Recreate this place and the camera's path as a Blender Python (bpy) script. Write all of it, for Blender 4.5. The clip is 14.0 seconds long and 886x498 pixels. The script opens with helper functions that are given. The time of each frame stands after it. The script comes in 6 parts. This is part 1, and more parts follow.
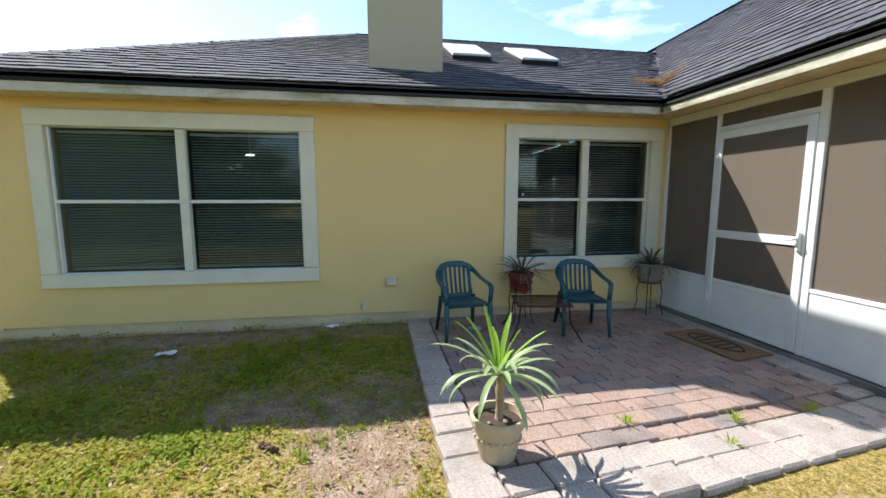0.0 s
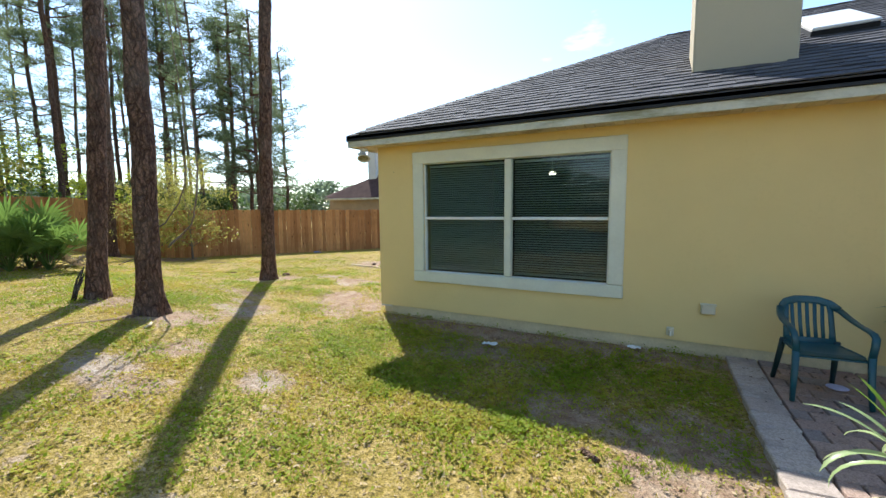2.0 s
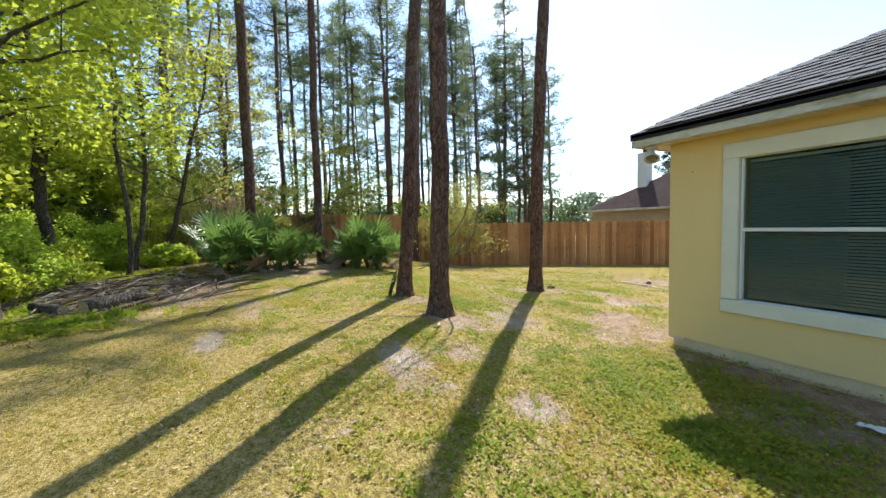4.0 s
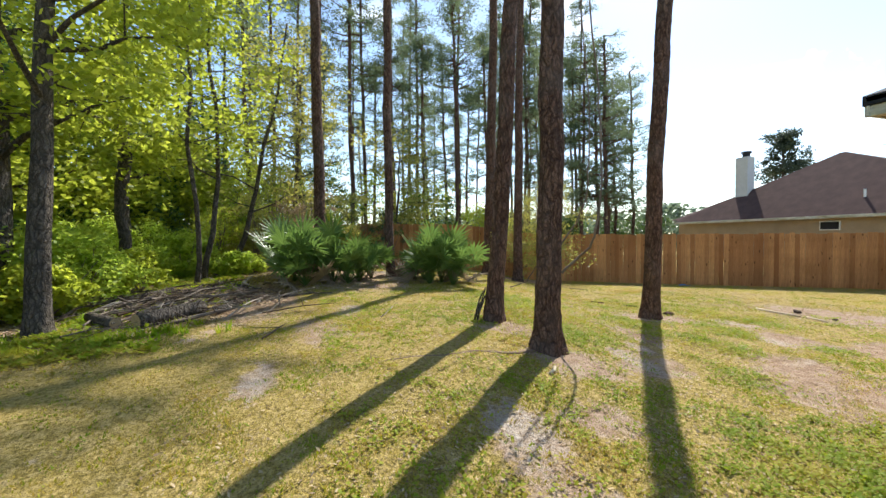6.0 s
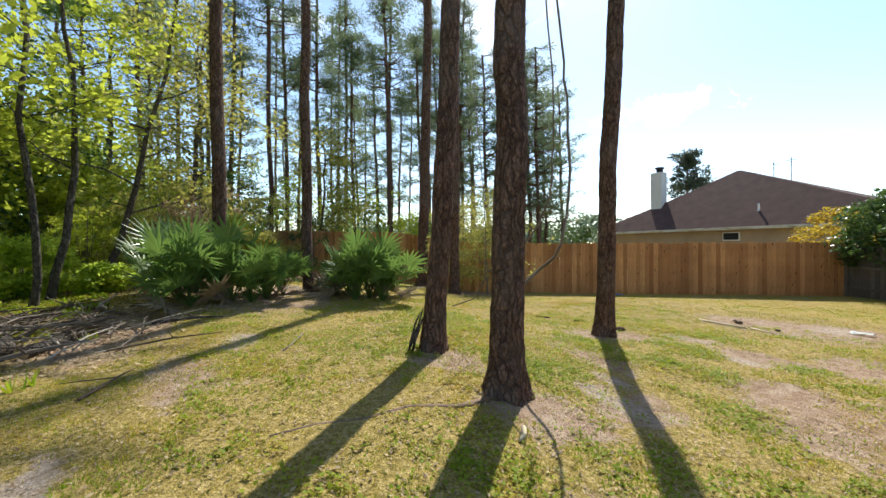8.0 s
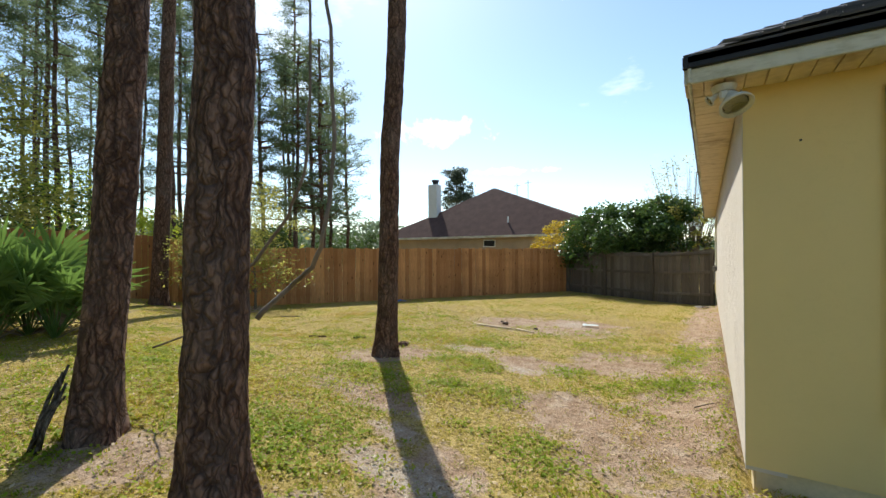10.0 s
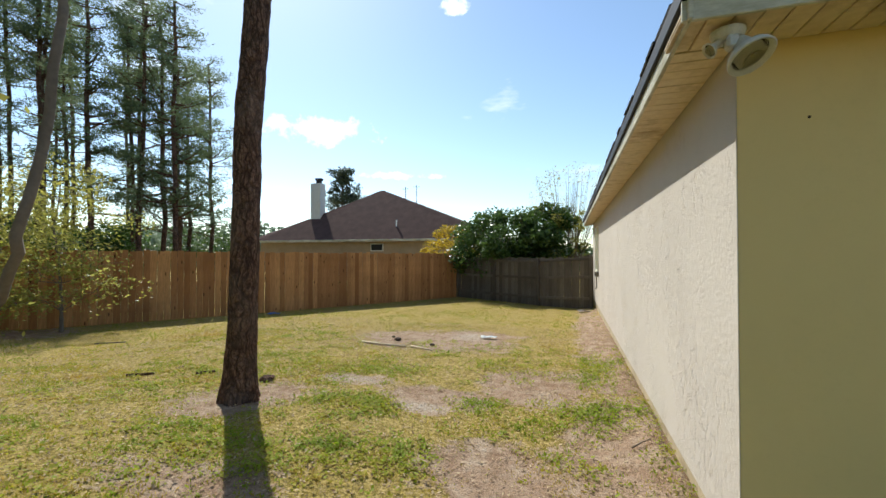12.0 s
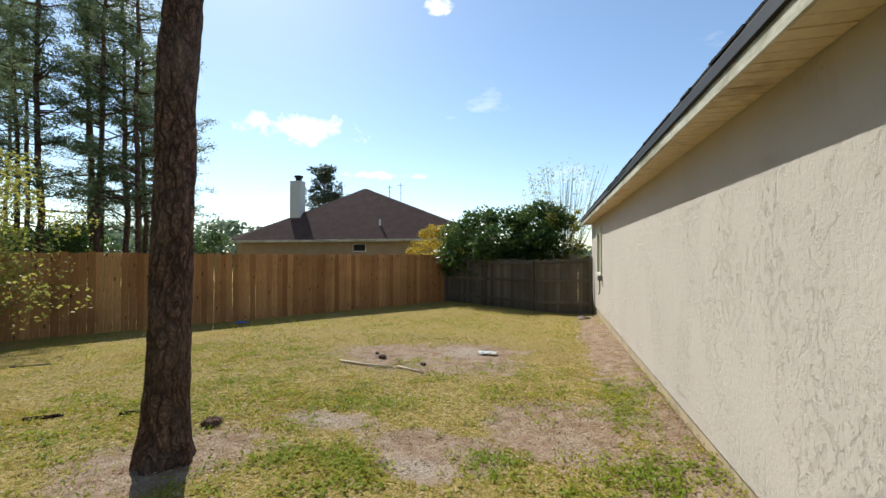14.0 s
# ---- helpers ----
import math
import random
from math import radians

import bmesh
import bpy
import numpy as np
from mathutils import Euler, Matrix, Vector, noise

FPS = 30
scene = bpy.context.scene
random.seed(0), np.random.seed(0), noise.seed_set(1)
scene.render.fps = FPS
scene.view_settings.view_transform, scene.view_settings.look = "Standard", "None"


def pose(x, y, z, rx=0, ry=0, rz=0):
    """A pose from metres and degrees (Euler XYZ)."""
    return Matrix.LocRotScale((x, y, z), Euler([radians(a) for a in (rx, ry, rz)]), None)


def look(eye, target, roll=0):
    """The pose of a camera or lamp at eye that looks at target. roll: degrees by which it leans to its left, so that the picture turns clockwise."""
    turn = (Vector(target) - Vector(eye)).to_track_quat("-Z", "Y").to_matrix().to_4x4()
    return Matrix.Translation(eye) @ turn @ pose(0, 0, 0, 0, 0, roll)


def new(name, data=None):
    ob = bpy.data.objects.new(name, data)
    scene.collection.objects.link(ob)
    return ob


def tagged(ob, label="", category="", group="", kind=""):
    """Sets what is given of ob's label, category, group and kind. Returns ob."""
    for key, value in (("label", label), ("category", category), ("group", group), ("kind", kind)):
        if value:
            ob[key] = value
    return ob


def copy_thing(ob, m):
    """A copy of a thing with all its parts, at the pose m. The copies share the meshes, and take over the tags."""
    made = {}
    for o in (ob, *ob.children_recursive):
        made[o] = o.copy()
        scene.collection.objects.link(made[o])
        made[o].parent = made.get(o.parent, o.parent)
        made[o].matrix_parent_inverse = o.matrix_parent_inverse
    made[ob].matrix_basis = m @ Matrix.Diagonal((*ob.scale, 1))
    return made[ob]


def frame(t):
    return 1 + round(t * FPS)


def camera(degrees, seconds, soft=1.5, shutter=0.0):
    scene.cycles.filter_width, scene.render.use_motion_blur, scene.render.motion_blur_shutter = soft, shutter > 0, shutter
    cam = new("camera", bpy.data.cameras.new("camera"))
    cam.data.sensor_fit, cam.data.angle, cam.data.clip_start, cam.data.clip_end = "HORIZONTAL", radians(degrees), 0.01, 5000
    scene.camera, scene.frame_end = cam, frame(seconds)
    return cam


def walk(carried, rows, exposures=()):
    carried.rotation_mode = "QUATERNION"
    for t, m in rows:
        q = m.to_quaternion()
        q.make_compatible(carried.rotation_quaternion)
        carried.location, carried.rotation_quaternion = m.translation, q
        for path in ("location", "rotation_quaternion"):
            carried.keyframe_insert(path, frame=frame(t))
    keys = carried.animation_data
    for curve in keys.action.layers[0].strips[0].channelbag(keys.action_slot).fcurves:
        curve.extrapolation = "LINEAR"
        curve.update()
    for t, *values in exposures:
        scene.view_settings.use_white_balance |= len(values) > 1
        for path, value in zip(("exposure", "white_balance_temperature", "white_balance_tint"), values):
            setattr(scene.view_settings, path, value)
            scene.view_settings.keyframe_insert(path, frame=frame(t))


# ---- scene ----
cam = camera(95.3, 14.0)
PATH = [
    (0, (4.006, -4.706, 1.464), (4.329, -2.747, 1.222), -0.0),
    (0.5, (3.927, -4.803, 1.525), (3.984, -2.819, 1.277), -0.2),
    (1, (3.842, -4.863, 1.533), (3.583, -2.893, 1.31), -0.3),
    (1.5, (3.763, -4.892, 1.543), (3.176, -2.991, 1.334), -0.4),
    (2, (3.674, -4.905, 1.571), (2.741, -3.147, 1.374), -0.5),
    (2.5, (3.587, -4.867, 1.57), (2.359, -3.298, 1.401), -0.7),
    (3, (3.509, -4.814, 1.575), (2.011, -3.496, 1.428), -0.9),
    (3.5, (3.39, -4.741, 1.565), (1.711, -3.663, 1.432), -1.1),
    (4, (3.191, -4.694, 1.555), (1.404, -3.805, 1.438), -1.2),
    (6.3, (1.613, -4.557, 1.48), (-0.294, -3.957, 1.435), -0.5),
    (6.5, (1.495, -4.531, 1.466), (-0.414, -3.934, 1.426), -0.5),
    (7, (1.188, -4.445, 1.477), (-0.718, -3.841, 1.447), -0.6),
    (7.5, (0.922, -4.303, 1.463), (-0.953, -3.605, 1.449), -0.8),
    (8, (0.662, -4.141, 1.481), (-1.116, -3.225, 1.472), -0.4),
    (8.5, (0.432, -3.943, 1.482), (-1.204, -2.792, 1.485), -0.6),
    (9, (0.199, -3.729, 1.488), (-1.277, -2.379, 1.491), -0.6),
    (9.2, (0.138, -3.609, 1.483), (-1.272, -2.19, 1.49), -0.6),
    (11.3, (-0.612, -2.483, 1.471), (-1.283, -0.599, 1.491), 0.0),
    (11.5, (-0.624, -2.418, 1.48), (-1.269, -0.526, 1.505), -0.1),
    (12, (-0.741, -2.167, 1.503), (-1.337, -0.258, 1.532), 0.0),
    (12.5, (-0.87, -1.916, 1.502), (-1.44, 0.001, 1.533), 0.1),
    (13, (-0.992, -1.689, 1.513), (-1.549, 0.232, 1.544), 0.1),
    (13.5, (-1.095, -1.46, 1.535), (-1.632, 0.467, 1.567), 0.1),
    (14, (-1.18, -1.217, 1.554), (-1.698, 0.715, 1.583), 0.0),
]
# the clip's camera stops down as it turns from the shaded wall to the open sky
EXPOSURES = [(0.0, 1.06, 6250, 9), (3.0, 0.98, 6250, 7), (6.5, 0.80, 6480, 8), (9.0, 0.58, 6480, 5), (11.5, 0.39, 6400, 4), (14.0, 0.19, 6330, 5)]
walk(cam, [(t, look(eye, target, roll)) for t, eye, target, roll in PATH], EXPOSURES)

SUN_DIR = Vector((-1.684, 1.751, 2.613)).normalized()   # towards the sun

# ---- world and sun ----
# bright clouds: direction, half width, half height
CLOUDS = [((-0.547, 0.794, 0.283), 0.13, 0.04), ((-0.22, 0.80, 0.52), 0.035, 0.022), ((-0.35, 0.80, 0.17), 0.12, 0.012)]
world = bpy.data.worlds.new("sky")
scene.world = world
world.use_nodes = True
wn, wl = world.node_tree.nodes, world.node_tree.links
wn.clear()
sky = wn.new("ShaderNodeTexSky")
sky.sky_type, sky.sun_disc = "NISHITA", False
sky.sun_elevation = math.asin(SUN_DIR.z)
sky.sun_rotation = math.atan2(SUN_DIR.x, SUN_DIR.y)
sky.air_density, sky.dust_density, sky.ozone_density = 1.0, 0.32, 1.35
bg = wn.new("ShaderNodeBackground")
bg.inputs["Strength"].default_value = 0.15
# thin fair-weather clouds
tc = wn.new("ShaderNodeTexCoord")
mp = wn.new("ShaderNodeMapping")
mp.inputs["Scale"].default_value = (1.6, 1.6, 4.2)
cn = wn.new("ShaderNodeTexNoise")
cn.inputs["Scale"].default_value, cn.inputs["Detail"].default_value, cn.inputs["Roughness"].default_value = 1.9, 7, 0.55
cr = wn.new("ShaderNodeValToRGB")
cr.color_ramp.elements[0].position, cr.color_ramp.elements[1].position = 0.60, 0.80
cm = wn.new("ShaderNodeMix")
cm.data_type = "RGBA"
cm.inputs["B"].default_value = (7.5, 7.6, 7.8, 1)
out = wn.new("ShaderNodeOutputWorld")
wl.new(tc.outputs["Generated"], mp.inputs["Vector"])
wl.new(mp.outputs["Vector"], cn.inputs["Vector"])
wl.new(cn.outputs["Fac"], cr.inputs["Fac"])


def wmath(op, a, b=0.0):
    x = wn.new("ShaderNodeMath")
    x.operation = op
    for socket, value in zip(x.inputs, (a, b)):
        if isinstance(value, (int, float)):
            socket.default_value = value
        else:
            wl.new(value, socket)
    return x.outputs[0]


def along(axis):
    x = wn.new("ShaderNodeVectorMath")
    x.operation = "DOT_PRODUCT"
    x.inputs[1].default_value = axis
    wl.new(tc.outputs["Generated"], x.inputs[0])
    return x.outputs["Value"]


def cloud(centre, wide, high):
    """A ragged white cloud round one direction of the sky."""
    c = Vector(centre).normalized()
    r = c.cross((0, 0, 1)).normalized()
    u, v, w = along(r), along(r.cross(c)), along(c)
    d = wmath("ADD", wmath("POWER", wmath("DIVIDE", u, wide), 2.0), wmath("POWER", wmath("DIVIDE", v, high), 2.0))
    d = wmath("SUBTRACT", wmath("ADD", 1.0, wmath("MULTIPLY", wmath("SUBTRACT", puff.outputs["Fac"], 0.5), 5.0)), d)
    x = wn.new("ShaderNodeMapRange")
    x.inputs["From Min"].default_value, x.inputs["From Max"].default_value, x.inputs["To Max"].default_value = 0.25, 1.0, 0.9
    wl.new(d, x.inputs["Value"])
    return wmath("MULTIPLY", x.outputs["Result"], wmath("GREATER_THAN", w, 0.0))


puff = wn.new("ShaderNodeTexNoise")
puff.inputs["Scale"].default_value, puff.inputs["Detail"].default_value, puff.inputs["Roughness"].default_value = 20.0, 6, 0.6
wl.new(tc.outputs["Generated"], puff.inputs["Vector"])
cover = cr.outputs["Color"]
for centre, wide, high in CLOUDS:
    cover = wmath("MAXIMUM", cover, cloud(centre, wide, high))
wl.new(cover, cm.inputs["Factor"])
wl.new(sky.outputs["Color"], cm.inputs["A"])
wl.new(cm.outputs["Result"], bg.inputs["Color"])
wl.new(bg.outputs["Background"], out.inputs["Surface"])
sun = new("sun", bpy.data.lights.new("sun", "SUN"))
sun.data.energy, sun.data.angle, sun.data.color = 4.4, radians(0.55), (1.0, 0.96, 0.90)
sun.matrix_world = look(SUN_DIR * 60, (0, 0, 0))


# ---- materials ----
class Nodes:
    """A small node material: principled surface with helpers for noise, ramps and bump."""

    def __init__(self, name, rough=0.8, metal=0.0, spec=0.4):
        self.mat = bpy.data.materials.new(name)
        self.mat.use_nodes = True
        self.n, self.l = self.mat.node_tree.nodes, self.mat.node_tree.links
        self.p = self.n["Principled BSDF"]
        self.p.inputs["Roughness"].default_value = rough
        self.p.inputs["Metallic"].default_value = metal
        self.p.inputs["Specular IOR Level"].default_value = spec
        self.co = self.n.new("ShaderNodeTexCoord").outputs["Object"]

    def put(self, socket, value):
        if isinstance(value, (int, float)):
            socket.default_value = value
        elif isinstance(value, (tuple, list)):
            socket.default_value = (*value, 1) if len(value) == 3 and socket.type == "RGBA" else value
        else:
            self.l.new(value, socket)

    def scaled(self, s, vector=None):
        m = self.n.new("ShaderNodeMapping")
        m.inputs["Scale"].default_value = s
        self.l.new(vector or self.co, m.inputs["Vector"])
        return m.outputs["Vector"]

    def world(self):
        return self.n.new("ShaderNodeNewGeometry").outputs["Position"]

    def noise(self, scale, detail=4, rough=0.6, vector=None):
        x = self.n.new("ShaderNodeTexNoise")
        x.inputs["Scale"].default_value, x.inputs["Detail"].default_value, x.inputs["Roughness"].default_value = scale, detail, rough
        self.l.new(vector or self.co, x.inputs["Vector"])
        return x.outputs["Fac"]

    def voronoi(self, scale, vector=None, feature="F1"):
        x = self.n.new("ShaderNodeTexVoronoi")
        x.feature = feature
        x.inputs["Scale"].default_value = scale
        self.l.new(vector or self.co, x.inputs["Vector"])
        return x.outputs["Distance"]

    def ramp(self, fac, *stops):
        x = self.n.new("ShaderNodeValToRGB")
        e = x.color_ramp.elements
        while len(e) < len(stops):
            e.new(0.5)
        for k, (pos, col) in zip(e, stops):
            k.position, k.color = pos, (*col, 1) if isinstance(col, (tuple, list)) else (col, col, col, 1)
        self.l.new(fac, x.inputs["Fac"])
        return x.outputs["Color"]

    def mix(self, fac, a, b, kind="MIX"):
        x = self.n.new("ShaderNodeMix")
        x.data_type, x.blend_type = "RGBA", kind
        self.put(x.inputs["Factor"], fac)
        self.put(x.inputs["A"], a)
        self.put(x.inputs["B"], b)
        return x.outputs["Result"]

    def math(self, op, a, b=0.0):
        x = self.n.new("ShaderNodeMath")
        x.operation = op
        self.put(x.inputs[0], a)
        self.put(x.inputs[1], b)
        return x.outputs[0]

    def each(self):
        return self.n.new("ShaderNodeObjectInfo").outputs["Random"]

    def island(self):
        return self.n.new("ShaderNodeNewGeometry").outputs["Random Per Island"]

    def attribute(self, name):
        x = self.n.new("ShaderNodeAttribute")
        x.attribute_name = name
        return x.outputs["Fac"]

    def color(self, c):
        self.put(self.p.inputs["Base Color"], c)
        return self

    def rough(self, c):
        self.put(self.p.inputs["Roughness"], c)
        return self

    def bump(self, height, strength=0.3, distance=0.01):
        b = self.n.new("ShaderNodeBump")
        b.inputs["Strength"].default_value, b.inputs["Distance"].default_value = strength, distance
        self.l.new(height, b.inputs["Height"])
        self.l.new(b.outputs["Normal"], self.p.inputs["Normal"])
        return self


def plain(name, col, rough=0.6, metal=0.0, vary=0.25, scale=6.0, bumps=0.15, spec=0.4):
    """Paint, plastic or metal with a little wear at two scales."""
    m = Nodes(name, rough, metal, spec)
    lo, hi = [c * (1 - vary) for c in col], [min(1, c * (1 + vary * 0.6)) for c in col]
    big, fine = m.noise(scale, 3), m.noise(scale * 14, 3)
    m.color(m.mix(0.35, m.ramp(big, (0.3, lo), (0.7, hi)), m.ramp(fine, (0.3, lo), (0.7, hi))))
    if bumps:
        m.bump(fine, bumps, 0.002)
    return m.mat


def stucco(name, col, streak):
    m = Nodes(name, 0.9, spec=0.2)
    big = m.noise(0.7, 4)
    fine = m.noise(38, 5, 0.65)
    trowel = m.noise(21, 6, 0.75, m.scaled((1, 1, 0.7 if streak else 1)))
    where = m.noise(1.6, 3, 0.6, m.scaled((1, 1, 0.7)))
    c = m.ramp(big, (0.3, [k * 0.92 for k in col]), (0.7, col))
    pits = m.mix(m.ramp(where, (0.42, 0.1), (0.62, 1.0)), (0, 0, 0), m.ramp(trowel, (0.50, 0.0), (0.66, 1.0)))
    c = m.mix(m.math("MULTIPLY", pits, 0.17 if streak else 0.08), c, [k * 0.55 for k in col])
    m.color(c)
    h = m.math("SUBTRACT", m.math("MULTIPLY", fine, 0.5), m.math("MULTIPLY", pits, 0.9 if streak else 0.2))
    m.bump(h, 0.6 if streak else 0.3, 0.014 if streak else 0.006)
    return m.mat


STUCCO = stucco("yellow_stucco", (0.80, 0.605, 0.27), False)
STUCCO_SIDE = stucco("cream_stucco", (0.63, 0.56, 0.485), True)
TRIM = plain("cream_trim_paint", (0.72, 0.70, 0.55), 0.6, vary=0.10, scale=3, spec=0.3)
VINYL = plain("white_vinyl", (0.78, 0.78, 0.72), 0.4, vary=0.08)
WHITE = plain("white_aluminium", (0.80, 0.80, 0.78), 0.38, vary=0.08, bumps=0.05)
BLACK_EDGE = plain("black_drip_edge", (0.012, 0.012, 0.014), 0.6, vary=0.3, bumps=0.0)
CONCRETE = plain("slab_concrete", (0.50, 0.41, 0.27), 0.9, vary=0.35, scale=2.5, bumps=0.4)


def fascia_paint():
    m = Nodes("mildewed_fascia", 0.6, spec=0.3)
    n = m.noise(1.1, 6, 0.7, m.scaled((1, 1, 4)))
    f = m.noise(16, 4, 0.6)
    c = m.mix(m.ramp(n, (0.45, 0.0), (0.60, 0.8)), (0.60, 0.57, 0.46), (0.24, 0.21, 0.10))
    m.color(m.mix(m.ramp(f, (0.5, 0.0), (0.8, 0.35)), c, (0.25, 0.24, 0.14)))
    return m.mat


FASCIA = fascia_paint()
def soffit_paint():
    m = Nodes("beige_soffit_panel", 0.6, spec=0.3)
    n, f = m.noise(2.4, 5, 0.65), m.noise(22, 4)
    c = m.ramp(f, (0.3, (0.60, 0.48, 0.30)), (0.7, (0.70, 0.57, 0.37)))
    m.color(m.mix(m.ramp(n, (0.56, 0.0), (0.68, 0.65)), c, (0.30, 0.20, 0.10)))
    m.bump(f, 0.15, 0.002)
    return m.mat


SOFFIT = soffit_paint()


def shingle_mat():
    m = Nodes("asphalt_shingle", 0.92, spec=0.25)
    g = m.noise(240, 2)
    r = m.math("FRACT", m.math("ADD", m.each(), m.island()))
    c = m.ramp(r, (0.0, (0.034, 0.034, 0.040)), (0.5, (0.066, 0.065, 0.075)), (1.0, (0.105, 0.102, 0.11)))
    m.color(m.mix(m.ramp(g, (0.35, 0.0), (0.75, 0.7)), c, (0.16, 0.155, 0.16)))
    m.bump(g, 0.5, 0.003)
    return m.mat


SHINGLE = shingle_mat()


def glass_mat(name, tint=(0.72, 0.78, 0.76)):
    """Clear pane: passes light straight through, with a mirror sheen by Fresnel."""
    m = Nodes(name)
    t, gl, x, fr = (m.n.new(k) for k in ("ShaderNodeBsdfTransparent", "ShaderNodeBsdfGlossy", "ShaderNodeMixShader", "ShaderNodeFresnel"))
    t.inputs["Color"].default_value = (*tint, 1)
    gl.inputs["Roughness"].default_value = 0.015
    fr.inputs["IOR"].default_value = 1.42
    m.l.new(fr.outputs[0], x.inputs["Fac"])
    m.l.new(t.outputs[0], x.inputs[1])
    m.l.new(gl.outputs[0], x.inputs[2])
    m.l.new(x.outputs[0], m.n["Material Output"].inputs["Surface"])
    return m.mat


GLASS = glass_mat("window_glass")
BLIND = plain("blind_slat", (0.55, 0.57, 0.53), 0.55, vary=0.12, bumps=0.0)
# dark surface colour stands in for shade indoors and in the porch
SHADE_DARK = plain("shade_dark_surface", (0.10, 0.09, 0.078), 0.9, vary=0.2)


def screen_mat():
    m = Nodes("insect_screen", 0.8, spec=0.1)
    m.color((0.235, 0.19, 0.15))
    t = m.n.new("ShaderNodeBsdfTransparent")
    x = m.n.new("ShaderNodeMixShader")
    x.inputs["Fac"].default_value = 0.60
    m.l.new(t.outputs[0], x.inputs[1])
    m.l.new(m.p.outputs[0], x.inputs[2])
    m.l.new(x.outputs[0], m.n["Material Output"].inputs["Surface"])
    return m.mat


SCREEN = screen_mat()


def wood_mat(name, lo, hi, knots=True, grey=0.0):
    m = Nodes(name, 0.85, spec=0.2)
    grain = m.noise(5, 6, 0.65, m.scaled((9, 9, 0.7)))
    stain = m.noise(1.2, 4, 0.6, m.world())
    r = m.each()
    c = m.mix(r, lo, hi)
    c = m.mix(m.ramp(grain, (0.35, 0.0), (0.7, 0.55)), c, [k * 0.55 for k in lo])
    c = m.mix(m.ramp(stain, (0.45, 0.0), (0.75, 0.45)), c, [k * 0.5 for k in lo])
    if knots:
        w = m.n.new("ShaderNodeMapping")
        comb = m.n.new("ShaderNodeCombineXYZ")
        m.l.new(m.math("MULTIPLY", r, 37.0), comb.inputs["Z"])
        m.l.new(comb.outputs[0], w.inputs["Location"])
        w.inputs["Scale"].default_value = (8, 8, 2.7)
        m.l.new(m.co, w.inputs["Vector"])
        k = m.voronoi(1.0, w.outputs["Vector"])
        c = m.mix(m.ramp(k, (0.10, 0.85), (0.17, 0.0)), c, (0.07, 0.032, 0.012))
    m.color(c)
    m.bump(grain, 0.35, 0.004)
    return m.mat


FENCE_WOOD = wood_mat("cedar_fence_wood", (0.38, 0.165, 0.06), (0.74, 0.385, 0.15))
OLD_WOOD = wood_mat("weathered_grey_wood", (0.12, 0.10, 0.078), (0.24, 0.20, 0.155), knots=False)


def bark_mat(name, lo, hi, scale=9.0):
    m = Nodes(name, 0.95, spec=0.15)
    warp = m.n.new("ShaderNodeTexNoise")
    warp.inputs["Scale"].default_value, warp.inputs["Detail"].default_value = 5.0, 3
    m.l.new(m.co, warp.inputs["Vector"])
    bent = m.mix(0.09, m.co, warp.outputs["Color"], "LINEAR_LIGHT")
    v = m.voronoi(scale, m.scaled((1, 1, 0.2), bent), "DISTANCE_TO_EDGE")
    v2 = m.voronoi(scale * 2.2, m.scaled((1, 1, 0.4), bent), "DISTANCE_TO_EDGE")
    n = m.noise(30, 5, 0.7, m.scaled((1, 1, 0.4)))
    big = m.noise(3.0, 4)
    c = m.mix(m.ramp(n, (0.3, 0.0), (0.7, 1.0)), lo, hi)
    c = m.mix(m.ramp(v, (0.0, 0.7), (0.16, 0.0)), c, [k * 0.3 for k in lo])
    c = m.mix(m.ramp(v2, (0.0, 0.6), (0.16, 0.0)), c, [k * 0.45 for k in lo])
    c = m.mix(m.ramp(big, (0.45, 0.0), (0.72, 0.35)), c, (0.22, 0.18, 0.15))
    m.color(c)
    h = m.math("ADD", m.ramp(v, (0.0, 0.0), (0.18, 1.0)), m.math("ADD", m.math("MULTIPLY", m.ramp(v2, (0.0, 0.0), (0.2, 1.0)), 0.4), m.math("MULTIPLY", n, 0.5)))
    m.bump(h, 0.9, 0.025)
    return m.mat


PINE_BARK = bark_mat("pine_bark", (0.095, 0.052, 0.036), (0.30, 0.175, 0.12), 15)
GREY_BARK = bark_mat("grey_bark", (0.09, 0.075, 0.06), (0.23, 0.19, 0.15), 18)
TWIG = plain("dry_twig", (0.20, 0.155, 0.115), 0.9, vary=0.4, scale=5)


def leaf_mat(name, a, b, trans=0.5, rough=0.5):
    """Leaves: colour varies leaf by leaf; light passes through the blade."""
    m = Nodes(name, rough, spec=0.35)
    c = m.mix(m.island(), a, b)
    m.color(c)
    t = m.n.new("ShaderNodeBsdfTranslucent")
    m.l.new(m.mix(0.5, c, [min(1, k * 1.5) for k in b]), t.inputs["Color"])
    x = m.n.new("ShaderNodeMixShader")
    x.inputs["Fac"].default_value = trans
    m.l.new(m.p.outputs[0], x.inputs[1])
    m.l.new(t.outputs[0], x.inputs[2])
    m.l.new(x.outputs[0], m.n["Material Output"].inputs["Surface"])
    return m.mat


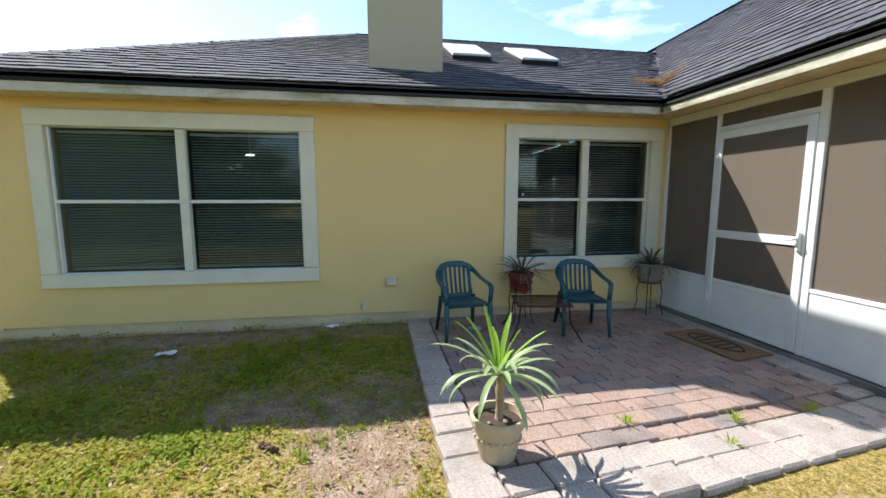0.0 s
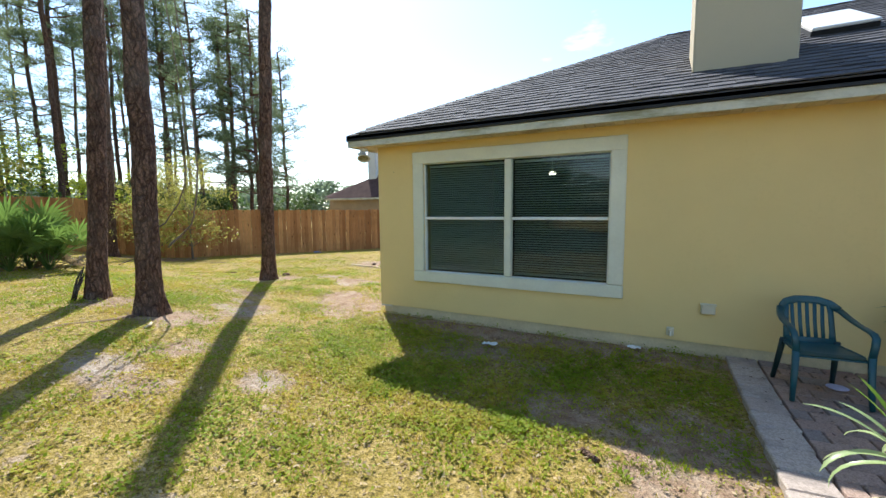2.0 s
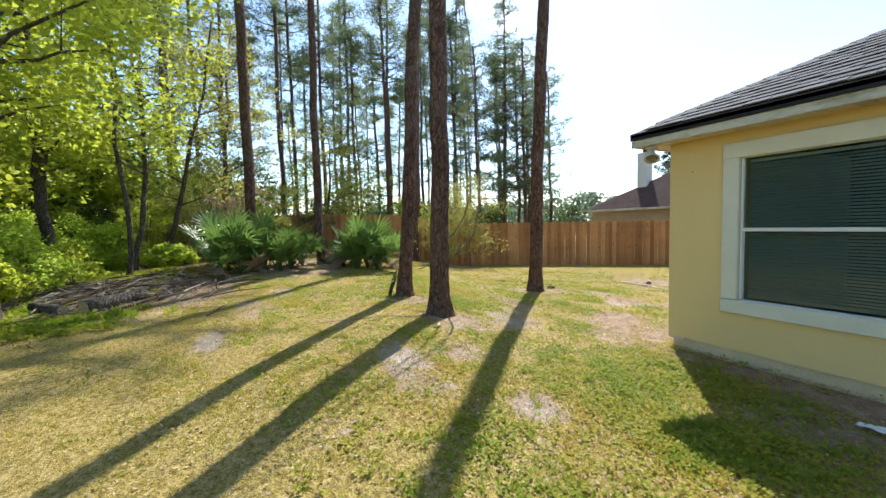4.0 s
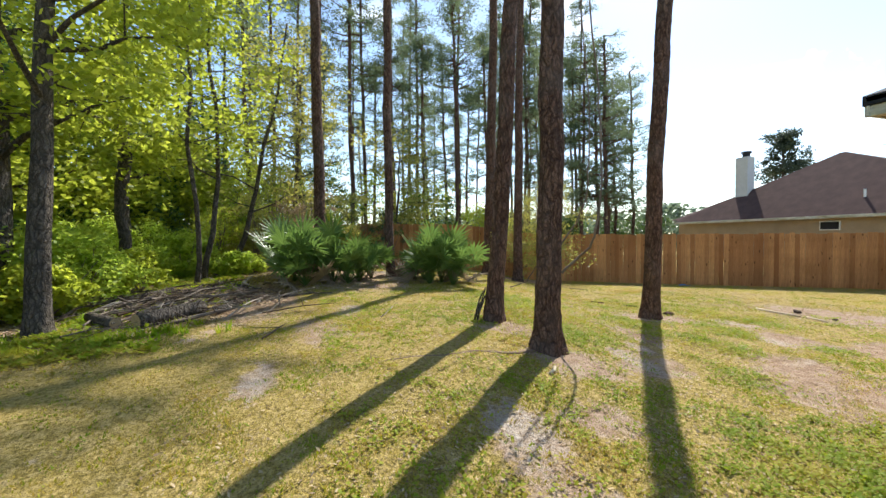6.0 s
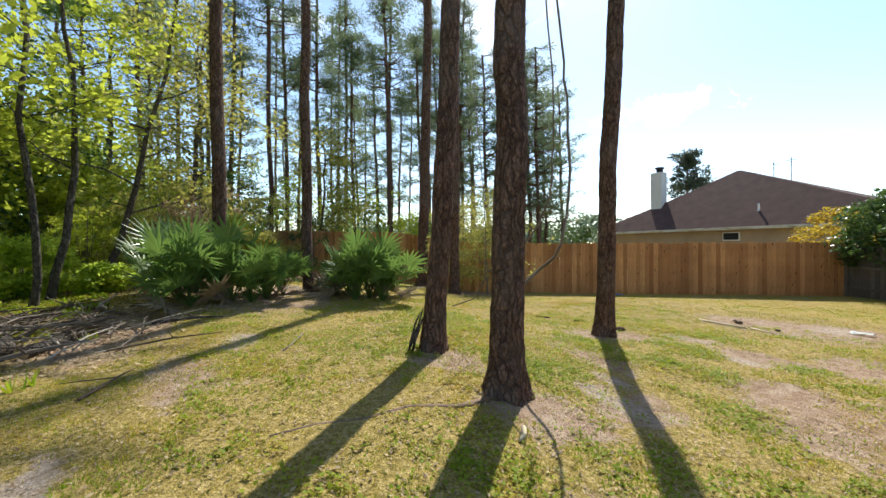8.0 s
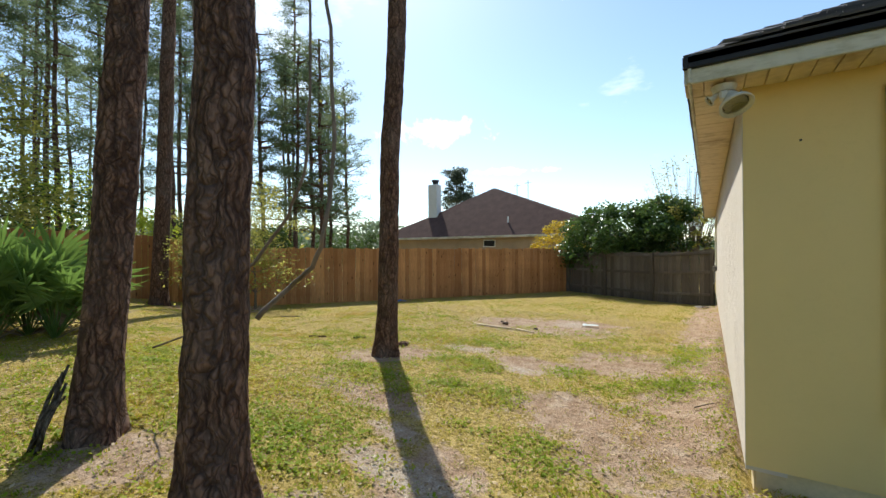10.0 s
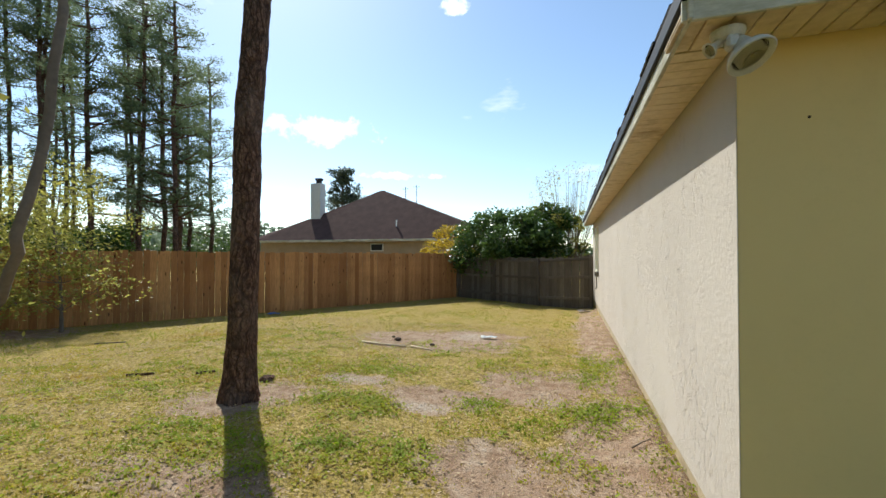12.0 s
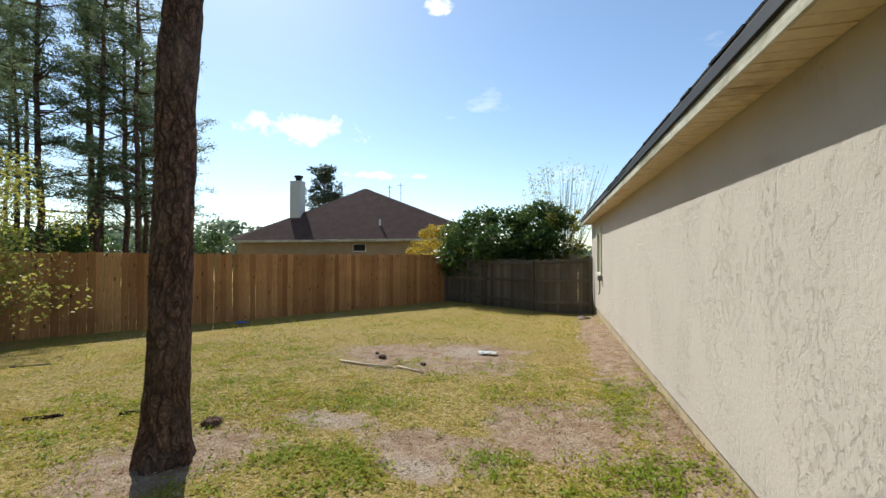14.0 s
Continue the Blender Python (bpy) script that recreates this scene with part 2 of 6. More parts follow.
NEEDLES = leaf_mat("pine_needles", (0.075, 0.11, 0.055), (0.18, 0.225, 0.11), 0.5)
LEAF_OAK = leaf_mat("spring_green_leaves", (0.15, 0.225, 0.02), (0.50, 0.53, 0.06), 0.64)
# lighter leaf colour stands in for sun falling on the undergrowth
LEAF_LIME = leaf_mat("sun_brightened_leaves", (0.15, 0.27, 0.025), (0.50, 0.58, 0.08), 0.62)
LEAF_DARK = leaf_mat("dark_green_leaves", (0.035, 0.075, 0.018), (0.11, 0.19, 0.04), 0.45, 0.35)
LEAF_BUSH = leaf_mat("glossy_bush_leaves", (0.03, 0.065, 0.015), (0.10, 0.16, 0.035), 0.35, 0.35)
LEAF_YELLOW = leaf_mat("yellow_leaves", (0.30, 0.22, 0.02), (0.50, 0.36, 0.04), 0.5)
LEAF_OLIVE = leaf_mat("olive_new_leaves", (0.16, 0.19, 0.03), (0.42, 0.38, 0.09), 0.55)
LEAF_PALM = leaf_mat("palmetto_leaf", (0.035, 0.075, 0.018), (0.15, 0.235, 0.05), 0.42, 0.35)


def lawn_mat(name, green, olive, straw, trans=0.55):
    """Turf: green, olive and straw-coloured patches at two scales; each blade a little different."""
    m = Nodes(name, 0.6, spec=0.25)
    pos = m.world()
    wide, fine = m.noise(1.1, 6, 0.7, pos), m.noise(6.0, 4, 0.65, pos)
    f = m.math("ADD", m.math("MULTIPLY", wide, 0.75), m.math("MULTIPLY", fine, 0.25))
    f = m.math("ADD", f, m.math("MULTIPLY", m.math("SUBTRACT", m.island(), 0.5), 0.16))
    c = m.ramp(f, (0.45, green), (0.51, olive), (0.59, straw))
    c = m.mix(m.math("MULTIPLY", m.island(), 0.35), c, [k * 0.5 for k in green])
    m.color(c)
    t = m.n.new("ShaderNodeBsdfTranslucent")
    m.l.new(c, t.inputs["Color"])
    x = m.n.new("ShaderNodeMixShader")
    x.inputs["Fac"].default_value = trans
    m.l.new(m.p.outputs[0], x.inputs[1])
    m.l.new(t.outputs[0], x.inputs[2])
    m.l.new(x.outputs[0], m.n["Material Output"].inputs["Surface"])
    return m.mat


GRASS_LEAF = lawn_mat("lawn_blades", (0.24, 0.34, 0.012), (0.53, 0.45, 0.032), (0.58, 0.36, 0.10))
DEAD_LEAF = leaf_mat("dead_leaves", (0.14, 0.08, 0.04), (0.55, 0.42, 0.25), 0.2, 0.7)


# ---- mesh helpers ----
class Geo:
    """Collects vertices and faces of one mesh."""

    def __init__(self):
        self.v, self.f = [], []

    def add(self, verts, faces):
        k = len(self.v)
        self.v.extend(tuple(p) for p in verts)
        self.f.extend(tuple(i + k for i in q) for q in faces)
        return self

    def box(self, c, s, bevel=0.0, m=None):
        """A box with chamfered edges: centre, size, turned by m."""
        hx, hy, hz = (k / 2 for k in s)
        b = min(bevel, hx * 0.45, hy * 0.45, hz * 0.45)
        pts, faces = [], []
        if b <= 0:
            pts = [(x, y, z) for x in (-hx, hx) for y in (-hy, hy) for z in (-hz, hz)]
            faces = [(0, 1, 3, 2), (4, 6, 7, 5), (0, 4, 5, 1), (2, 3, 7, 6), (0, 2, 6, 4), (1, 5, 7, 3)]
        else:
            at = {}
            for i in (-1, 1):
                for j in (-1, 1):
                    for k in (-1, 1):
                        for a in range(3):
                            p = [i * (hx - b), j * (hy - b), k * (hz - b)]
                            p[a] = (i, j, k)[a] * (hx, hy, hz)[a]
                            at[i, j, k, a] = len(pts)
                            pts.append(tuple(p))
            ring = ((-1, -1), (1, -1), (1, 1), (-1, 1))
            for a in range(3):
                o = [q for q in range(3) if q != a]
                for sgn in (-1, 1):
                    face = []
                    for u, w in ring:
                        key = [0, 0, 0]
                        key[a], key[o[0]], key[o[1]] = sgn, u, w
                        face.append(at[(*key, a)])
                    faces.append(tuple(face))
            for a in range(3):
                o = [q for q in range(3) if q != a]
                for u, w in ring:
                    lo, hi = [0, 0, 0], [0, 0, 0]
                    lo[a], hi[a] = -1, 1
                    lo[o[0]] = hi[o[0]] = u
                    lo[o[1]] = hi[o[1]] = w
                    faces.append((at[(*lo, o[0])], at[(*hi, o[0])], at[(*hi, o[1])], at[(*lo, o[1])]))
            for i in (-1, 1):
                for j in (-1, 1):
                    for k in (-1, 1):
                        faces.append(tuple(at[i, j, k, a] for a in range(3)))
            fixed = []
            for q in faces:
                p = [Vector(pts[i]) for i in q]
                mid = sum(p, Vector()) / len(p)
                fixed.append(q if (p[1] - p[0]).cross(p[2] - p[1]).dot(mid) > 0 else q[::-1])
            faces = fixed
        t = Matrix.Translation(c) @ (m or Matrix())
        return self.add([t @ Vector(p) for p in pts], faces)

    def tube(self, path, radii, n=8, caps=True):
        """A round bar along a path; radii: one number or one for each point."""
        path = [Vector(p) for p in path]
        if isinstance(radii, (int, float)):
            radii = [radii] * len(path)
        k, side = len(self.v), None
        for i, p in enumerate(path):
            d = (path[min(i + 1, len(path) - 1)] - path[max(i - 1, 0)]).normalized()
            if side is None:
                side = d.orthogonal().normalized()
            side = (side - d * side.dot(d)).normalized()
            up = d.cross(side)
            for j in range(n):
                a = 2 * math.pi * j / n
                self.v.append(tuple(p + (side * math.cos(a) + up * math.sin(a)) * radii[i]))
        for i in range(len(path) - 1):
            for j in range(n):
                a, b = k + i * n + j, k + i * n + (j + 1) % n
                self.f.append((a, b, b + n, a + n))
        if caps:
            self.f.append(tuple(k + j for j in reversed(range(n))))
            self.f.append(tuple(k + (len(path) - 1) * n + j for j in range(n)))
        return self

    def lathe(self, profile, n=24, c=(0, 0, 0)):
        """A turned shape: (radius, height) from the foot up."""
        k = len(self.v)
        for r, z in profile:
            for j in range(n):
                a = 2 * math.pi * j / n
                self.v.append((c[0] + r * math.cos(a), c[1] + r * math.sin(a), c[2] + z))
        for i in range(len(profile) - 1):
            for j in range(n):
                a, b = k + i * n + j, k + i * n + (j + 1) % n
                self.f.append((a, b, b + n, a + n))
        self.f.append(tuple(k + j for j in reversed(range(n))))
        self.f.append(tuple(k + (len(profile) - 1) * n + j for j in range(n)))
        return self

    def mesh(self, name, mat, smooth=False):
        me = bpy.data.meshes.new(name)
        me.from_pydata(self.v, [], self.f)
        me.materials.append(mat)
        if smooth:
            me.polygons.foreach_set("use_smooth", [True] * len(me.polygons))
        me.update()
        return me


def array_mesh(name, verts, size, mat):
    """A mesh of loose faces from an array: every size vertices make one face."""
    verts = np.asarray(verts, np.float32).reshape(-1, 3)
    n = len(verts) // size
    me = bpy.data.meshes.new(name)
    me.vertices.add(len(verts))
    me.vertices.foreach_set("co", verts.ravel())
    me.loops.add(len(verts))
    me.loops.foreach_set("vertex_index", np.arange(len(verts), dtype=np.int32))
    me.polygons.add(n)
    me.polygons.foreach_set("loop_start", np.arange(0, len(verts), size, dtype=np.int32))
    me.materials.append(mat)
    me.update()
    me.validate()
    return me


def part(name, geo, mat, parent=None, label="", smooth=False):
    """One mesh object under a thing or a part."""
    ob = new(name, geo.mesh(name, mat, smooth) if isinstance(geo, Geo) else geo)
    ob.parent = parent
    if label:
        tagged(ob, label)
    return ob


def thing(name, label, category, at=(0, 0, 0), turn=0.0, group="", kind=""):
    """An empty at the base of a thing, to hold its parts."""
    ob = new(name)
    ob.matrix_basis = pose(*at, 0, 0, turn)
    return tagged(ob, label, category, group, kind)


def smooth_step(t):
    t = np.clip(t, 0, 1)
    return t * t * (3 - 2 * t)


def land(x, y):
    """Height of the ground: level at the house, rising towards the woods, falling a little to the fence."""
    x, y = np.asarray(x, float), np.asarray(y, float)
    u = -0.35 * x - 0.94 * y
    z = 0.36 * smooth_step((u - 0.4) / 3.6) * smooth_step((3.0 - x) / 5.0)
    z = z + 0.30 * np.exp(-(((x + 8.8) / 3.2) ** 2 + ((y + 5.0) / 3.6) ** 2))
    z = z - 0.24 * smooth_step((y - 1.0) / 12.0) - 0.14 * smooth_step((-x - 6) / 6) * smooth_step((y + 3) / 6)
    z = z + 0.09 * np.exp(-((x / 0.45) ** 2)) * smooth_step((y - 0.1) / 0.6) * smooth_step((0.5 - x) / 0.3)
    z = z + 0.05 * np.exp(-((y / 0.5) ** 2)) * smooth_step((x + 0.3) / 0.5) * smooth_step((4.6 - x) / 0.4)
    z = z + 0.10 * np.exp(-(((x + 3.6) / 1.6) ** 2 + ((y + 0.4) / 2.0) ** 2))
    return z


# bare earth: centre, half sizes, strength
BARE = [
    (-3.1, 4.9, 1.5, 0.9, 1.0), (-2.4, 5.7, 0.8, 0.5, 1.0), (-1.1, 2.6, 0.7, 0.8, 0.8), (-2.0, 1.9, 0.55, 0.35, 1.0), (-0.35, 1.2, 0.5, 1.4, 0.75),
    (-0.25, 6.0, 0.4, 6.0, 0.75), (-0.8, -0.1, 0.45, 0.5, 0.6), (-5.9, -5.6, 1.7, 0.8, 0.9), (-6.0, -7.4, 2.6, 1.2, 0.9), (-1.7, -2.1, 0.55, 0.5, 0.8),
    (-3.0, -2.2, 0.5, 0.4, 0.7), (-4.0, 1.2, 0.6, 0.8, 0.7), (1.9, -0.9, 0.6, 0.35, 0.8), (3.9, -2.2, 0.45, 0.9, 0.8), (3.1, -1.7, 0.5, 0.3, 0.7),
    (2.0, -0.28, 2.6, 0.22, 0.9), (-1.6, -1.1, 0.35, 0.6, 0.75), (-1.3, 0.6, 0.5, 0.5, 0.7), (-2.9, -0.3, 0.7, 0.3, 0.7), (-9.0, -3.6, 3.0, 1.5, 0.7),
    (-0.6, -2.6, 0.35, 0.4, 0.7), (-3.4, -4.6, 0.8, 0.35, 0.6), (0.0, -3.3, 0.5, 0.3, 0.5), (6.0, -3.4, 1.6, 0.2, 0.6), (-11.5, 2.8, 0.9, 1.2, 0.8),
]


# pale sand showing through the turf: centre, half sizes, strength
SANDY = [
    (-0.57, -3.3, 0.42, 0.28, 1.0), (-1.75, -1.2, 0.5, 0.22, 1.0), (-1.8, -5.05, 0.6, 0.2, 0.9), (-2.12, 1.6, 0.36, 0.2, 1.0), (-3.25, 2.2, 0.55, 0.22, 0.9),
    (0.68, -2.6, 0.28, 0.25, 0.9), (-2.55, 5.5, 0.5, 0.55, 0.9), (-2.15, -0.75, 0.3, 0.16, 0.8), (-0.3, -3.42, 0.5, 0.16, 0.7), (2.6, -1.05, 0.3, 0.18, 0.5),
    (-4.6, -4.1, 0.6, 0.3, 0.8), (1.6, -3.9, 0.4, 0.14, 0.8), (-3.6, -5.9, 0.5, 0.2, 0.6), (-1.45, 0.95, 0.3, 0.15, 0.6), (-0.75, 3.3, 0.3, 0.25, 0.6), (-1.0, 2.2, 0.3, 0.4, 0.6),
]
# thick fresh weeds: centre, half sizes, strength
LUSH = [
    (-2.75, 1.42, 0.45, 0.32, 1.0), (-1.6, 1.75, 0.28, 0.28, 1.0), (-0.55, 1.9, 0.5, 0.35, 0.9), (-0.45, 3.4, 0.22, 0.8, 0.7), (-2.9, 2.75, 0.4, 0.3, 0.5), (-1.6, 3.4, 0.5, 0.4, 0.4),
    (-2.2, 0.5, 0.5, 0.3, 0.6), (1.4, -1.9, 0.8, 0.5, 0.9), (2.5, -2.4, 0.7, 0.35, 0.9), (0.2, -1.5, 0.5, 0.6, 0.6), (0.9, -0.9, 0.8, 0.5, 0.8), (-3.3, 0.2, 0.7, 0.3, 0.5),
    (-2.6, -1.4, 0.6, 0.4, 0.5), (3.0, -1.1, 0.9, 0.5, 0.6), (-1.2, -2.9, 0.4, 0.25, 0.6), (1.2, -3.2, 0.7, 0.35, 0.6), (-4.9, -1.1, 1.2, 0.6, 0.6), (-1.2, -0.3, 0.35, 0.3, 0.5),
]


def spots(x, y, table):
    """Strength of a table of soft oval spots, 0 to 1."""
    x, y = np.asarray(x, float), np.asarray(y, float)
    b = np.zeros_like(x)
    for cx, cy, sx, sy, s in table:
        b = np.maximum(b, s * np.exp(-((((x - cx) / sx) ** 2 + ((y - cy) / sy) ** 2) ** 1.5)))
    return b


def bare(x, y):
    """How far the grass has worn away, 0 to 1."""
    return np.maximum(spots(x, y, BARE), 0.72 * spots(x, y, SANDY))


def patchy(x, y, seed=0.0, scale=1.0):
    """Uneven growth, about 0 to 1, from sums of waves."""
    x, y = np.asarray(x, float) * scale + seed, np.asarray(y, float) * scale - seed
    a = np.sin(1.9 * x + 1.1 * np.sin(1.3 * y)) + np.sin(2.3 * y + 1.7 * np.sin(0.9 * x + 1))
    b = np.sin(5.1 * x + 2.0 * np.sin(3.3 * y + 2)) + np.sin(4.7 * y + 1.5 * np.sin(4.1 * x))
    return np.clip(0.5 + 0.16 * a + 0.11 * b, 0, 1)
# ---- the ground ----
def spaced(lo, hi, step, far, grow=1.35):
    near = list(np.arange(lo, hi + 1e-6, step))
    out, s = [], step
    x = near[-1]
    while x < far:
        s *= grow
        x += s
        out.append(x)
    back, s, x = [], step, near[0]
    while x > -far:
        s *= grow
        x -= s
        back.append(x)
    return np.array(back[::-1] + near + out)


def ground_mat():
    m = Nodes("lawn_soil", 0.95, spec=0.12)
    pos = m.world()
    b, sand = m.attribute("bare"), m.attribute("sandy")
    n1, n2, n3 = m.noise(0.9, 5, 0.6, pos), m.noise(6, 5, 0.65, pos), m.noise(70, 4, 0.7, pos)
    n4 = m.noise(22, 5, 0.7, pos)
    soil = m.ramp(n2, (0.3, (0.27, 0.165, 0.10)), (0.5, (0.40, 0.275, 0.185)), (0.7, (0.52, 0.40, 0.29)))
    pale = m.ramp(n4, (0.32, (0.38, 0.29, 0.21)), (0.55, (0.49, 0.40, 0.31)), (0.7, (0.58, 0.51, 0.43)))
    sf = m.math("ADD", sand, m.math("MULTIPLY", m.math("SUBTRACT", n4, 0.5), 1.3))
    soil = m.mix(m.ramp(sf, (0.42, 0.0), (0.95, 1.0)), soil, pale)
    soil = m.mix(m.ramp(n3, (0.47, 0.0), (0.66, 0.6)), soil, (0.10, 0.07, 0.045))
    turf = m.ramp(n4, (0.3, (0.15, 0.11, 0.025)), (0.46, (0.36, 0.265, 0.07)), (0.66, (0.58, 0.43, 0.18)))
    turf = m.mix(m.ramp(n3, (0.47, 0.0), (0.64, 0.75)), turf, (0.085, 0.065, 0.025))
    f = m.math("ADD", m.math("MULTIPLY", b, 1.25), m.math("MULTIPLY", m.math("SUBTRACT", n2, 0.5), 1.3))
    f = m.math("ADD", f, m.math("MULTIPLY", m.math("SUBTRACT", n1, 0.52), 1.6))
    f = m.math("ADD", f, m.math("MULTIPLY", m.math("SUBTRACT", n4, 0.5), 0.9))
    m.color(m.mix(m.ramp(f, (0.26, 0.0), (0.52, 1.0)), turf, soil))
    m.bump(m.math("ADD", m.math("MULTIPLY", n4, 1.0), m.math("MULTIPLY", n3, 0.5)), 0.9, 0.035)
    return m.mat


def build_ground():
    xs, ys = spaced(-16, 9, 0.11, 900), spaced(-10, 16, 0.11, 900)
    gx, gy = np.meshgrid(xs, ys)
    near = (np.abs(gx + 3) < 16) & (np.abs(gy - 3) < 15)
    gz = land(gx, gy) + near * (0.014 * (patchy(gx, gy, 3.1, 2.2) - 0.5) - 0.025 * bare(gx, gy))
    gz = np.where((gx > 0.0) & (gy > 0.0), -0.06, gz)
    gz = np.where((gx > 4.4) & (gy > -3.14 + 0.13 * (gx - 4.33)), -0.07, gz)
    nx, ny = len(xs), len(ys)
    idx = np.arange(nx * ny).reshape(ny, nx)
    quads = np.stack([idx[:-1, :-1], idx[:-1, 1:], idx[1:, 1:], idx[1:, :-1]], -1).reshape(-1, 4)
    me = bpy.data.meshes.new("ground")
    me.from_pydata(np.stack([gx, gy, gz], -1).reshape(-1, 3).tolist(), [], quads.tolist())
    att = me.attributes.new("bare", "FLOAT", "POINT")
    att.data.foreach_set("value", bare(gx, gy).ravel().astype(np.float32))
    att = me.attributes.new("sandy", "FLOAT", "POINT")
    att.data.foreach_set("value", spots(gx, gy, SANDY).ravel().astype(np.float32))
    me.materials.append(ground_mat())
    me.polygons.foreach_set("use_smooth", [True] * len(me.polygons))
    tagged(new("ground", me), "patchy green and tan lawn with bare sandy earth", "lawn", kind="structure")


build_ground()

# ---- the house ----
EAVE, PITCH, RIDGE_Y, RIDGE_Z = 2.62, 0.5, 3.65, 4.615
XS, OVER = 7.68, 0.33          # screened wall; overhang
WING_X, WING_PITCH = 7.30, 0.72
SIDE_END = 11.6
W1 = (0.775, 3.20, 0.685, 2.205)
W2 = (5.685, 7.425, 0.735, 2.20)
W3 = (9.3, 9.95, 1.1, 2.1)


def wall_with_holes(name, mat, axis, length, z0, z1, holes, thick, label):
    """A wall from 0 along an axis; its outer face is at 0 of the other axis and it is thick inwards."""
    g = Geo()
    us = sorted({0.0, length, *(h[0] for h in holes), *(h[1] for h in holes)})
    zs = sorted({z0, z1, *(h[2] for h in holes), *(h[3] for h in holes)})
    for a, b in zip(us, us[1:]):
        for c, d in zip(zs, zs[1:]):
            if any(h[0] <= a and b <= h[1] and h[2] <= c and d <= h[3] for h in holes):
                continue
            mid, size = ((a + b) / 2, thick / 2, (c + d) / 2), (b - a, thick, d - c)
            if axis == "y":
                mid, size = (mid[1], mid[0], mid[2]), (size[1], size[0], size[2])
            g.box(mid, size)
    ob = part(name, g, mat)
    return tagged(ob, label, "wall", kind="structure")


wall_with_holes("wall_south", STUCCO, "x", XS - 0.002, 0.145, 2.52, [W1, W2], 0.2, "pale yellow painted stucco house wall")
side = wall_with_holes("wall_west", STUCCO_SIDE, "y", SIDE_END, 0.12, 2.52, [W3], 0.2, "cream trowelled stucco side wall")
side.location = (-0.004, 0.004, 0)
# plain closing walls; the porch ones coloured dark for shade behind the screens
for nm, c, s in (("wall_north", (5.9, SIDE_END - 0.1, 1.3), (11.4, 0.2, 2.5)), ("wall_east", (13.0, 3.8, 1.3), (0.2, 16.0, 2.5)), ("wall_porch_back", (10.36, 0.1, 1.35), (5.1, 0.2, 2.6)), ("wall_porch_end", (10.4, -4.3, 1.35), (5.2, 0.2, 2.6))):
    tagged(part(nm, Geo().box(c, s), SHADE_DARK if "porch" in nm else STUCCO), "porch wall coloured dark for shade" if "porch" in nm else "pale yellow stucco wall", "wall", kind="structure")
tagged(part("porch_floor", Geo().box((10.4, -2.2, 0.02), (5.3, 4.2, 0.12)), SHADE_DARK), "porch slab coloured dark for shade", "floor", kind="structure")
tagged(part("ceiling", Geo().box((3.9, 5.8, 2.56), (7.4, 11.2, 0.06)), SHADE_DARK), "plain indoor ceiling", "ceiling", kind="structure")
tagged(part("floor", Geo().box((3.9, 5.8, 0.1), (7.4, 11.2, 0.1)), SHADE_DARK), "indoor floor coloured dark for shade", "floor", kind="structure")
tagged(part("wall_inner", Geo().box((3.9, 4.2, 1.3), (7.3, 0.1, 2.4)), SHADE_DARK), "indoor wall coloured dark for shade behind the windows", "wall", kind="structure")
# unseen wall, added to keep porch sun out of the room
tagged(part("wall_inner_east", Geo().box((7.58, 2.2, 1.3), (0.1, 4.0, 2.4)), SHADE_DARK), "added indoor wall that blocks sun from the porch", "wall", kind="structure")
tagged(part("porch_ceiling", Geo().box((10.4, -2.2, 2.6), (5.2, 4.2, 0.04)), SHADE_DARK), "porch ceiling coloured dark for shade", "ceiling", kind="structure")
SLAB_PAINT = plain("painted_slab", (0.66, 0.54, 0.33), 0.9, vary=0.25, scale=2.5, bumps=0.4)
g = Geo().box((XS / 2 + 0.02, 0.125, 0.02), (XS - 0.04, 0.2, 0.3), 0.01)
tagged(part("baseboard", g, SLAB_PAINT), "stained beige slab edge under the yellow stucco", "foundation", kind="structure")
g = Geo().box((0.13, SIDE_END / 2 + 0.2, 0.02), (0.2, SIDE_END - 0.5, 0.3), 0.01)
tagged(part("baseboard", g, CONCRETE), "stained concrete slab edge under the stucco", "foundation", kind="structure")


def roof_sheet(name, corners, mat=None):
    """One slope of the roof with thickness under it."""
    g = Geo()
    n = len(corners)
    low = [(x, y, z - 0.05) for x, y, z in corners]
    g.add([*corners, *low], [tuple(range(n)), tuple(reversed(range(n, 2 * n))), *((i, n + i, n + (i + 1) % n, (i + 1) % n) for i in range(n))])
    return tagged(part(name, g, mat or SHINGLE), "dark grey asphalt shingle roof slope", "roof", kind="structure")


EX, EY = -0.30, -OVER - 0.01
RX0 = EX + (RIDGE_Y - EY)                      # where the hip meets the ridge
VX = WING_X + (RIDGE_Z - EAVE) / WING_PITCH     # where the wing's slope meets the ridge
WING_R = VX + 0.55                              # the wing's own ridge
WZ = EAVE + (WING_R - WING_X) * WING_PITCH
roof_south = roof_sheet("roof_south", [(EX, EY, EAVE), (WING_X, EY, EAVE), (VX, RIDGE_Y, RIDGE_Z), (RX0, RIDGE_Y, RIDGE_Z)])
roof_west = roof_sheet("roof_west", [(EX, EY, EAVE), (RX0, RIDGE_Y, RIDGE_Z), (RX0, SIDE_END + 0.3, RIDGE_Z), (EX, SIDE_END + 0.3, EAVE)])
roof_wing = roof_sheet("roof_wing", [(WING_X, -4.6, EAVE), (WING_R, -4.6, WZ), (WING_R, RIDGE_Y + 2, WZ), (VX, RIDGE_Y, RIDGE_Z), (WING_X, EY, EAVE)])
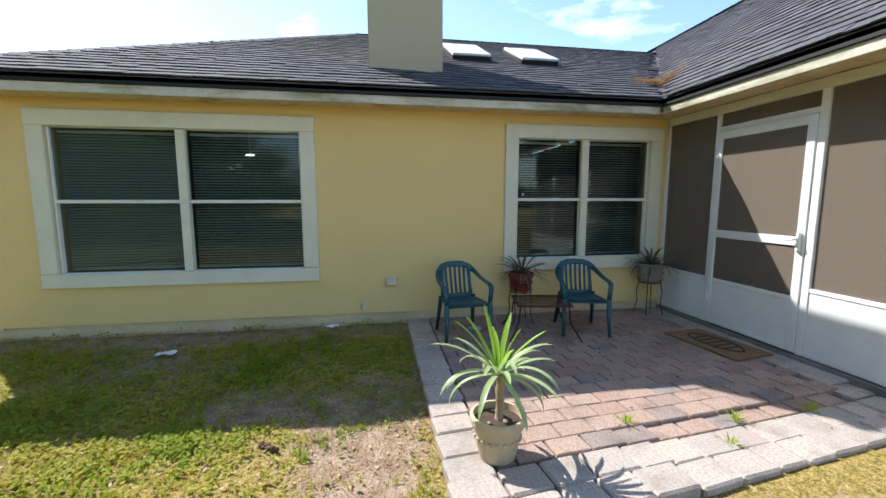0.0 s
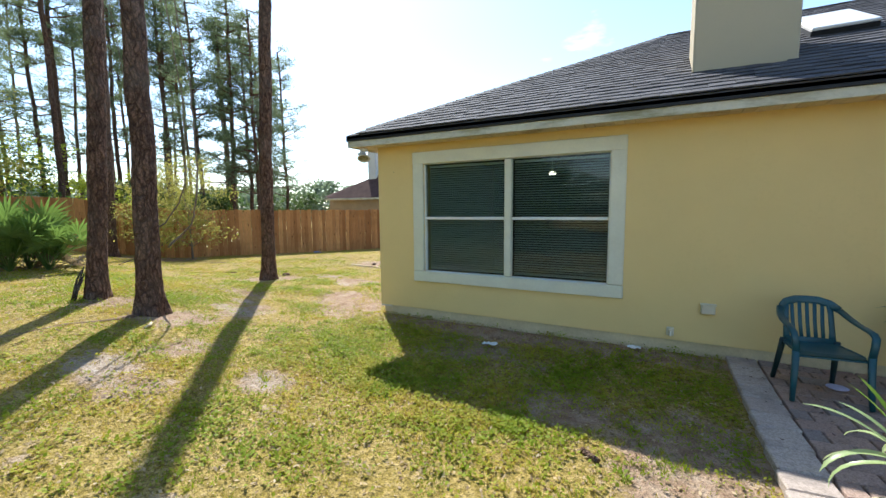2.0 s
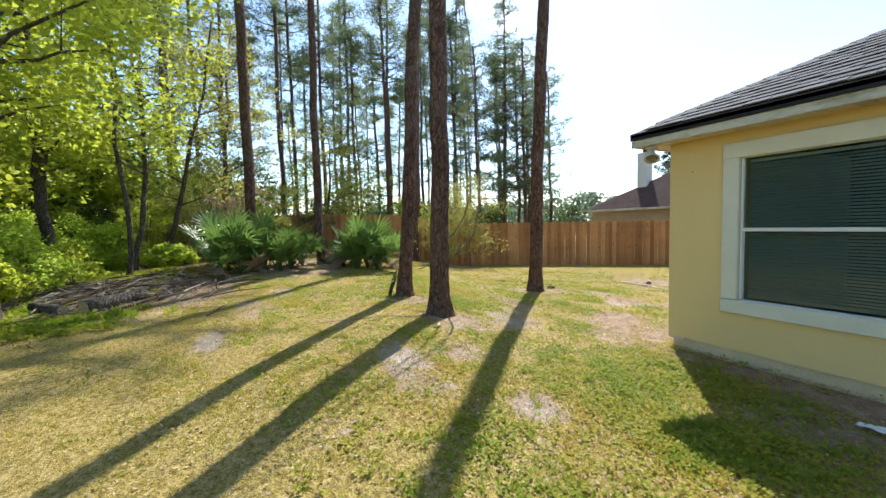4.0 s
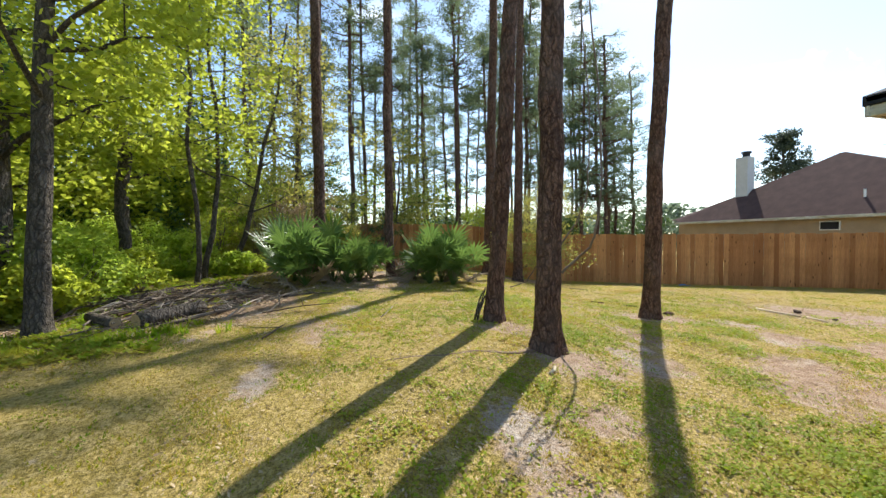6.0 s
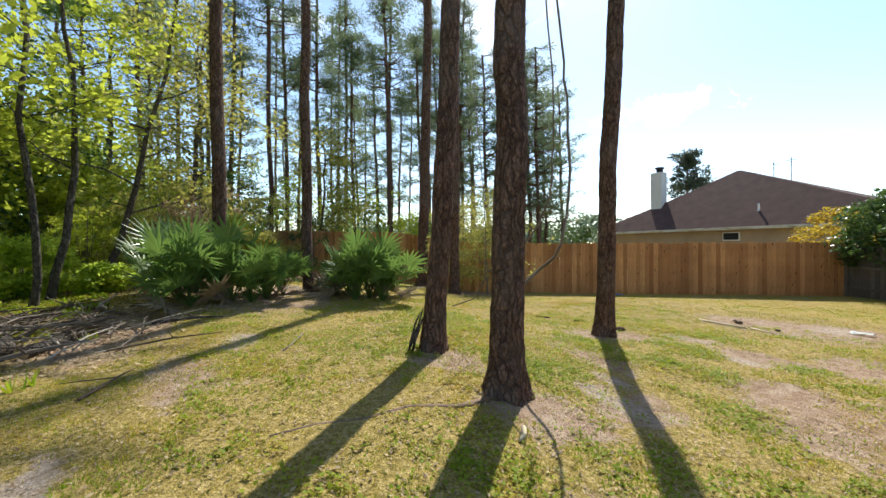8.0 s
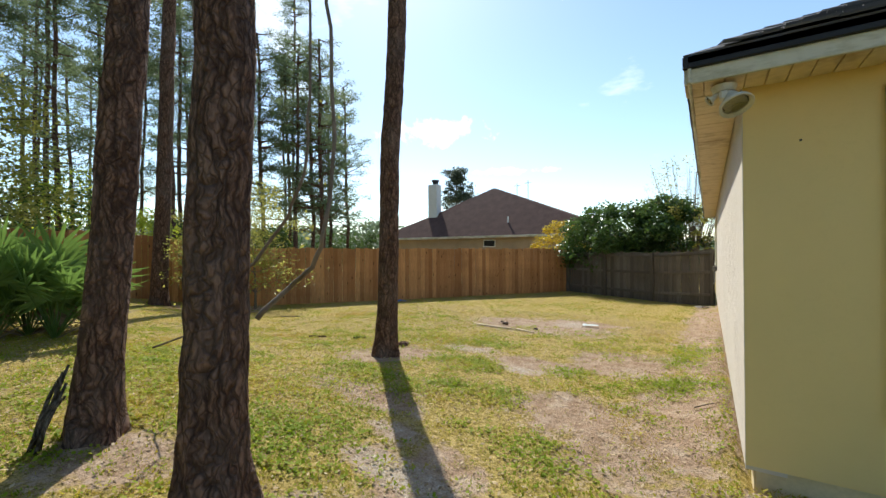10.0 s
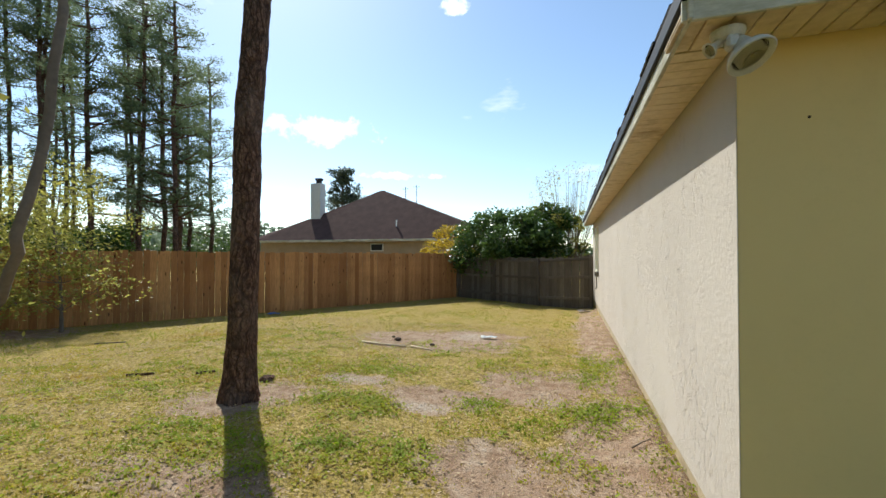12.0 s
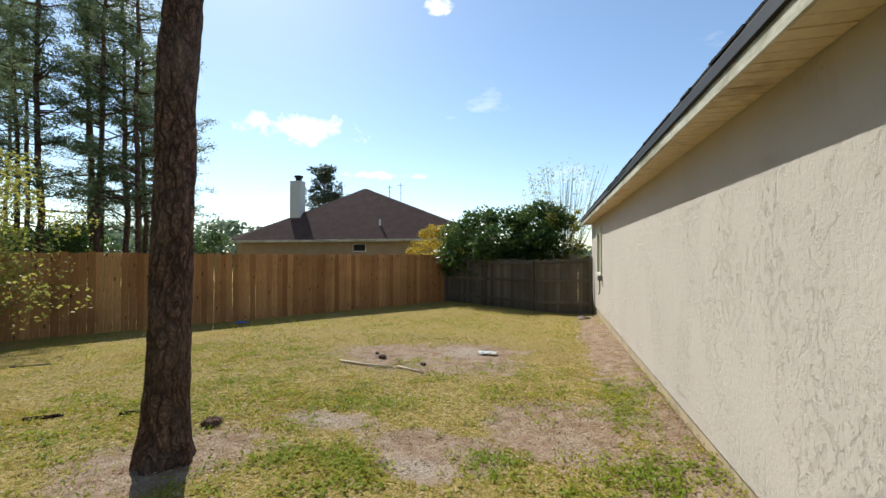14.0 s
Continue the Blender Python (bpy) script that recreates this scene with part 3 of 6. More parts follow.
roof_sheet("roof_back", [(RX0, RIDGE_Y, RIDGE_Z - 0.01), (VX, RIDGE_Y, RIDGE_Z - 0.01), (13.2, RIDGE_Y + 2, RIDGE_Z - 0.6), (13.2, SIDE_END + 0.3, RIDGE_Z - 0.6), (RX0, SIDE_END + 0.3, RIDGE_Z - 0.01)])
roof_sheet("roof_wing_back", [(WING_R, -4.6, WZ - 0.01), (13.4, -4.6, WZ - 2.0), (13.4, RIDGE_Y + 2, WZ - 2.0), (WING_R, RIDGE_Y + 2, WZ - 0.01)])


def eave_line(tag, a, b, inward, wall, cut=0.0, extra=0.0):
    """Fascia board, black drip edge and ribbed soffit along an eave from a to b."""
    a, b, inward = Vector(a), Vector(b), Vector(inward)
    d = b - a
    n = d.length
    turn = Matrix.Rotation(math.atan2(d.y, d.x), 4, "Z")
    mid = (a + b) / 2
    f = Geo().box(mid + inward * 0.03 + Vector((0, 0, EAVE - 0.124)), (n - 0.004, 0.02, 0.088), 0.004, turn)
    tagged(part("trim_fascia_" + tag, f, FASCIA), "white fascia board with mildew stains", "fascia", kind="structure")
    k = Geo().box(mid + inward * 0.012 + Vector((0, 0, EAVE - 0.045)), (n + 0.01, 0.024, 0.075), 0.006, turn)
    tagged(part("trim_drip_" + tag, k, BLACK_EDGE), "black metal drip edge under the shingles", "drip edge", kind="structure")
    s = Geo()
    b = b - d.normalized() * (cut - extra)
    d = b - a
    n = d.length
    count = max(1, int(n / 0.10))
    for i in range(count):
        c = a + d * ((i + 0.5) / count) + inward * (0.04 + (wall - 0.05) / 2) + Vector((0, 0, EAVE - 0.150 + 0.002 * (i % 3 == 0)))
        s.box(c, (n / count - 0.006, wall - 0.05, 0.012), 0.003, turn)
    c = a + d * 0.5 + inward * (0.04 + (wall - 0.05) / 2) + Vector((0, 0, EAVE - 0.136))
    s.box(c, (n, wall - 0.05, 0.01), 0, turn)
    tagged(part("trim_soffit_" + tag, s, SOFFIT), "beige vented soffit panels with water stains", "soffit", kind="structure")


eave_line("south", (EX + 0.001, EY, 0), (WING_X, EY, 0), (0, 1, 0), -EY, 0.0, XS - WING_X - 0.01)
eave_line("west", (EX, SIDE_END + 0.3, 0), (EX, EY, 0), (1, 0, 0), -EX, 0.345)
eave_line("wing", (WING_X, EY, 0), (WING_X, -4.6, 0), (1, 0, 0), XS - WING_X - 0.02)


# ---- shingles ----
def slope_shingles(holder, foot, along, up, run, bounds, parts_box=None):
    """Courses of shingle tabs on a slope. foot: lower corner; along, up: unit ways; bounds(d): from and to along a course at height d."""
    rng = random.Random(7)
    normal = along.cross(up)
    tab, lap, thick = 0.32, 0.145, 0.016
    base = Matrix((along, up, normal)).transposed().to_4x4()
    meshes = []
    for w in (0.10, 0.16, 0.21):
        gg = Geo()
        gg.add([(0, 0, 0.004), (w, 0, 0.004), (w, lap + 0.03, -0.004), (0, lap + 0.03, -0.004), (0, 0, thick), (w, 0, thick), (w, lap + 0.03, 0.002), (0, lap + 0.03, 0.002)],
               [(0, 1, 5, 4), (1, 2, 6, 5), (3, 0, 4, 7), (4, 5, 6, 7)])
        meshes.append((w, gg))
    datas = [gg.mesh("shingle", SHINGLE) for _, gg in meshes]
    rest, count = Geo(), 0
    d = 0.0
    while d < run:
        (lo, hi), (lo2, hi2) = bounds(d), bounds(min(run, d + lap + 0.03))
        lo, hi = max(lo, lo2), min(hi, hi2)
        u = lo + rng.uniform(0, 0.1)
        while u < hi - 0.05:
            i = rng.choice((0, 1, 1, 2, 2))
            w, gg = meshes[i]
            if u + w > hi + 0.02:
                break
            at = foot + along * u + up * (d + rng.choice((0, 0, 0.012)))
            mt = Matrix.Translation(at + normal * rng.uniform(0, 0.006)) @ base
            if parts_box and count < 300 and parts_box[0] < u < parts_box[1] and d < parts_box[2]:
                ob = new("shingle", datas[i])
                ob.parent, ob.matrix_basis = holder, mt
                count += 1
            else:
                rest.add([mt @ Vector(p) for p in gg.v], gg.f)
            u += w + 0.004
        d += lap
    ob = part("shingle_rest", rest, SHINGLE, holder)
    tagged(ob, kind="stuff")


def lay_roof():
    up = Vector((0, 1, PITCH)).normalized()
    run = math.hypot(RIDGE_Y - EY, RIDGE_Z - EAVE)
    full = RIDGE_Y - EY
    slope_shingles(roof_south, Vector((EX, EY - 0.02, EAVE)), Vector((1, 0, 0)), up, run, lambda d: (d / run * full, WING_X - EX + d / run * (VX - WING_X)), (0.6, 7.4, 0.9))
    upw = Vector((1, 0, PITCH)).normalized()
    slope_shingles(roof_west, Vector((EX - 0.004, SIDE_END + 0.3, EAVE)), Vector((0, -1, 0)), upw, 2.2, lambda d: (0, SIDE_END + 0.3 - EY - d / run * full))
    upg = Vector((1, 0, WING_PITCH)).normalized()
    rung = math.hypot(WING_R - WING_X, WZ - EAVE)
    slope_shingles(roof_wing, Vector((WING_X - 0.02, RIDGE_Y + 2, EAVE)), Vector((0, -1, 0)), upg, rung, lambda d: (max(0.6, RIDGE_Y + 2 - EY - d / rung * (WING_R - WING_X) / (VX - WING_X) * full), RIDGE_Y + 2 + 4.6))


# ---- windows ----
def window(name, rect, mullions, axis="x", label=""):
    """A single-hung window group in an opening: trim outside, frame, meeting rails and panes."""
    u0, u1, z0, z1 = rect
    top = thing(name, label, "window", kind="structure")
    if axis == "y":
        top.matrix_basis = Matrix(((0, 1, 0, 0), (1, 0, 0, 0), (0, 0, 1, 0), (0, 0, 0, 1)))
    w = 0.16
    for nm, c, s in (
        ("trim_board", ((u0 + u1) / 2, -0.018, z1 + w / 2 - 0.01), (u1 - u0 + 2 * w, 0.045, w)),
        ("trim_board", ((u0 + u1) / 2, -0.018, z0 - w / 2 + 0.02), (u1 - u0 + 2 * w, 0.045, w * 0.9)),
        ("trim_board", (u0 - w / 2 + 0.002, -0.016, (z0 + z1) / 2 + 0.005), (w, 0.042, z1 - z0 - 0.026)),
        ("trim_board", (u1 + w / 2 - 0.002, -0.016, (z0 + z1) / 2 + 0.005), (w, 0.042, z1 - z0 - 0.026)),
    ):
        part(nm, Geo().box(c, s, 0.006), TRIM, top)
    fr = Geo()
    t = 0.017
    fr.box(((u0 + u1) / 2, 0.05, z1 - t / 2), (u1 - u0, 0.07, t), 0.004)
    fr.box(((u0 + u1) / 2, 0.05, z0 + t / 2), (u1 - u0, 0.07, t), 0.004)
    fr.box((u0 + t / 2, 0.05, (z0 + z1) / 2), (t, 0.068, z1 - z0 - 2 * t), 0.004)
    fr.box((u1 - t / 2, 0.05, (z0 + z1) / 2), (t, 0.068, z1 - z0 - 2 * t), 0.004)
    part("window_frame", fr, VINYL, top)
    edges = [u0 + t, *mullions, u1 - t]
    for k in mullions:
        part("mullion", Geo().box((k, 0.035, (z0 + z1) / 2), (0.09, 0.09, z1 - z0 - 2 * t), 0.006), TRIM, top)
    zm = (z0 + z1) / 2
    for i, (a, b) in enumerate(zip(edges, edges[1:])):
        a2, b2 = a + (0.045 if i else 0), b - (0.045 if i < len(mullions) else 0)
        part("meeting_rail", Geo().box(((a2 + b2) / 2, 0.045, zm), (b2 - a2, 0.05, 0.036), 0.004), VINYL, top)
        for lo, hi, y in ((z0 + t, zm - 0.018, 0.066), (zm + 0.018, z1 - t, 0.046)):
            pane = part("pane", Geo().box(((a2 + b2) / 2, y, (lo + hi) / 2), (b2 - a2 - 0.004, 0.005, hi - lo - 0.004)), GLASS, top)
            pane.visible_shadow = False
    return top


def blind(rect, tilt, shut_top=0.0):
    """A mini blind behind the glass: head rail, slats and bottom rail."""
    u0, u1, z0, z1 = rect
    top = thing("window_blind", "closed dark mini blind with thin slats", "window blind", ((u0 + u1) / 2, 0.135, z0))
    n, w = int((z1 - z0 - 0.05) / 0.030), u1 - u0
    s = Geo()
    for i in range(n):
        z = 0.03 + i * 0.030
        s.box((0, 0, z), (w, 0.025, 0.0018), 0, Matrix.Rotation(radians(tilt + random.uniform(-3, 3)), 4, "X"))
    tagged(part("slats", s, BLIND, top), kind="stuff")
    part("head_rail", Geo().box((0, 0, z1 - z0 - 0.02), (w, 0.03, 0.03), 0.003), VINYL, top)
    part("bottom_rail", Geo().box((0, 0, 0.012), (w, 0.026, 0.014), 0.003), BLIND, top)


window("window_1", W1, [2.0], label="double single-hung window in wide cream trim")
window("window_2", W2, [6.555], label="double single-hung window in cream trim by the patio")
window("window_3", W3, [], "y", label="small white window far along the side wall")
for u0, u1, tl in ((0.80, 1.95, 50), (2.05, 3.175, 34)):
    blind((u0, u1, 0.71, 2.18), tl)
for u0, u1, tl in ((5.715, 6.505, 24), (6.605, 7.395, 28)):
    blind((u0, u1, 0.76, 2.175), tl)

# ---- chimney and skylights ----
ch = thing("chimney", "beige stucco chimney on the shingle roof", "chimney", (4.40, 0.42, 2.75))
CHIM = stucco("beige_stucco", (0.50, 0.43, 0.30), False)
part("shaft", Geo().box((0, 0.42, 1.0), (0.90, 0.84, 2.0), 0.015), CHIM, ch)
part("flashing", Geo().box((0, -0.02, 0.17), (0.94, 0.05, 0.06), 0.01), BLACK_EDGE, ch)
part("chimney_cap", Geo().box((0, 0.42, 2.04), (1.0, 0.94, 0.08), 0.02), CONCRETE, ch)


def skylight(x, y):
    z = EAVE + (y - EY) * PITCH
    sk = thing("skylight", "white domed skylight with a dark curb set in the roof", "skylight", (x, y, z), group="skylights")
    tilt = Matrix.Rotation(math.atan(PITCH), 4, "X")
    part("curb", Geo().box((0, 0, 0.04), (0.58, 1.06, 0.10), 0.01, tilt), BLACK_EDGE, sk)
    part("lens", Geo().box(tilt @ Vector((0, 0, 0.10)), (0.57, 1.04, 0.035), 0.012, tilt), WHITE, sk)


skylight(5.43, 1.82)
skylight(6.46, 1.76)
# ---- fences ----
FA, FB = Vector((-21.8, -10.2, 0)), Vector((-5.05, 14.2, 0))


def plank_mesh(w, h, t, ear, name, mat):
    g = Geo()
    e = ear
    out = [(-w / 2, 0), (w / 2, 0), (w / 2, h - e), (w / 2 - e, h), (-w / 2 + e, h), (-w / 2, h - e)]
    n = len(out)
    g.add([(x, -t / 2, z) for x, z in out] + [(x, t / 2, z) for x, z in out], [tuple(range(n)), tuple(reversed(range(n, 2 * n))), *((i, n + i, n + (i + 1) % n, (i + 1) % n) for i in range(n))])
    return g.mesh(name, mat)


def fence_run(name, a, b, width, height, mat, label, rails, post_every, outside, rough=0.012, rail_side=1):
    rng = random.Random(len(name))
    top = thing(name, label, "fence", (a.x, a.y, 0))
    d = (b - a)
    n = int(d.length / (width + 0.006))
    ang = math.atan2(d.y, d.x)
    side = Vector((-d.y, d.x, 0)).normalized() * outside
    datas = [plank_mesh(width, height + k, 0.018, 0.012, "plank", mat) for k in (-0.015, 0.0, 0.012)]
    for i in range(n):
        p = a + d * ((i + 0.5) / n)
        z = float(land(p.x, p.y))
        ob = new("plank", rng.choice(datas))
        ob.parent = top
        off = side * rng.uniform(-0.006, 0.006)
        ob.matrix_basis = Matrix.Translation(p - a + off + Vector((0, 0, z - 0.02 + rng.uniform(-rough, rough)))) @ Matrix.Rotation(ang, 4, "Z") @ Matrix.Rotation(rng.uniform(-rough, rough) * 0.5, 4, "Y")
    m = max(1, int(d.length / post_every))
    for i in range(m + 1):
        p = a + d * (i / m)
        z = float(land(p.x, p.y))
        part("post", Geo().box(p - a + side * (0.075 * rail_side) + Vector((0, 0, z + height / 2 - 0.05)), (0.09, 0.09, height + 0.02), 0.008, Matrix.Rotation(ang, 4, "Z")), mat, top)
        if i < m:
            q = a + d * ((i + 1) / m)
            zq = float(land(q.x, q.y))
            for r in rails:
                s, e = p - a + Vector((0, 0, z + r)), q - a + Vector((0, 0, zq + r))
                mid, way = (s + e) / 2, e - s
                turn = Matrix.Rotation(ang, 4, "Z") @ Matrix.Rotation(-math.atan2(way.z, math.hypot(way.x, way.y)), 4, "Y")
                part("rail", Geo().box(mid + side * 0.028 * rail_side, (way.length - 0.01, 0.036, 0.085), 0.005, turn), mat, top)
    return top


fence_run("wooden_fence", FA, FB, 0.14, 1.83, FENCE_WOOD, "new tan cedar privacy fence with knotty planks", (0.3, 0.95, 1.6), 2.4, 1)
fence_run("old_fence", Vector((-5.1, 14.02, 0)), Vector((-0.05, 11.15, 0)), 0.135, 1.66, OLD_WOOD, "weathered dark grey picket fence and gate", (0.28, 0.95, 1.52), 1.9, -1, 0.02)
# ---- trees ----
def trunk_path(base, lean, height, wander, rng, step=0.7):
    pts, off = [], Vector((0, 0, 0))
    n = int(height / step)
    for i in range(n + 1):
        z = height * i / n
        off = off + Vector((rng.uniform(-wander, wander), rng.uniform(-wander, wander), 0))
        pts.append(Vector((lean[0] * z, lean[1] * z, z - 0.12)) + off * min(1, z))
    return pts


def bark_trunk(path, r0, r1, n, flare, rng, fine_to=0.0):
    """A tapered trunk with a root flare and rough plates."""
    pts = []
    for a, b in zip(path, path[1:]):
        steps = 9 if a.z < fine_to else 1
        pts += [a.lerp(b, k / steps) for k in range(steps)]
    pts.append(path[-1])
    total = path[-1].z
    g = Geo()
    rad = [(r0 + (r1 - r0) * max(0, p.z) / total) * (1 + flare * math.exp(-max(0, p.z + 0.1) / 0.22)) for p in pts]
    g.tube(pts, rad, n)
    seed = rng.uniform(0, 50)
    for i in range(len(pts)):
        c = pts[i]
        for j in range(n):
            k = i * n + j
            v = Vector(g.v[k])
            d = v - c
            a = math.atan2(d.y, d.x)
            q = Vector((math.cos(a) * 2.2, math.sin(a) * 2.2, c.z * 2.0 + seed))
            lobes = 1 + 0.22 * flare * math.exp(-max(0, c.z) / 0.25) * math.sin(5 * a + seed)
            g.v[k] = tuple(c + d * (lobes + 0.10 * noise.noise(q) + (0.09 * noise.noise(q * 4.3) if fine_to else 0)))
    return g


def pine_crown(path, z_from, rng, spread, clumps, size, per=46):
    """Limbs and needle tufts over the upper trunk."""
    limbs, tufts = Geo(), []
    top = path[-1].z
    for _ in range(clumps):
        z = z_from + (top - z_from) * rng.random() ** 0.8
        i = min(len(path) - 2, max(0, int(z / top * (len(path) - 1))))
        p = path[i].lerp(path[i + 1], rng.random())
        reach = spread * (1.0 - 0.72 * ((z - z_from) / (top - z_from)) ** 1.4) * rng.uniform(0.35, 1.0)
        a = rng.uniform(0, 2 * math.pi)
        tip = p + Vector((math.cos(a) * reach, math.sin(a) * reach, reach * rng.uniform(-0.1, 0.5)))
        mid = p.lerp(tip, 0.55) + Vector((0, 0, -0.06 * reach))
        limbs.tube([p, mid, tip], [0.045, 0.028, 0.010], 4, caps=False)
        for q, s in ((tip, 1.0), (mid.lerp(tip, 0.5), 0.8), (tip + Vector((rng.uniform(-0.5, 0.5), rng.uniform(-0.5, 0.5), rng.uniform(-0.1, 0.35))), 0.9)):
            tufts.append((q, size * s * rng.uniform(0.6, 1.2)))
    c = np.array([tuple(q) for q, _ in tufts])
    s = np.array([k for _, k in tufts])
    r = np.random.RandomState(rng.randrange(9999))
    n = len(c) * per
    c, s = np.repeat(c, per, 0), np.repeat(s, per)[:, None]
    d = r.normal(size=(n, 3)) * (1, 1, 0.6) + (0, 0, 0.15)
    d /= np.linalg.norm(d, axis=1, keepdims=True)
    side = np.cross(d, r.normal(size=(n, 3)))
    side /= np.linalg.norm(side, axis=1, keepdims=True)
    start = c + r.normal(size=(n, 3)) * s * (0.36, 0.36, 0.15)
    tri = np.stack([start - side * s * 0.04, start + side * s * 0.04, start + d * s * r.uniform(0.2, 0.42, (n, 1))], 1)
    return limbs, tri.reshape(-1, 3)


def pine(at, lean, r0, height, label, crown_from, seed, fine=0.0, n=14, flare=0.5, clumps=110, spread=2.4, size=0.55, wander=0.03):
    rng = random.Random(seed)
    z = float(land(at[0], at[1]))
    tr = thing("pine_tree", label, "tree", (at[0], at[1], z))
    path = trunk_path(at, lean, height, wander, rng)
    part("trunk", bark_trunk(path, r0, r0 * 0.45, n, flare, rng, fine), PINE_BARK, tr, smooth=True)
    limbs, tri = pine_crown(path, crown_from, rng, spread, clumps, size)
    tagged(part("limb", limbs, PINE_BARK, tr), kind="stuff")
    tagged(part("crown", array_mesh("crown", tri, 3, NEEDLES), None, tr), kind="stuff")
    return tr


pine((-2.06, -2.17), (0.012, 0.02), 0.135, 20, "tall pine trunk with reddish plated bark in the lawn", 14, 1, 6.0, 30, 0.75)
pine((-3.33, -2.22), (0.022, 0.052), 0.115, 19, "leaning slender pine trunk with exposed roots", 14, 2, 6.0, 26, 0.6)
pine((-3.92, 1.13), (0.052, 0.002), 0.14, 20, "straight pine trunk standing alone in the lawn", 14, 3, 6.0, 30, 0.55)
pine((-8.4, -2.72), (0.0, 0.004), 0.115, 20, "slim dark pine trunk among palmettos", 13, 4)
pine((-9.3, -4.5), (-0.004, 0.0), 0.15, 21, "dark pine trunk behind the palmettos", 13, 5)
pine((-12.0, 1.55), (0.006, 0.022), 0.19, 21, "large pine trunk close to the cedar fence", 12, 6, clumps=80)
pine((-10.49, 1.98), (0.004, 0.02), 0.155, 20, "pine trunk close to the cedar fence", 13, 8)

# ---- hip and ridge caps ----
def ridge_caps(holder, a, b, w=0.15):
    a, b = Vector(a), Vector(b)
    d = (b - a).normalized()
    side = d.cross(Vector((0, 0, 1))).normalized()
    n = int((b - a).length / 0.16)
    g = Geo()
    for i in range(n):
        p = a + (b - a) * (i / n) + Vector((0, 0, 0.025))
        q = p + d * 0.2 - Vector((0, 0, 0.008))
        dz = Vector((0, 0, -0.055))
        g.add([p - side * w + dz, p, p + side * w + dz, q - side * w + dz, q, q + side * w + dz, p - side * w + dz * 1.3, p - Vector((0, 0, 0.016)), p + side * w + dz * 1.3],
              [(0, 1, 4, 3), (1, 2, 5, 4), (6, 7, 1, 0), (7, 8, 2, 1)])
    tagged(part("ridge_cap", g, SHINGLE, holder), kind="stuff")


ridge_caps(roof_south, (EX + 0.2, EY + 0.2, EAVE + 0.2 * PITCH), (RX0, RIDGE_Y, RIDGE_Z))
ridge_caps(roof_south, (RX0, RIDGE_Y, RIDGE_Z), (VX, RIDGE_Y, RIDGE_Z))
ridge_caps(roof_wing, (WING_R, RIDGE_Y + 1.0, WZ), (WING_R, -4.6, WZ))

# ---- screened porch ----
SILL = plain("grey_sill", (0.20, 0.19, 0.17), 0.8, vary=0.4)
porch = thing("screen_wall", "white aluminium porch wall with dark insect screens", "screen wall", (XS, 0, 0.05), kind="structure")


def bar(y0, y1, z0, z1, name="frame_bar", x=0.0, depth=0.05, mat=None):
    part(name, Geo().box((x, (y0 + y1) / 2, (z0 + z1) / 2 - 0.05), (depth, abs(y1 - y0), abs(z1 - z0)), 0.004), mat or WHITE, porch)


bar(-4.2, -0.02, 0.03, 0.09, "sill", 0.02, 0.14, SILL)
bar(-4.2, -0.05, 2.37, 2.46, "header", 0.0, 0.08, TRIM)
bar(-0.045, -0.002, 0.10, 2.37, "post")
bar(-0.80, -0.755, 0.10, 2.37, "post")
bar(-1.865, -1.80, 0.10, 2.37, "post")
bar(-3.25, -3.19, 0.10, 2.37, "post")
bar(-4.2, -4.15, 0.10, 2.37, "post")
bar(-0.755, -0.045, 0.10, 0.58, "kick_panel", 0.0, 0.03)
bar(-0.755, -0.045, 0.58, 0.61, "rail", 0.0, 0.045)
for a, b in ((-3.19, -1.865), (-4.15, -3.25)):
    bar(a, b, 0.10, 0.67, "kick_panel", 0.0, 0.03)
    bar(a, b, 0.67, 0.705, "rail", 0.0, 0.045)
    bar(a + 0.002, b - 0.002, 0.705, 2.37, "screen", 0.0, 0.003, SCREEN)
bar(-0.755, -0.045, 0.61, 2.37, "screen", 0.0, 0.003, SCREEN)
bar(-1.80, -0.80, 2.185, 2.235, "transom_bar")
bar(-1.798, -0.802, 2.235, 2.37, "screen", 0.0, 0.003, SCREEN)
door = thing("door_1", "closed white aluminium screen door with kick panel", "screen door", (XS - 0.02, -0.805, 0.07), kind="structure")
W = 0.99


def rail(y0, y1, z0, z1, name="door_rail", mat=None, depth=0.032):
    return part(name, Geo().box((0, -(y0 + y1) / 2, (z0 + z1) / 2), (depth, y1 - y0, z1 - z0), 0.004), mat or WHITE, door)


rail(0, 0.055, 0.04, 2.11, "stile")
rail(W - 0.075, W, 0.04, 2.11, "stile")
rail(0.055, W - 0.075, 2.03, 2.11)
rail(0.055, W - 0.075, 0.99, 1.07)
rail(0.055, W - 0.075, 0.04, 0.10)
rail(0.055, W - 0.075, 0.10, 0.50, "kick_panel", None, 0.02)
rail(0.055, W - 0.075, 0.50, 0.54)
rail(0.055, W - 0.075, 1.07, 2.03, "screen", SCREEN, 0.003)
rail(0.055, W - 0.075, 0.54, 0.99, "screen", SCREEN, 0.003)
hg = Geo().box((-0.03, -(W - 0.04), 1.03), (0.03, 0.035, 0.17), 0.008)
hg.tube([(-0.035, -(W - 0.04), 1.06), (-0.075, -(W - 0.055), 1.05), (-0.08, -(W - 0.12), 1.04)], 0.010, 8)
part("door_handle", hg, WHITE, door, "white lever handle")
for z in (0.3, 1.1, 1.85):
    part("hinge", Geo().tube([(-0.02, -0.004, z), (-0.02, -0.004, z + 0.09)], 0.009, 8), WHITE, door)
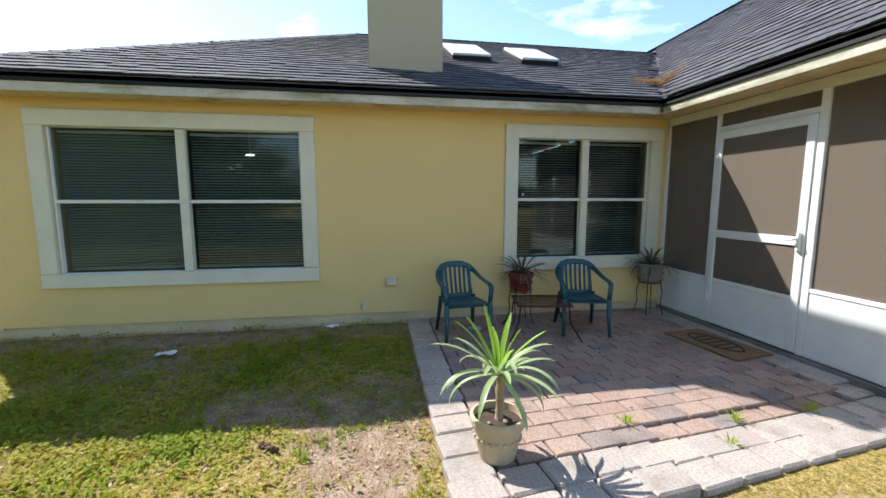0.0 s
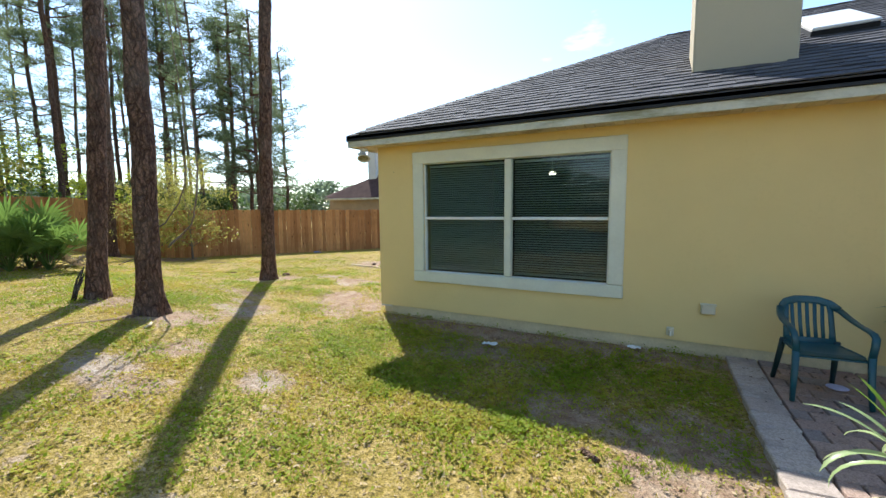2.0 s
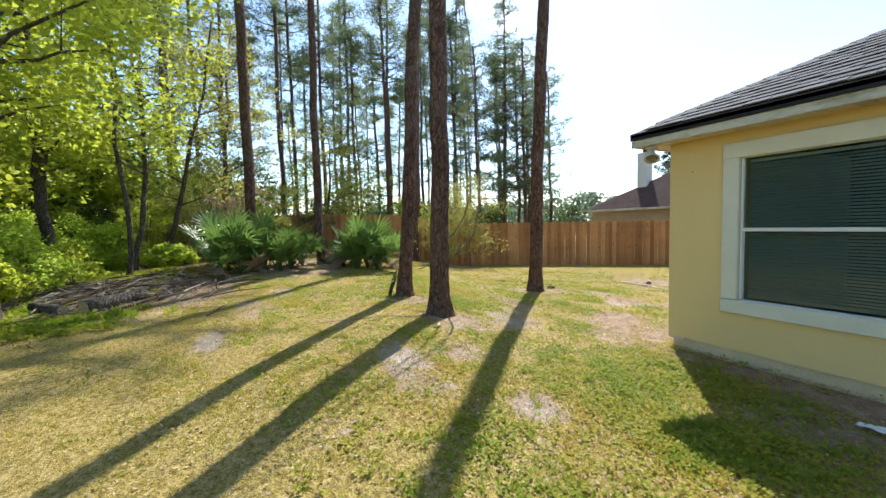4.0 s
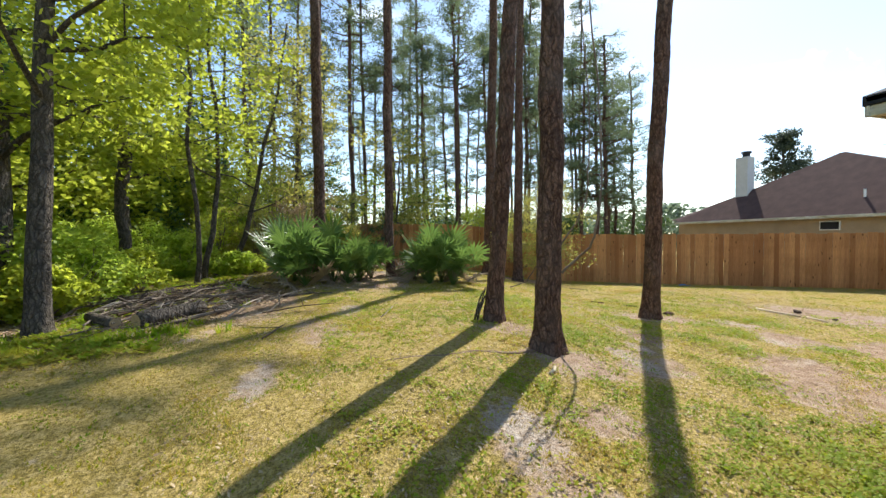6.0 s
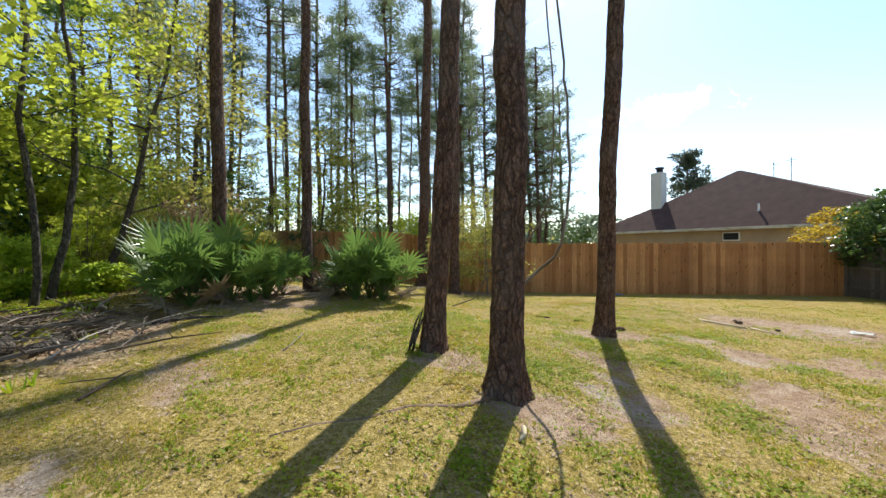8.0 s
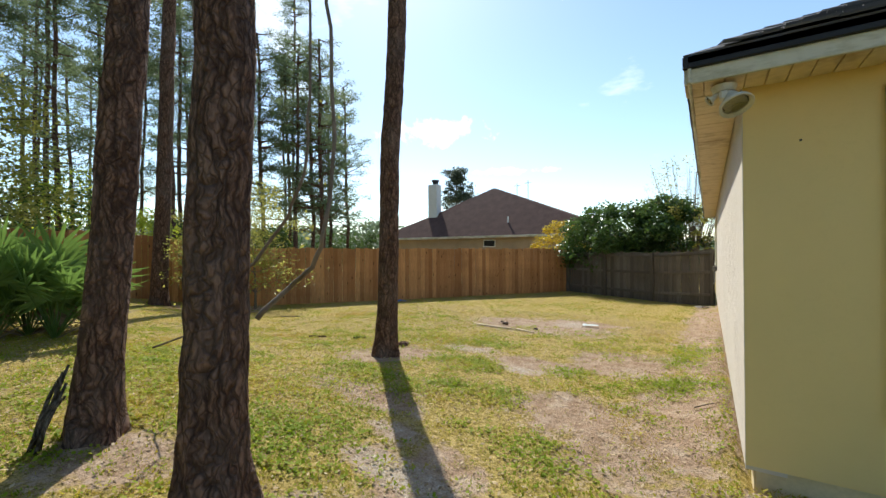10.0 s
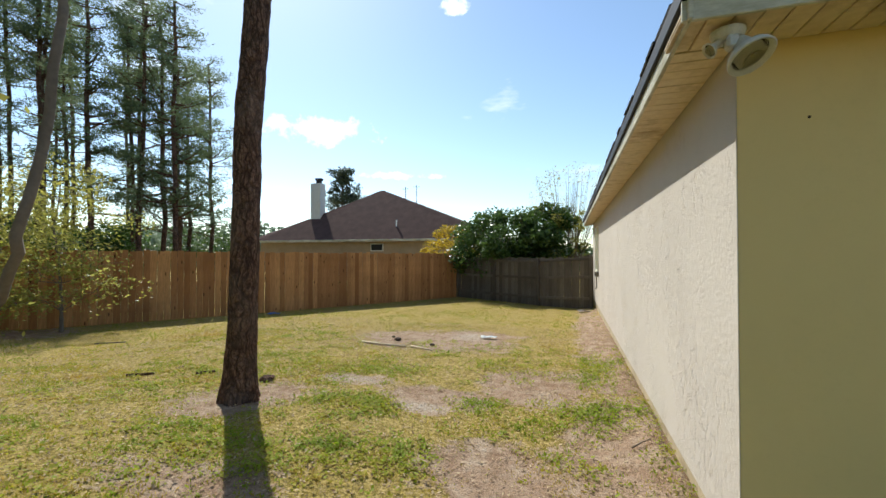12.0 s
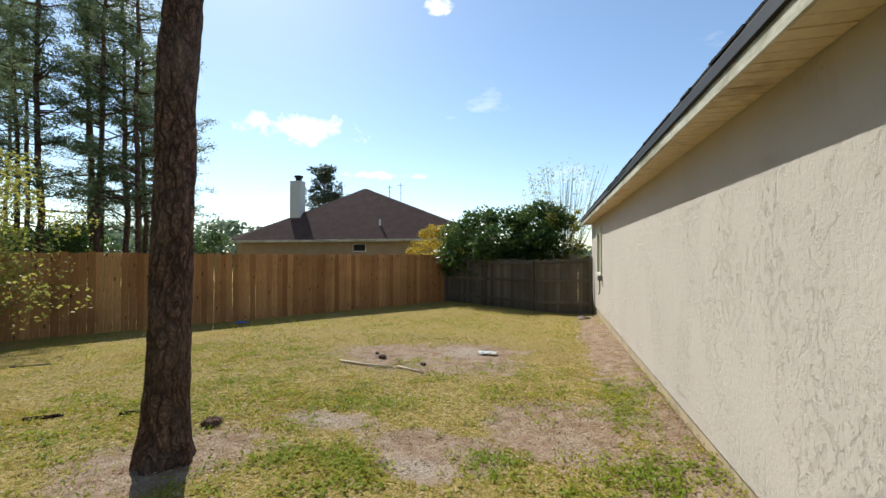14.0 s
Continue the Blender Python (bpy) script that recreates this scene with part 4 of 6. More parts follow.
broom = thing("broom_handle", "dark broom handle leaning inside the porch screen", "broom", (XS + 0.25, -0.62, 0.08))
part("stick", Geo().tube([(0, 0, 0.0), (-0.1, 0.5, 1.15)], 0.012, 8), BLACK_EDGE, broom)

# ---- patio ----
def paver_mat(name, cols, dirt):
    m = Nodes(name, 0.9, spec=0.2)
    r, fine, blot = m.each(), m.noise(70, 4, 0.7), m.noise(5, 4, 0.6, m.world())
    c = m.ramp(r, *((i / (len(cols) - 1), k) for i, k in enumerate(cols)))
    c = m.mix(m.ramp(fine, (0.42, 0.0), (0.62, 0.75)), c, dirt)
    c = m.mix(m.ramp(blot, (0.5, 0.0), (0.75, 0.55)), c, [k * 0.6 for k in dirt])
    m.color(c)
    m.bump(m.math("ADD", fine, blot), 0.5, 0.006)
    return m.mat


BRICK = paver_mat("red_paver", [(0.33, 0.21, 0.165), (0.43, 0.30, 0.24), (0.38, 0.265, 0.215), (0.47, 0.34, 0.275), (0.35, 0.25, 0.205), (0.28, 0.25, 0.24)], (0.19, 0.135, 0.105))
BLOCK = paver_mat("grey_paver", [(0.42, 0.34, 0.295), (0.49, 0.42, 0.365), (0.38, 0.335, 0.30), (0.53, 0.45, 0.385)], (0.27, 0.23, 0.195))
SAND = plain("joint_sand", (0.15, 0.115, 0.085), 0.95, vary=0.4, scale=20, bumps=0.5)
PX0, PX1, PY0 = 4.33, XS - 0.04, -3.26


def patio_y(x, y):
    """Rows fan out a little: level at the wall, tilted at the front."""
    return y - 0.043 * y * (x - PX0)


def patio_front(x):
    return patio_y(x, PY0)


def patio_drop(x, y):
    """The front rows have sunk towards the porch."""
    return -0.024 * float(smooth_step((x - 5.35) / 0.4)) * float(smooth_step((-2.66 - y) / 0.03)) - 0.008 * math.sin(2.1 * x + 0.7) * math.sin(1.7 * y)


def build_patio():
    rng = random.Random(11)
    top = thing("patio", "worn red brick patio with a pale paver border", "patio", (PX0, PY0, 0), kind="structure")
    out = [(PX0 + 0.02, 0.0), (PX0 + 0.02, PY0 + 0.02), (PX1, patio_front(PX1) + 0.02), (PX1, 0.0)]
    g = Geo().add([(x - PX0, y - PY0, -0.1) for x, y in out] + [(x - PX0, y - PY0, 0.012 - 0.045 * (y < -1)) for x, y in out], [(0, 1, 2, 3)[::-1], (4, 5, 6, 7), (0, 1, 5, 4), (1, 2, 6, 5), (2, 3, 7, 6), (3, 0, 4, 7)])
    part("sand_bed", g, SAND, top)
    bl, bw, t = 0.236, 0.157, 0.06
    bricks = [Geo().box((0, 0, 0), (bl - k, bw - k, t), 0.006).mesh("brick", BRICK) for k in (0.007, 0.010, 0.013)]
    halves = [Geo().box((0, 0, 0), (bl / 2 - k, bw - k, t), 0.006).mesh("brick", BRICK) for k in (0.007, 0.010)]

    def lay(name, data, x, y, turn=0.0, extra=0.0):
        ob = new(name, data)
        ob.parent = top
        tilt = math.degrees(math.atan(-0.043 * y))
        ob.matrix_basis = pose(x - PX0, patio_y(x, y) - PY0, 0.023 + patio_drop(x, y) + rng.uniform(-0.0025, 0.0025) + extra, rng.uniform(-0.6, 0.6), rng.uniform(-0.6, 0.6), turn + tilt + rng.uniform(-0.9, 0.9))

    y, row = -0.09, 0
    while y > -2.8:
        x = PX0 + 0.272 + bl / 2
        if row % 2:
            lay("brick", rng.choice(halves), PX0 + 0.272 + bl / 4, y)
            x += bl / 2
        while x < PX1 - 0.25:
            lay("brick", rng.choice(bricks), x, y)
            x += bl
        y -= bw
        row += 1
    sizes = [(0.262, k, 0.07) for k in (0.20, 0.235, 0.27)]
    blocks = [(s, Geo().box((0, 0, 0), (s[0] - 0.010, s[1] - 0.010, s[2]), 0.010).mesh("border_block", BLOCK)) for s in sizes]
    fronts = [(k, Geo().box((0, 0, 0), (k - 0.010, 0.198, 0.085), 0.012).mesh("border_block", BLOCK)) for k in (0.215, 0.24, 0.275)]
    for x in (PX0 + 0.135, PX1 - 0.13):
        y = -0.03
        while y > -2.7:
            s, data = rng.choice(blocks)
            lay("border_block", data, x, y - s[1] / 2)
            y -= s[1]
    for yy, shift in ((-2.965, 0.0), (-3.17, 0.11)):
        x = PX0 + shift * 0.2
        while x < PX1 - 0.1:
            w, data = rng.choice(fronts)
            lay("border_block", data, x + w / 2, yy + rng.uniform(-0.006, 0.006))
            x += w


build_patio()

# ---- patio furniture ----
TEAL = plain("teal_plastic", (0.012, 0.08, 0.10), 0.38, vary=0.3, scale=4, bumps=0.05, spec=0.5)
# darker tone of the moulded chair, on its back legs only
DARK_LEG = plain("darker_leg_tone", (0.006, 0.03, 0.032), 0.45, vary=0.3, bumps=0.05)
WIRE = plain("rusty_black_iron", (0.035, 0.022, 0.016), 0.7, 0.3, vary=0.5, scale=12)
RUST = plain("rusty_mesh", (0.10, 0.045, 0.030), 0.8, 0.2, vary=0.4, scale=14)


def plastic_chair(at, turn, label):
    """A moulded garden chair: dished seat, slatted back with a rim, arms that run into the front legs."""
    ch = thing("plastic_chair", label, "chair", at, turn, group="garden chairs")
    g, n = Geo(), 10
    for face, dz in ((0, 0.0), (1, -0.022)):
        for i in range(n + 1):
            for j in range(n + 1):
                u, v = i / n * 2 - 1, j / n * 2 - 1
                w = 0.235 - 0.03 * (v * 0.5 + 0.5)
                z = 0.43 - 0.022 * (1 - u * u) * (1 - v * v) - 0.018 * (v * 0.5 + 0.5) - 0.02 * max(0, -v - 0.8) * 5
                g.v.append((u * w * (1 - 0.06 * abs(v) ** 4), v * 0.23, z + dz))
    m = (n + 1) ** 2
    for i in range(n):
        for j in range(n):
            a = i * (n + 1) + j
            g.f += [(a, a + n + 1, a + n + 2, a + 1), (m + a, m + a + 1, m + a + n + 2, m + a + n + 1)]
    for k in range(n):
        a, b = k * (n + 1), (k + 1) * (n + 1)
        g.f += [(a, a + m, b + m, b)[::-1], (a + n, b + n, b + n + m, a + n + m)[::-1], (k, k + 1, k + 1 + m, k + m)[::-1], (n * (n + 1) + k, n * (n + 1) + k + m, n * (n + 1) + k + 1 + m, n * (n + 1) + k + 1)[::-1]]
    part("seat", g, TEAL, ch, smooth=True)

    def flat(path, w, t, lean=(1, 0, 0)):
        """A band along a path, w wide across lean and t thick."""
        gg = Geo()
        k, ps = 0, [Vector(p) for p in path]
        for i, p in enumerate(ps):
            d = (ps[min(i + 1, len(ps) - 1)] - ps[max(0, i - 1)]).normalized()
            a = Vector(lean)
            a = (a - d * a.dot(d)).normalized()
            b = d.cross(a)
            ww = w[i] if isinstance(w, list) else w
            for q in range(8):
                an = 2 * math.pi * (q + 0.5) / 8
                gg.v.append(tuple(p + a * math.copysign(abs(math.cos(an)) ** 0.6, math.cos(an)) * ww / 2 + b * math.copysign(abs(math.sin(an)) ** 0.6, math.sin(an)) * t / 2))
        for i in range(len(ps) - 1):
            for q in range(8):
                a, b = i * 8 + q, i * 8 + (q + 1) % 8
                gg.f.append((a, b, b + 8, a + 8))
        gg.f += [tuple(reversed(range(8))), tuple(len(gg.v) - 8 + q for q in range(8))]
        return gg

    def back_y(z):
        return 0.205 + (z - 0.40) * 0.26

    half = [(0, back_y(0.79) + 0.03, 0.79), (0.09, back_y(0.787) + 0.026, 0.787), (0.165, back_y(0.765) + 0.008, 0.765), (0.218, back_y(0.72) - 0.03, 0.72), (0.248, 0.17, 0.675), (0.264, 0.06, 0.645), (0.272, -0.06, 0.632), (0.274, -0.16, 0.622), (0.27, -0.213, 0.595), (0.26, -0.228, 0.53), (0.25, -0.225, 0.43)]
    wide = [0.075, 0.074, 0.072, 0.066, 0.058, 0.056, 0.056, 0.056, 0.054, 0.052, 0.052]
    part("backrest", flat([(-x, y, z) for x, y, z in half[3::-1]] + half[1:4], wide[3::-1] + wide[1:4], 0.022, (0, 0.25, 1)), TEAL, ch, smooth=True)
    for sx in (-1, 1):
        up = [(sx * 0.17, back_y(0.40), 0.40), (sx * 0.172, back_y(0.52), 0.52), (sx * 0.168, back_y(0.66), 0.66), (sx * 0.165, back_y(0.75) + 0.008, 0.75)]
        part("back_upright", flat(up, [0.06, 0.045, 0.042, 0.05], 0.018), TEAL, ch, smooth=True)
    part("back_rail", flat([(-0.18, back_y(0.41), 0.425), (0, back_y(0.41) + 0.012, 0.425), (0.18, back_y(0.41), 0.425)], 0.06, 0.02, (0, 0.2, 1)), TEAL, ch, smooth=True)
    for k in range(5):
        u = (k - 2) / 2.5
        sl = [(u * 0.135, back_y(0.41) + 0.005, 0.42), (u * 0.14, back_y(0.58) + 0.022, 0.58), (u * 0.145, back_y(0.77) + 0.02, 0.77)]
        part("back_slat", flat(sl, 0.030, 0.010, (1, 0, 0)), TEAL, ch, smooth=True)
    for s in (-1, 1):
        part("armrest", flat([(s * x, y, z) for x, y, z in half[3:]], wide[3:], 0.024), TEAL, ch, smooth=True)
        part("leg", flat([(s * 0.25, -0.225, 0.435), (s * 0.255, -0.24, 0.2), (s * 0.265, -0.262, 0.0)], [0.055, 0.046, 0.036], 0.034), TEAL, ch, smooth=True)
        part("leg", flat([(s * 0.20, 0.20, 0.43), (s * 0.215, 0.25, 0.2), (s * 0.23, 0.30, 0.0)], [0.05, 0.044, 0.036], 0.034), DARK_LEG, ch, smooth=True)
    ch.scale = (0.9, 0.9, 0.9)
    return ch


plastic_chair((4.87, -0.70, 0.055), 6, "teal moulded plastic garden chair facing the plant pot")
plastic_chair((6.17, -0.74, 0.055), -12, "teal moulded plastic garden chair beside the window")


def mesh_table():
    tb = thing("mesh_table", "low rusty iron table with a mesh top", "table", (5.70, -0.76, 0.055), -10)
    hx, hy, h = 0.27, 0.22, 0.35
    ring = [(-hx, -hy, h), (hx, -hy, h), (hx, hy, h), (-hx, hy, h), (-hx, -hy, h)]
    part("rim", Geo().tube(ring, 0.011, 8), RUST, tb)
    g = Geo()
    for k in range(22):
        x = -hx + 2 * hx * (k + 0.5) / 22
        g.box((x, 0, h), (0.0035, 2 * hy, 0.003))
    for k in range(18):
        y = -hy + 2 * hy * (k + 0.5) / 18
        g.box((0, y, h - 0.003), (2 * hx, 0.0035, 0.003))
    tagged(part("mesh_top", g, RUST, tb), "rusty expanded metal")
    for sx in (-1, 1):
        for sy in (-1, 1):
            part("leg", Geo().tube([(sx * hx * 0.9, sy * hy * 0.9, h), (sx * hx * 0.97, sy * hy * 0.97, h * 0.5), (sx * hx * 1.32, sy * hy * 1.35, 0)], 0.008, 6), WIRE, tb)
    part("brace", Geo().tube([(-hx * 0.95, 0, h), (-hx * 0.5, 0, h - 0.07), (hx * 0.5, 0, h - 0.07), (hx * 0.95, 0, h)], 0.005, 6), WIRE, tb)


mesh_table()


def plant_stand(at, h, label):
    st = thing("plant_stand", label, "plant stand", at, group="plant stands")
    for z, r in ((h, 0.125), (h - 0.10, 0.12)):
        part("ring", Geo().tube([(r * math.cos(a), r * math.sin(a), z) for a in np.linspace(0, 2 * math.pi, 25)], 0.006, 6, caps=False), WIRE, st)
    part("shelf", Geo().box((0, 0, h - 0.1), (0.22, 0.012, 0.006)).box((0, 0, h - 0.1), (0.012, 0.22, 0.006)), WIRE, st)
    for k in range(4):
        a = math.pi / 4 + k * math.pi / 2
        c, s = math.cos(a), math.sin(a)
        prof = [(0.15, h + 0.02), (0.135, h + 0.035), (0.125, h), (0.12, h - 0.1), (0.145, h * 0.55), (0.13, h * 0.3), (0.165, 0.0)]
        part("leg", Geo().tube([(r * c, r * s, z) for r, z in prof], 0.006, 6), WIRE, st)
        curl = [(0.124 - 0.03 * math.sin(t) * 0.6, h - 0.05 + 0.03 * math.cos(t)) for t in np.linspace(0, 5, 9)]
        part("scroll", Geo().tube([(r * c, r * s, z) for r, z in curl], 0.004, 5), WIRE, st)


def strap_leaves(count, length, width, lift, droop, seed, n=7, vary=0.35, z0=0.0, r0=0.01):
    """Long pointed leaves that rise from one point and arch over: a list of one Geo for each leaf."""
    rng, out = random.Random(seed), []
    for i in range(count):
        a = i * 2.39996 + rng.uniform(-0.3, 0.3)
        e = lift[0] + (lift[1] - lift[0]) * (i / max(1, count - 1)) + rng.uniform(-0.12, 0.12)
        ln, dr = length * rng.uniform(1 - vary, 1), droop * rng.uniform(0.5, 1.3)
        g, p, ang = Geo(), Vector((math.cos(a) * r0, math.sin(a) * r0, z0)), e
        side = Vector((-math.sin(a), math.cos(a), 0))
        for k in range(n + 1):
            t = k / n
            w = width * (0.55 + 1.2 * t) * (1 - t) ** 0.55 * 0.75 if t < 1 else 0.0008
            up = Vector((-math.cos(a) * math.sin(ang), -math.sin(a) * math.sin(ang), math.cos(ang)))
            g.v += [tuple(p - side * w + up * w * 0.35), tuple(p), tuple(p + side * w + up * w * 0.35)]
            p = p + Vector((math.cos(a) * math.cos(ang), math.sin(a) * math.cos(ang), math.sin(ang))) * ln / n
            ang -= dr * (0.4 + 1.2 * t) / n
        for k in range(n):
            b = 3 * k
            g.f += [(b, b + 1, b + 4, b + 3), (b + 1, b + 2, b + 5, b + 4)]
        out.append(g)
    return out


SOIL = plain("potting_soil", (0.07, 0.045, 0.03), 0.95, vary=0.5, scale=25, bumps=0.8)
TERRACOTTA = plain("red_plastic_pot", (0.20, 0.035, 0.025), 0.5, vary=0.25)
TAN_STEM = plain("tan_yucca_stem", (0.36, 0.27, 0.17), 0.9, vary=0.4, scale=20, bumps=0.8)
STONE_POT = plain("grey_stone_pot", (0.24, 0.215, 0.17), 0.85, vary=0.3, scale=9, bumps=0.4)
TAN_POT = plain("tan_clay_pot", (0.50, 0.40, 0.26), 0.75, vary=0.22, scale=7, bumps=0.3)
ALOE = leaf_mat("dull_aloe", (0.055, 0.055, 0.03), (0.13, 0.10, 0.07), 0.1, 0.5)
STRIPED = leaf_mat("striped_yucca_leaf", (0.15, 0.26, 0.07), (0.44, 0.52, 0.28), 0.3, 0.35)
YOUNG = leaf_mat("young_yucca_leaf", (0.20, 0.36, 0.03), (0.30, 0.45, 0.06), 0.45, 0.35)


def stand_plant(at, mat, label, square, seed):
    pl = thing("potted_aloe", label, "potted plant", at)
    if square:
        g = Geo().lathe([(0.085, 0), (0.10, 0.02), (0.115, 0.15), (0.125, 0.155), (0.125, 0.185), (0.105, 0.185), (0.10, 0.15)], 28)
    else:
        g = Geo().lathe([(0.075, 0), (0.08, 0.01), (0.105, 0.13), (0.118, 0.135), (0.12, 0.175), (0.105, 0.175), (0.10, 0.14)], 28)
    part("pot", g, mat, pl, smooth=False)
    part("soil", Geo().lathe([(0.10, 0.12), (0.10, 0.15), (0.02, 0.16)], 20), SOIL, pl)
    for leaf in strap_leaves(38, 0.30, 0.017, (0.0, 1.3), 1.5, seed, z0=0.16, r0=0.02):
        part("leaf", leaf, ALOE, pl, smooth=True)
    pl.scale = (1.22, 1.22, 1.22)


plant_stand((5.64, -0.32, 0.055), 0.46, "black wrought-iron plant stand with scrolls against the wall")
stand_plant((5.64, -0.32, 0.420), TERRACOTTA, "drooping brown-green aloe in a red pot on a stand", False, 3)
plant_stand((7.34, -0.26, 0.055), 0.50, "black wrought-iron plant stand in the porch corner")
stand_plant((7.34, -0.26, 0.460), STONE_POT, "spiky aloe in a grey stone pot on a stand", True, 5)


def yucca(at):
    yc = thing("potted_yucca", "striped yucca with a woody stem in a tan clay pot", "potted plant", at)
    prof = [(0.088, 0.0), (0.10, 0.012), (0.108, 0.05), (0.122, 0.11), (0.124, 0.118), (0.126, 0.15), (0.129, 0.156), (0.135, 0.20), (0.15, 0.206), (0.154, 0.215), (0.154, 0.245), (0.148, 0.252), (0.134, 0.252), (0.128, 0.20)]
    part("pot", Geo().lathe(prof, 40), TAN_POT, yc)
    band = Geo()
    for k in range(20):
        a = 2 * math.pi * k / 20
        band.box((0.128 * math.cos(a), 0.128 * math.sin(a), 0.135), (0.012, 0.022, 0.022), 0.005, Matrix.Rotation(a, 4, "Z"))
    part("moulded_band", band, TAN_POT, yc, "raised ornament band")
    part("soil", Geo().lathe([(0.13, 0.17), (0.13, 0.212), (0.05, 0.222), (0.01, 0.222)], 24), SOIL, yc)
    rng = random.Random(4)
    stem = [(0.01 + rng.uniform(-0.004, 0.004), rng.uniform(-0.004, 0.004), 0.20 + 0.026 * k) for k in range(13)]
    part("stem", Geo().tube(stem, [0.036, 0.026] + [0.021 + 0.003 * (k % 2) for k in range(11)], 12), TAN_STEM, yc, smooth=True)
    for z, r, s in ((0.225, 0.03, 0.016), (0.224, -0.06, 0.012), (0.222, 0.075, 0.010)):
        part("pebble", Geo().lathe([(s * 0.6, 0), (s, s * 0.4), (s * 0.5, s * 0.9)], 8, (r, -0.05, z)), BLOCK, yc)
    for leaf in strap_leaves(24, 0.43, 0.027, (-0.15, 1.0), 1.6, 8, 9, 0.3, 0.47):
        part("leaf", leaf, STRIPED, yc, smooth=True)
    for leaf in strap_leaves(9, 0.38, 0.023, (0.85, 1.5), 0.5, 21, 8, 0.3, 0.49):
        part("leaf", leaf, YOUNG, yc, smooth=True)


yucca((4.64, -2.70, 0.055))

# ---- doormat and wall fittings ----
COIR = plain("coir_mat", (0.23, 0.135, 0.06), 0.95, vary=0.4, scale=30, bumps=0.8)
MAT_DARK = plain("mat_print", (0.05, 0.045, 0.04), 0.95, vary=0.4, scale=30, bumps=0.6)
dm = thing("doormat", "brown coir doormat with a dark oval pattern", "doormat", (7.27, -1.36, 0.058), 8)
part("mat", Geo().box((0, 0, 0.008), (0.46, 0.78, 0.016), 0.006), COIR, dm)
oval = [(0.13 * math.cos(a), 0.27 * math.sin(a)) for a in np.linspace(0, 2 * math.pi, 33)[:-1]]
part("oval_border", Geo().tube([(x, y, 0.016) for x, y in oval] + [(0.13, 0, 0.016)], 0.010, 6, caps=False), MAT_DARK, dm)
for k in range(5):
    y = -0.16 + 0.08 * k
    part("stripe", Geo().box((0, y, 0.0175), (0.2 * math.sqrt(1 - (y / 0.27) ** 2), 0.03, 0.004), 0.001), MAT_DARK, dm)
PLASTIC = plain("ivory_plastic", (0.66, 0.60, 0.44), 0.5, vary=0.12)
ob = thing("outlet_box", "ivory weatherproof outlet cover on the wall", "outlet", (4.17, 0, 0.47))
part("cover", Geo().box((0, -0.03, 0.05), (0.125, 0.06, 0.10), 0.01), PLASTIC, ob)
part("lip", Geo().box((0, -0.035, 0.098), (0.14, 0.075, 0.012), 0.004), PLASTIC, ob)
hb = thing("hose_bib", "small wall tap fitting above the slab edge", "tap", (3.84, 0, 0.2))
part("plate", Geo().box((0, -0.015, 0.04), (0.07, 0.03, 0.09), 0.008), PLASTIC, hb)
part("spout", Geo().tube([(0, -0.03, 0.05), (0, -0.08, 0.05), (0.0, -0.10, 0.01)], 0.012, 10), PLASTIC, hb)
for z, x in ((2.11, 0.27),):
    part_ob = tagged(part("mud_spot", Geo().lathe([(0.007, 0), (0.005, 0.005), (0.001, 0.007)], 10), SOIL), "dark mud dauber spot on the yellow wall", "stain")
    part_ob.matrix_basis = pose(x, 0.0, z, 90)

# ---- floodlight under the eave corner ----
LAMP_WHITE = plain("aged_white_metal", (0.62, 0.58, 0.48), 0.5, 0.1, vary=0.25, scale=9)
LENS = glass_mat("lamp_glass", (0.9, 0.88, 0.8))
fl = thing("floodlight", "twin-head white floodlight under the eave corner", "floodlight", (-0.10, -0.20, EAVE - 0.18))
part("canopy", Geo().lathe([(0.03, -0.045), (0.055, -0.035), (0.065, -0.01), (0.065, 0.002)], 20), LAMP_WHITE, fl)
for turn, tilt, k in ((-55, 58, 1.08), (-165, 35, 0.42)):
    d = Vector((math.cos(radians(turn)), math.sin(radians(turn)), 0))
    aim = (d * math.cos(radians(tilt)) - Vector((0, 0, math.sin(radians(tilt))))).normalized()
    neck = Vector((0, 0, -0.05)) + d * 0.035
    m = aim.to_track_quat("Z", "Y").to_matrix().to_4x4() @ Matrix.Scale(k, 4)
    part("arm", Geo().tube([(0, 0, -0.035), tuple(neck + Vector((0, 0, 0.005))), tuple(neck + aim * 0.03)], 0.016, 10), LAMP_WHITE, fl)
    for nm, prof, mat in (("lamp_head", [(0.025, 0.0), (0.035, 0.02), (0.04, 0.05), (0.075, 0.08), (0.082, 0.10), (0.076, 0.105), (0.062, 0.085)], LAMP_WHITE), ("lens", [(0.062, 0.087), (0.05, 0.097), (0.01, 0.102)], LENS)):
        sh = Geo().lathe(prof, 24)
        sh.v = [tuple(neck + aim * 0.01 + (m @ Vector(p))) for p in sh.v]
        part(nm, sh, mat, fl, smooth=True)
sensor = Geo().box((0, -0.05, -0.07), (0.05, 0.05, 0.06), 0.012)
part("sensor", sensor, LAMP_WHITE, fl)

# ---- ceiling light seen through the blinds ----
GLOW = Nodes("lamp_glow")
GLOW.p.inputs["Emission Color"].default_value = (1.0, 0.86, 0.66, 1)
GLOW.p.inputs["Emission Strength"].default_value = 4.0
cl = thing("ceiling_light", "small lit dome lamp on the indoor ceiling", "ceiling light", (1.985, 2.48, 2.53))
part("stem", Geo().tube([(0, 0, 0), (0, 0, -0.32)], 0.008, 8), VINYL, cl)
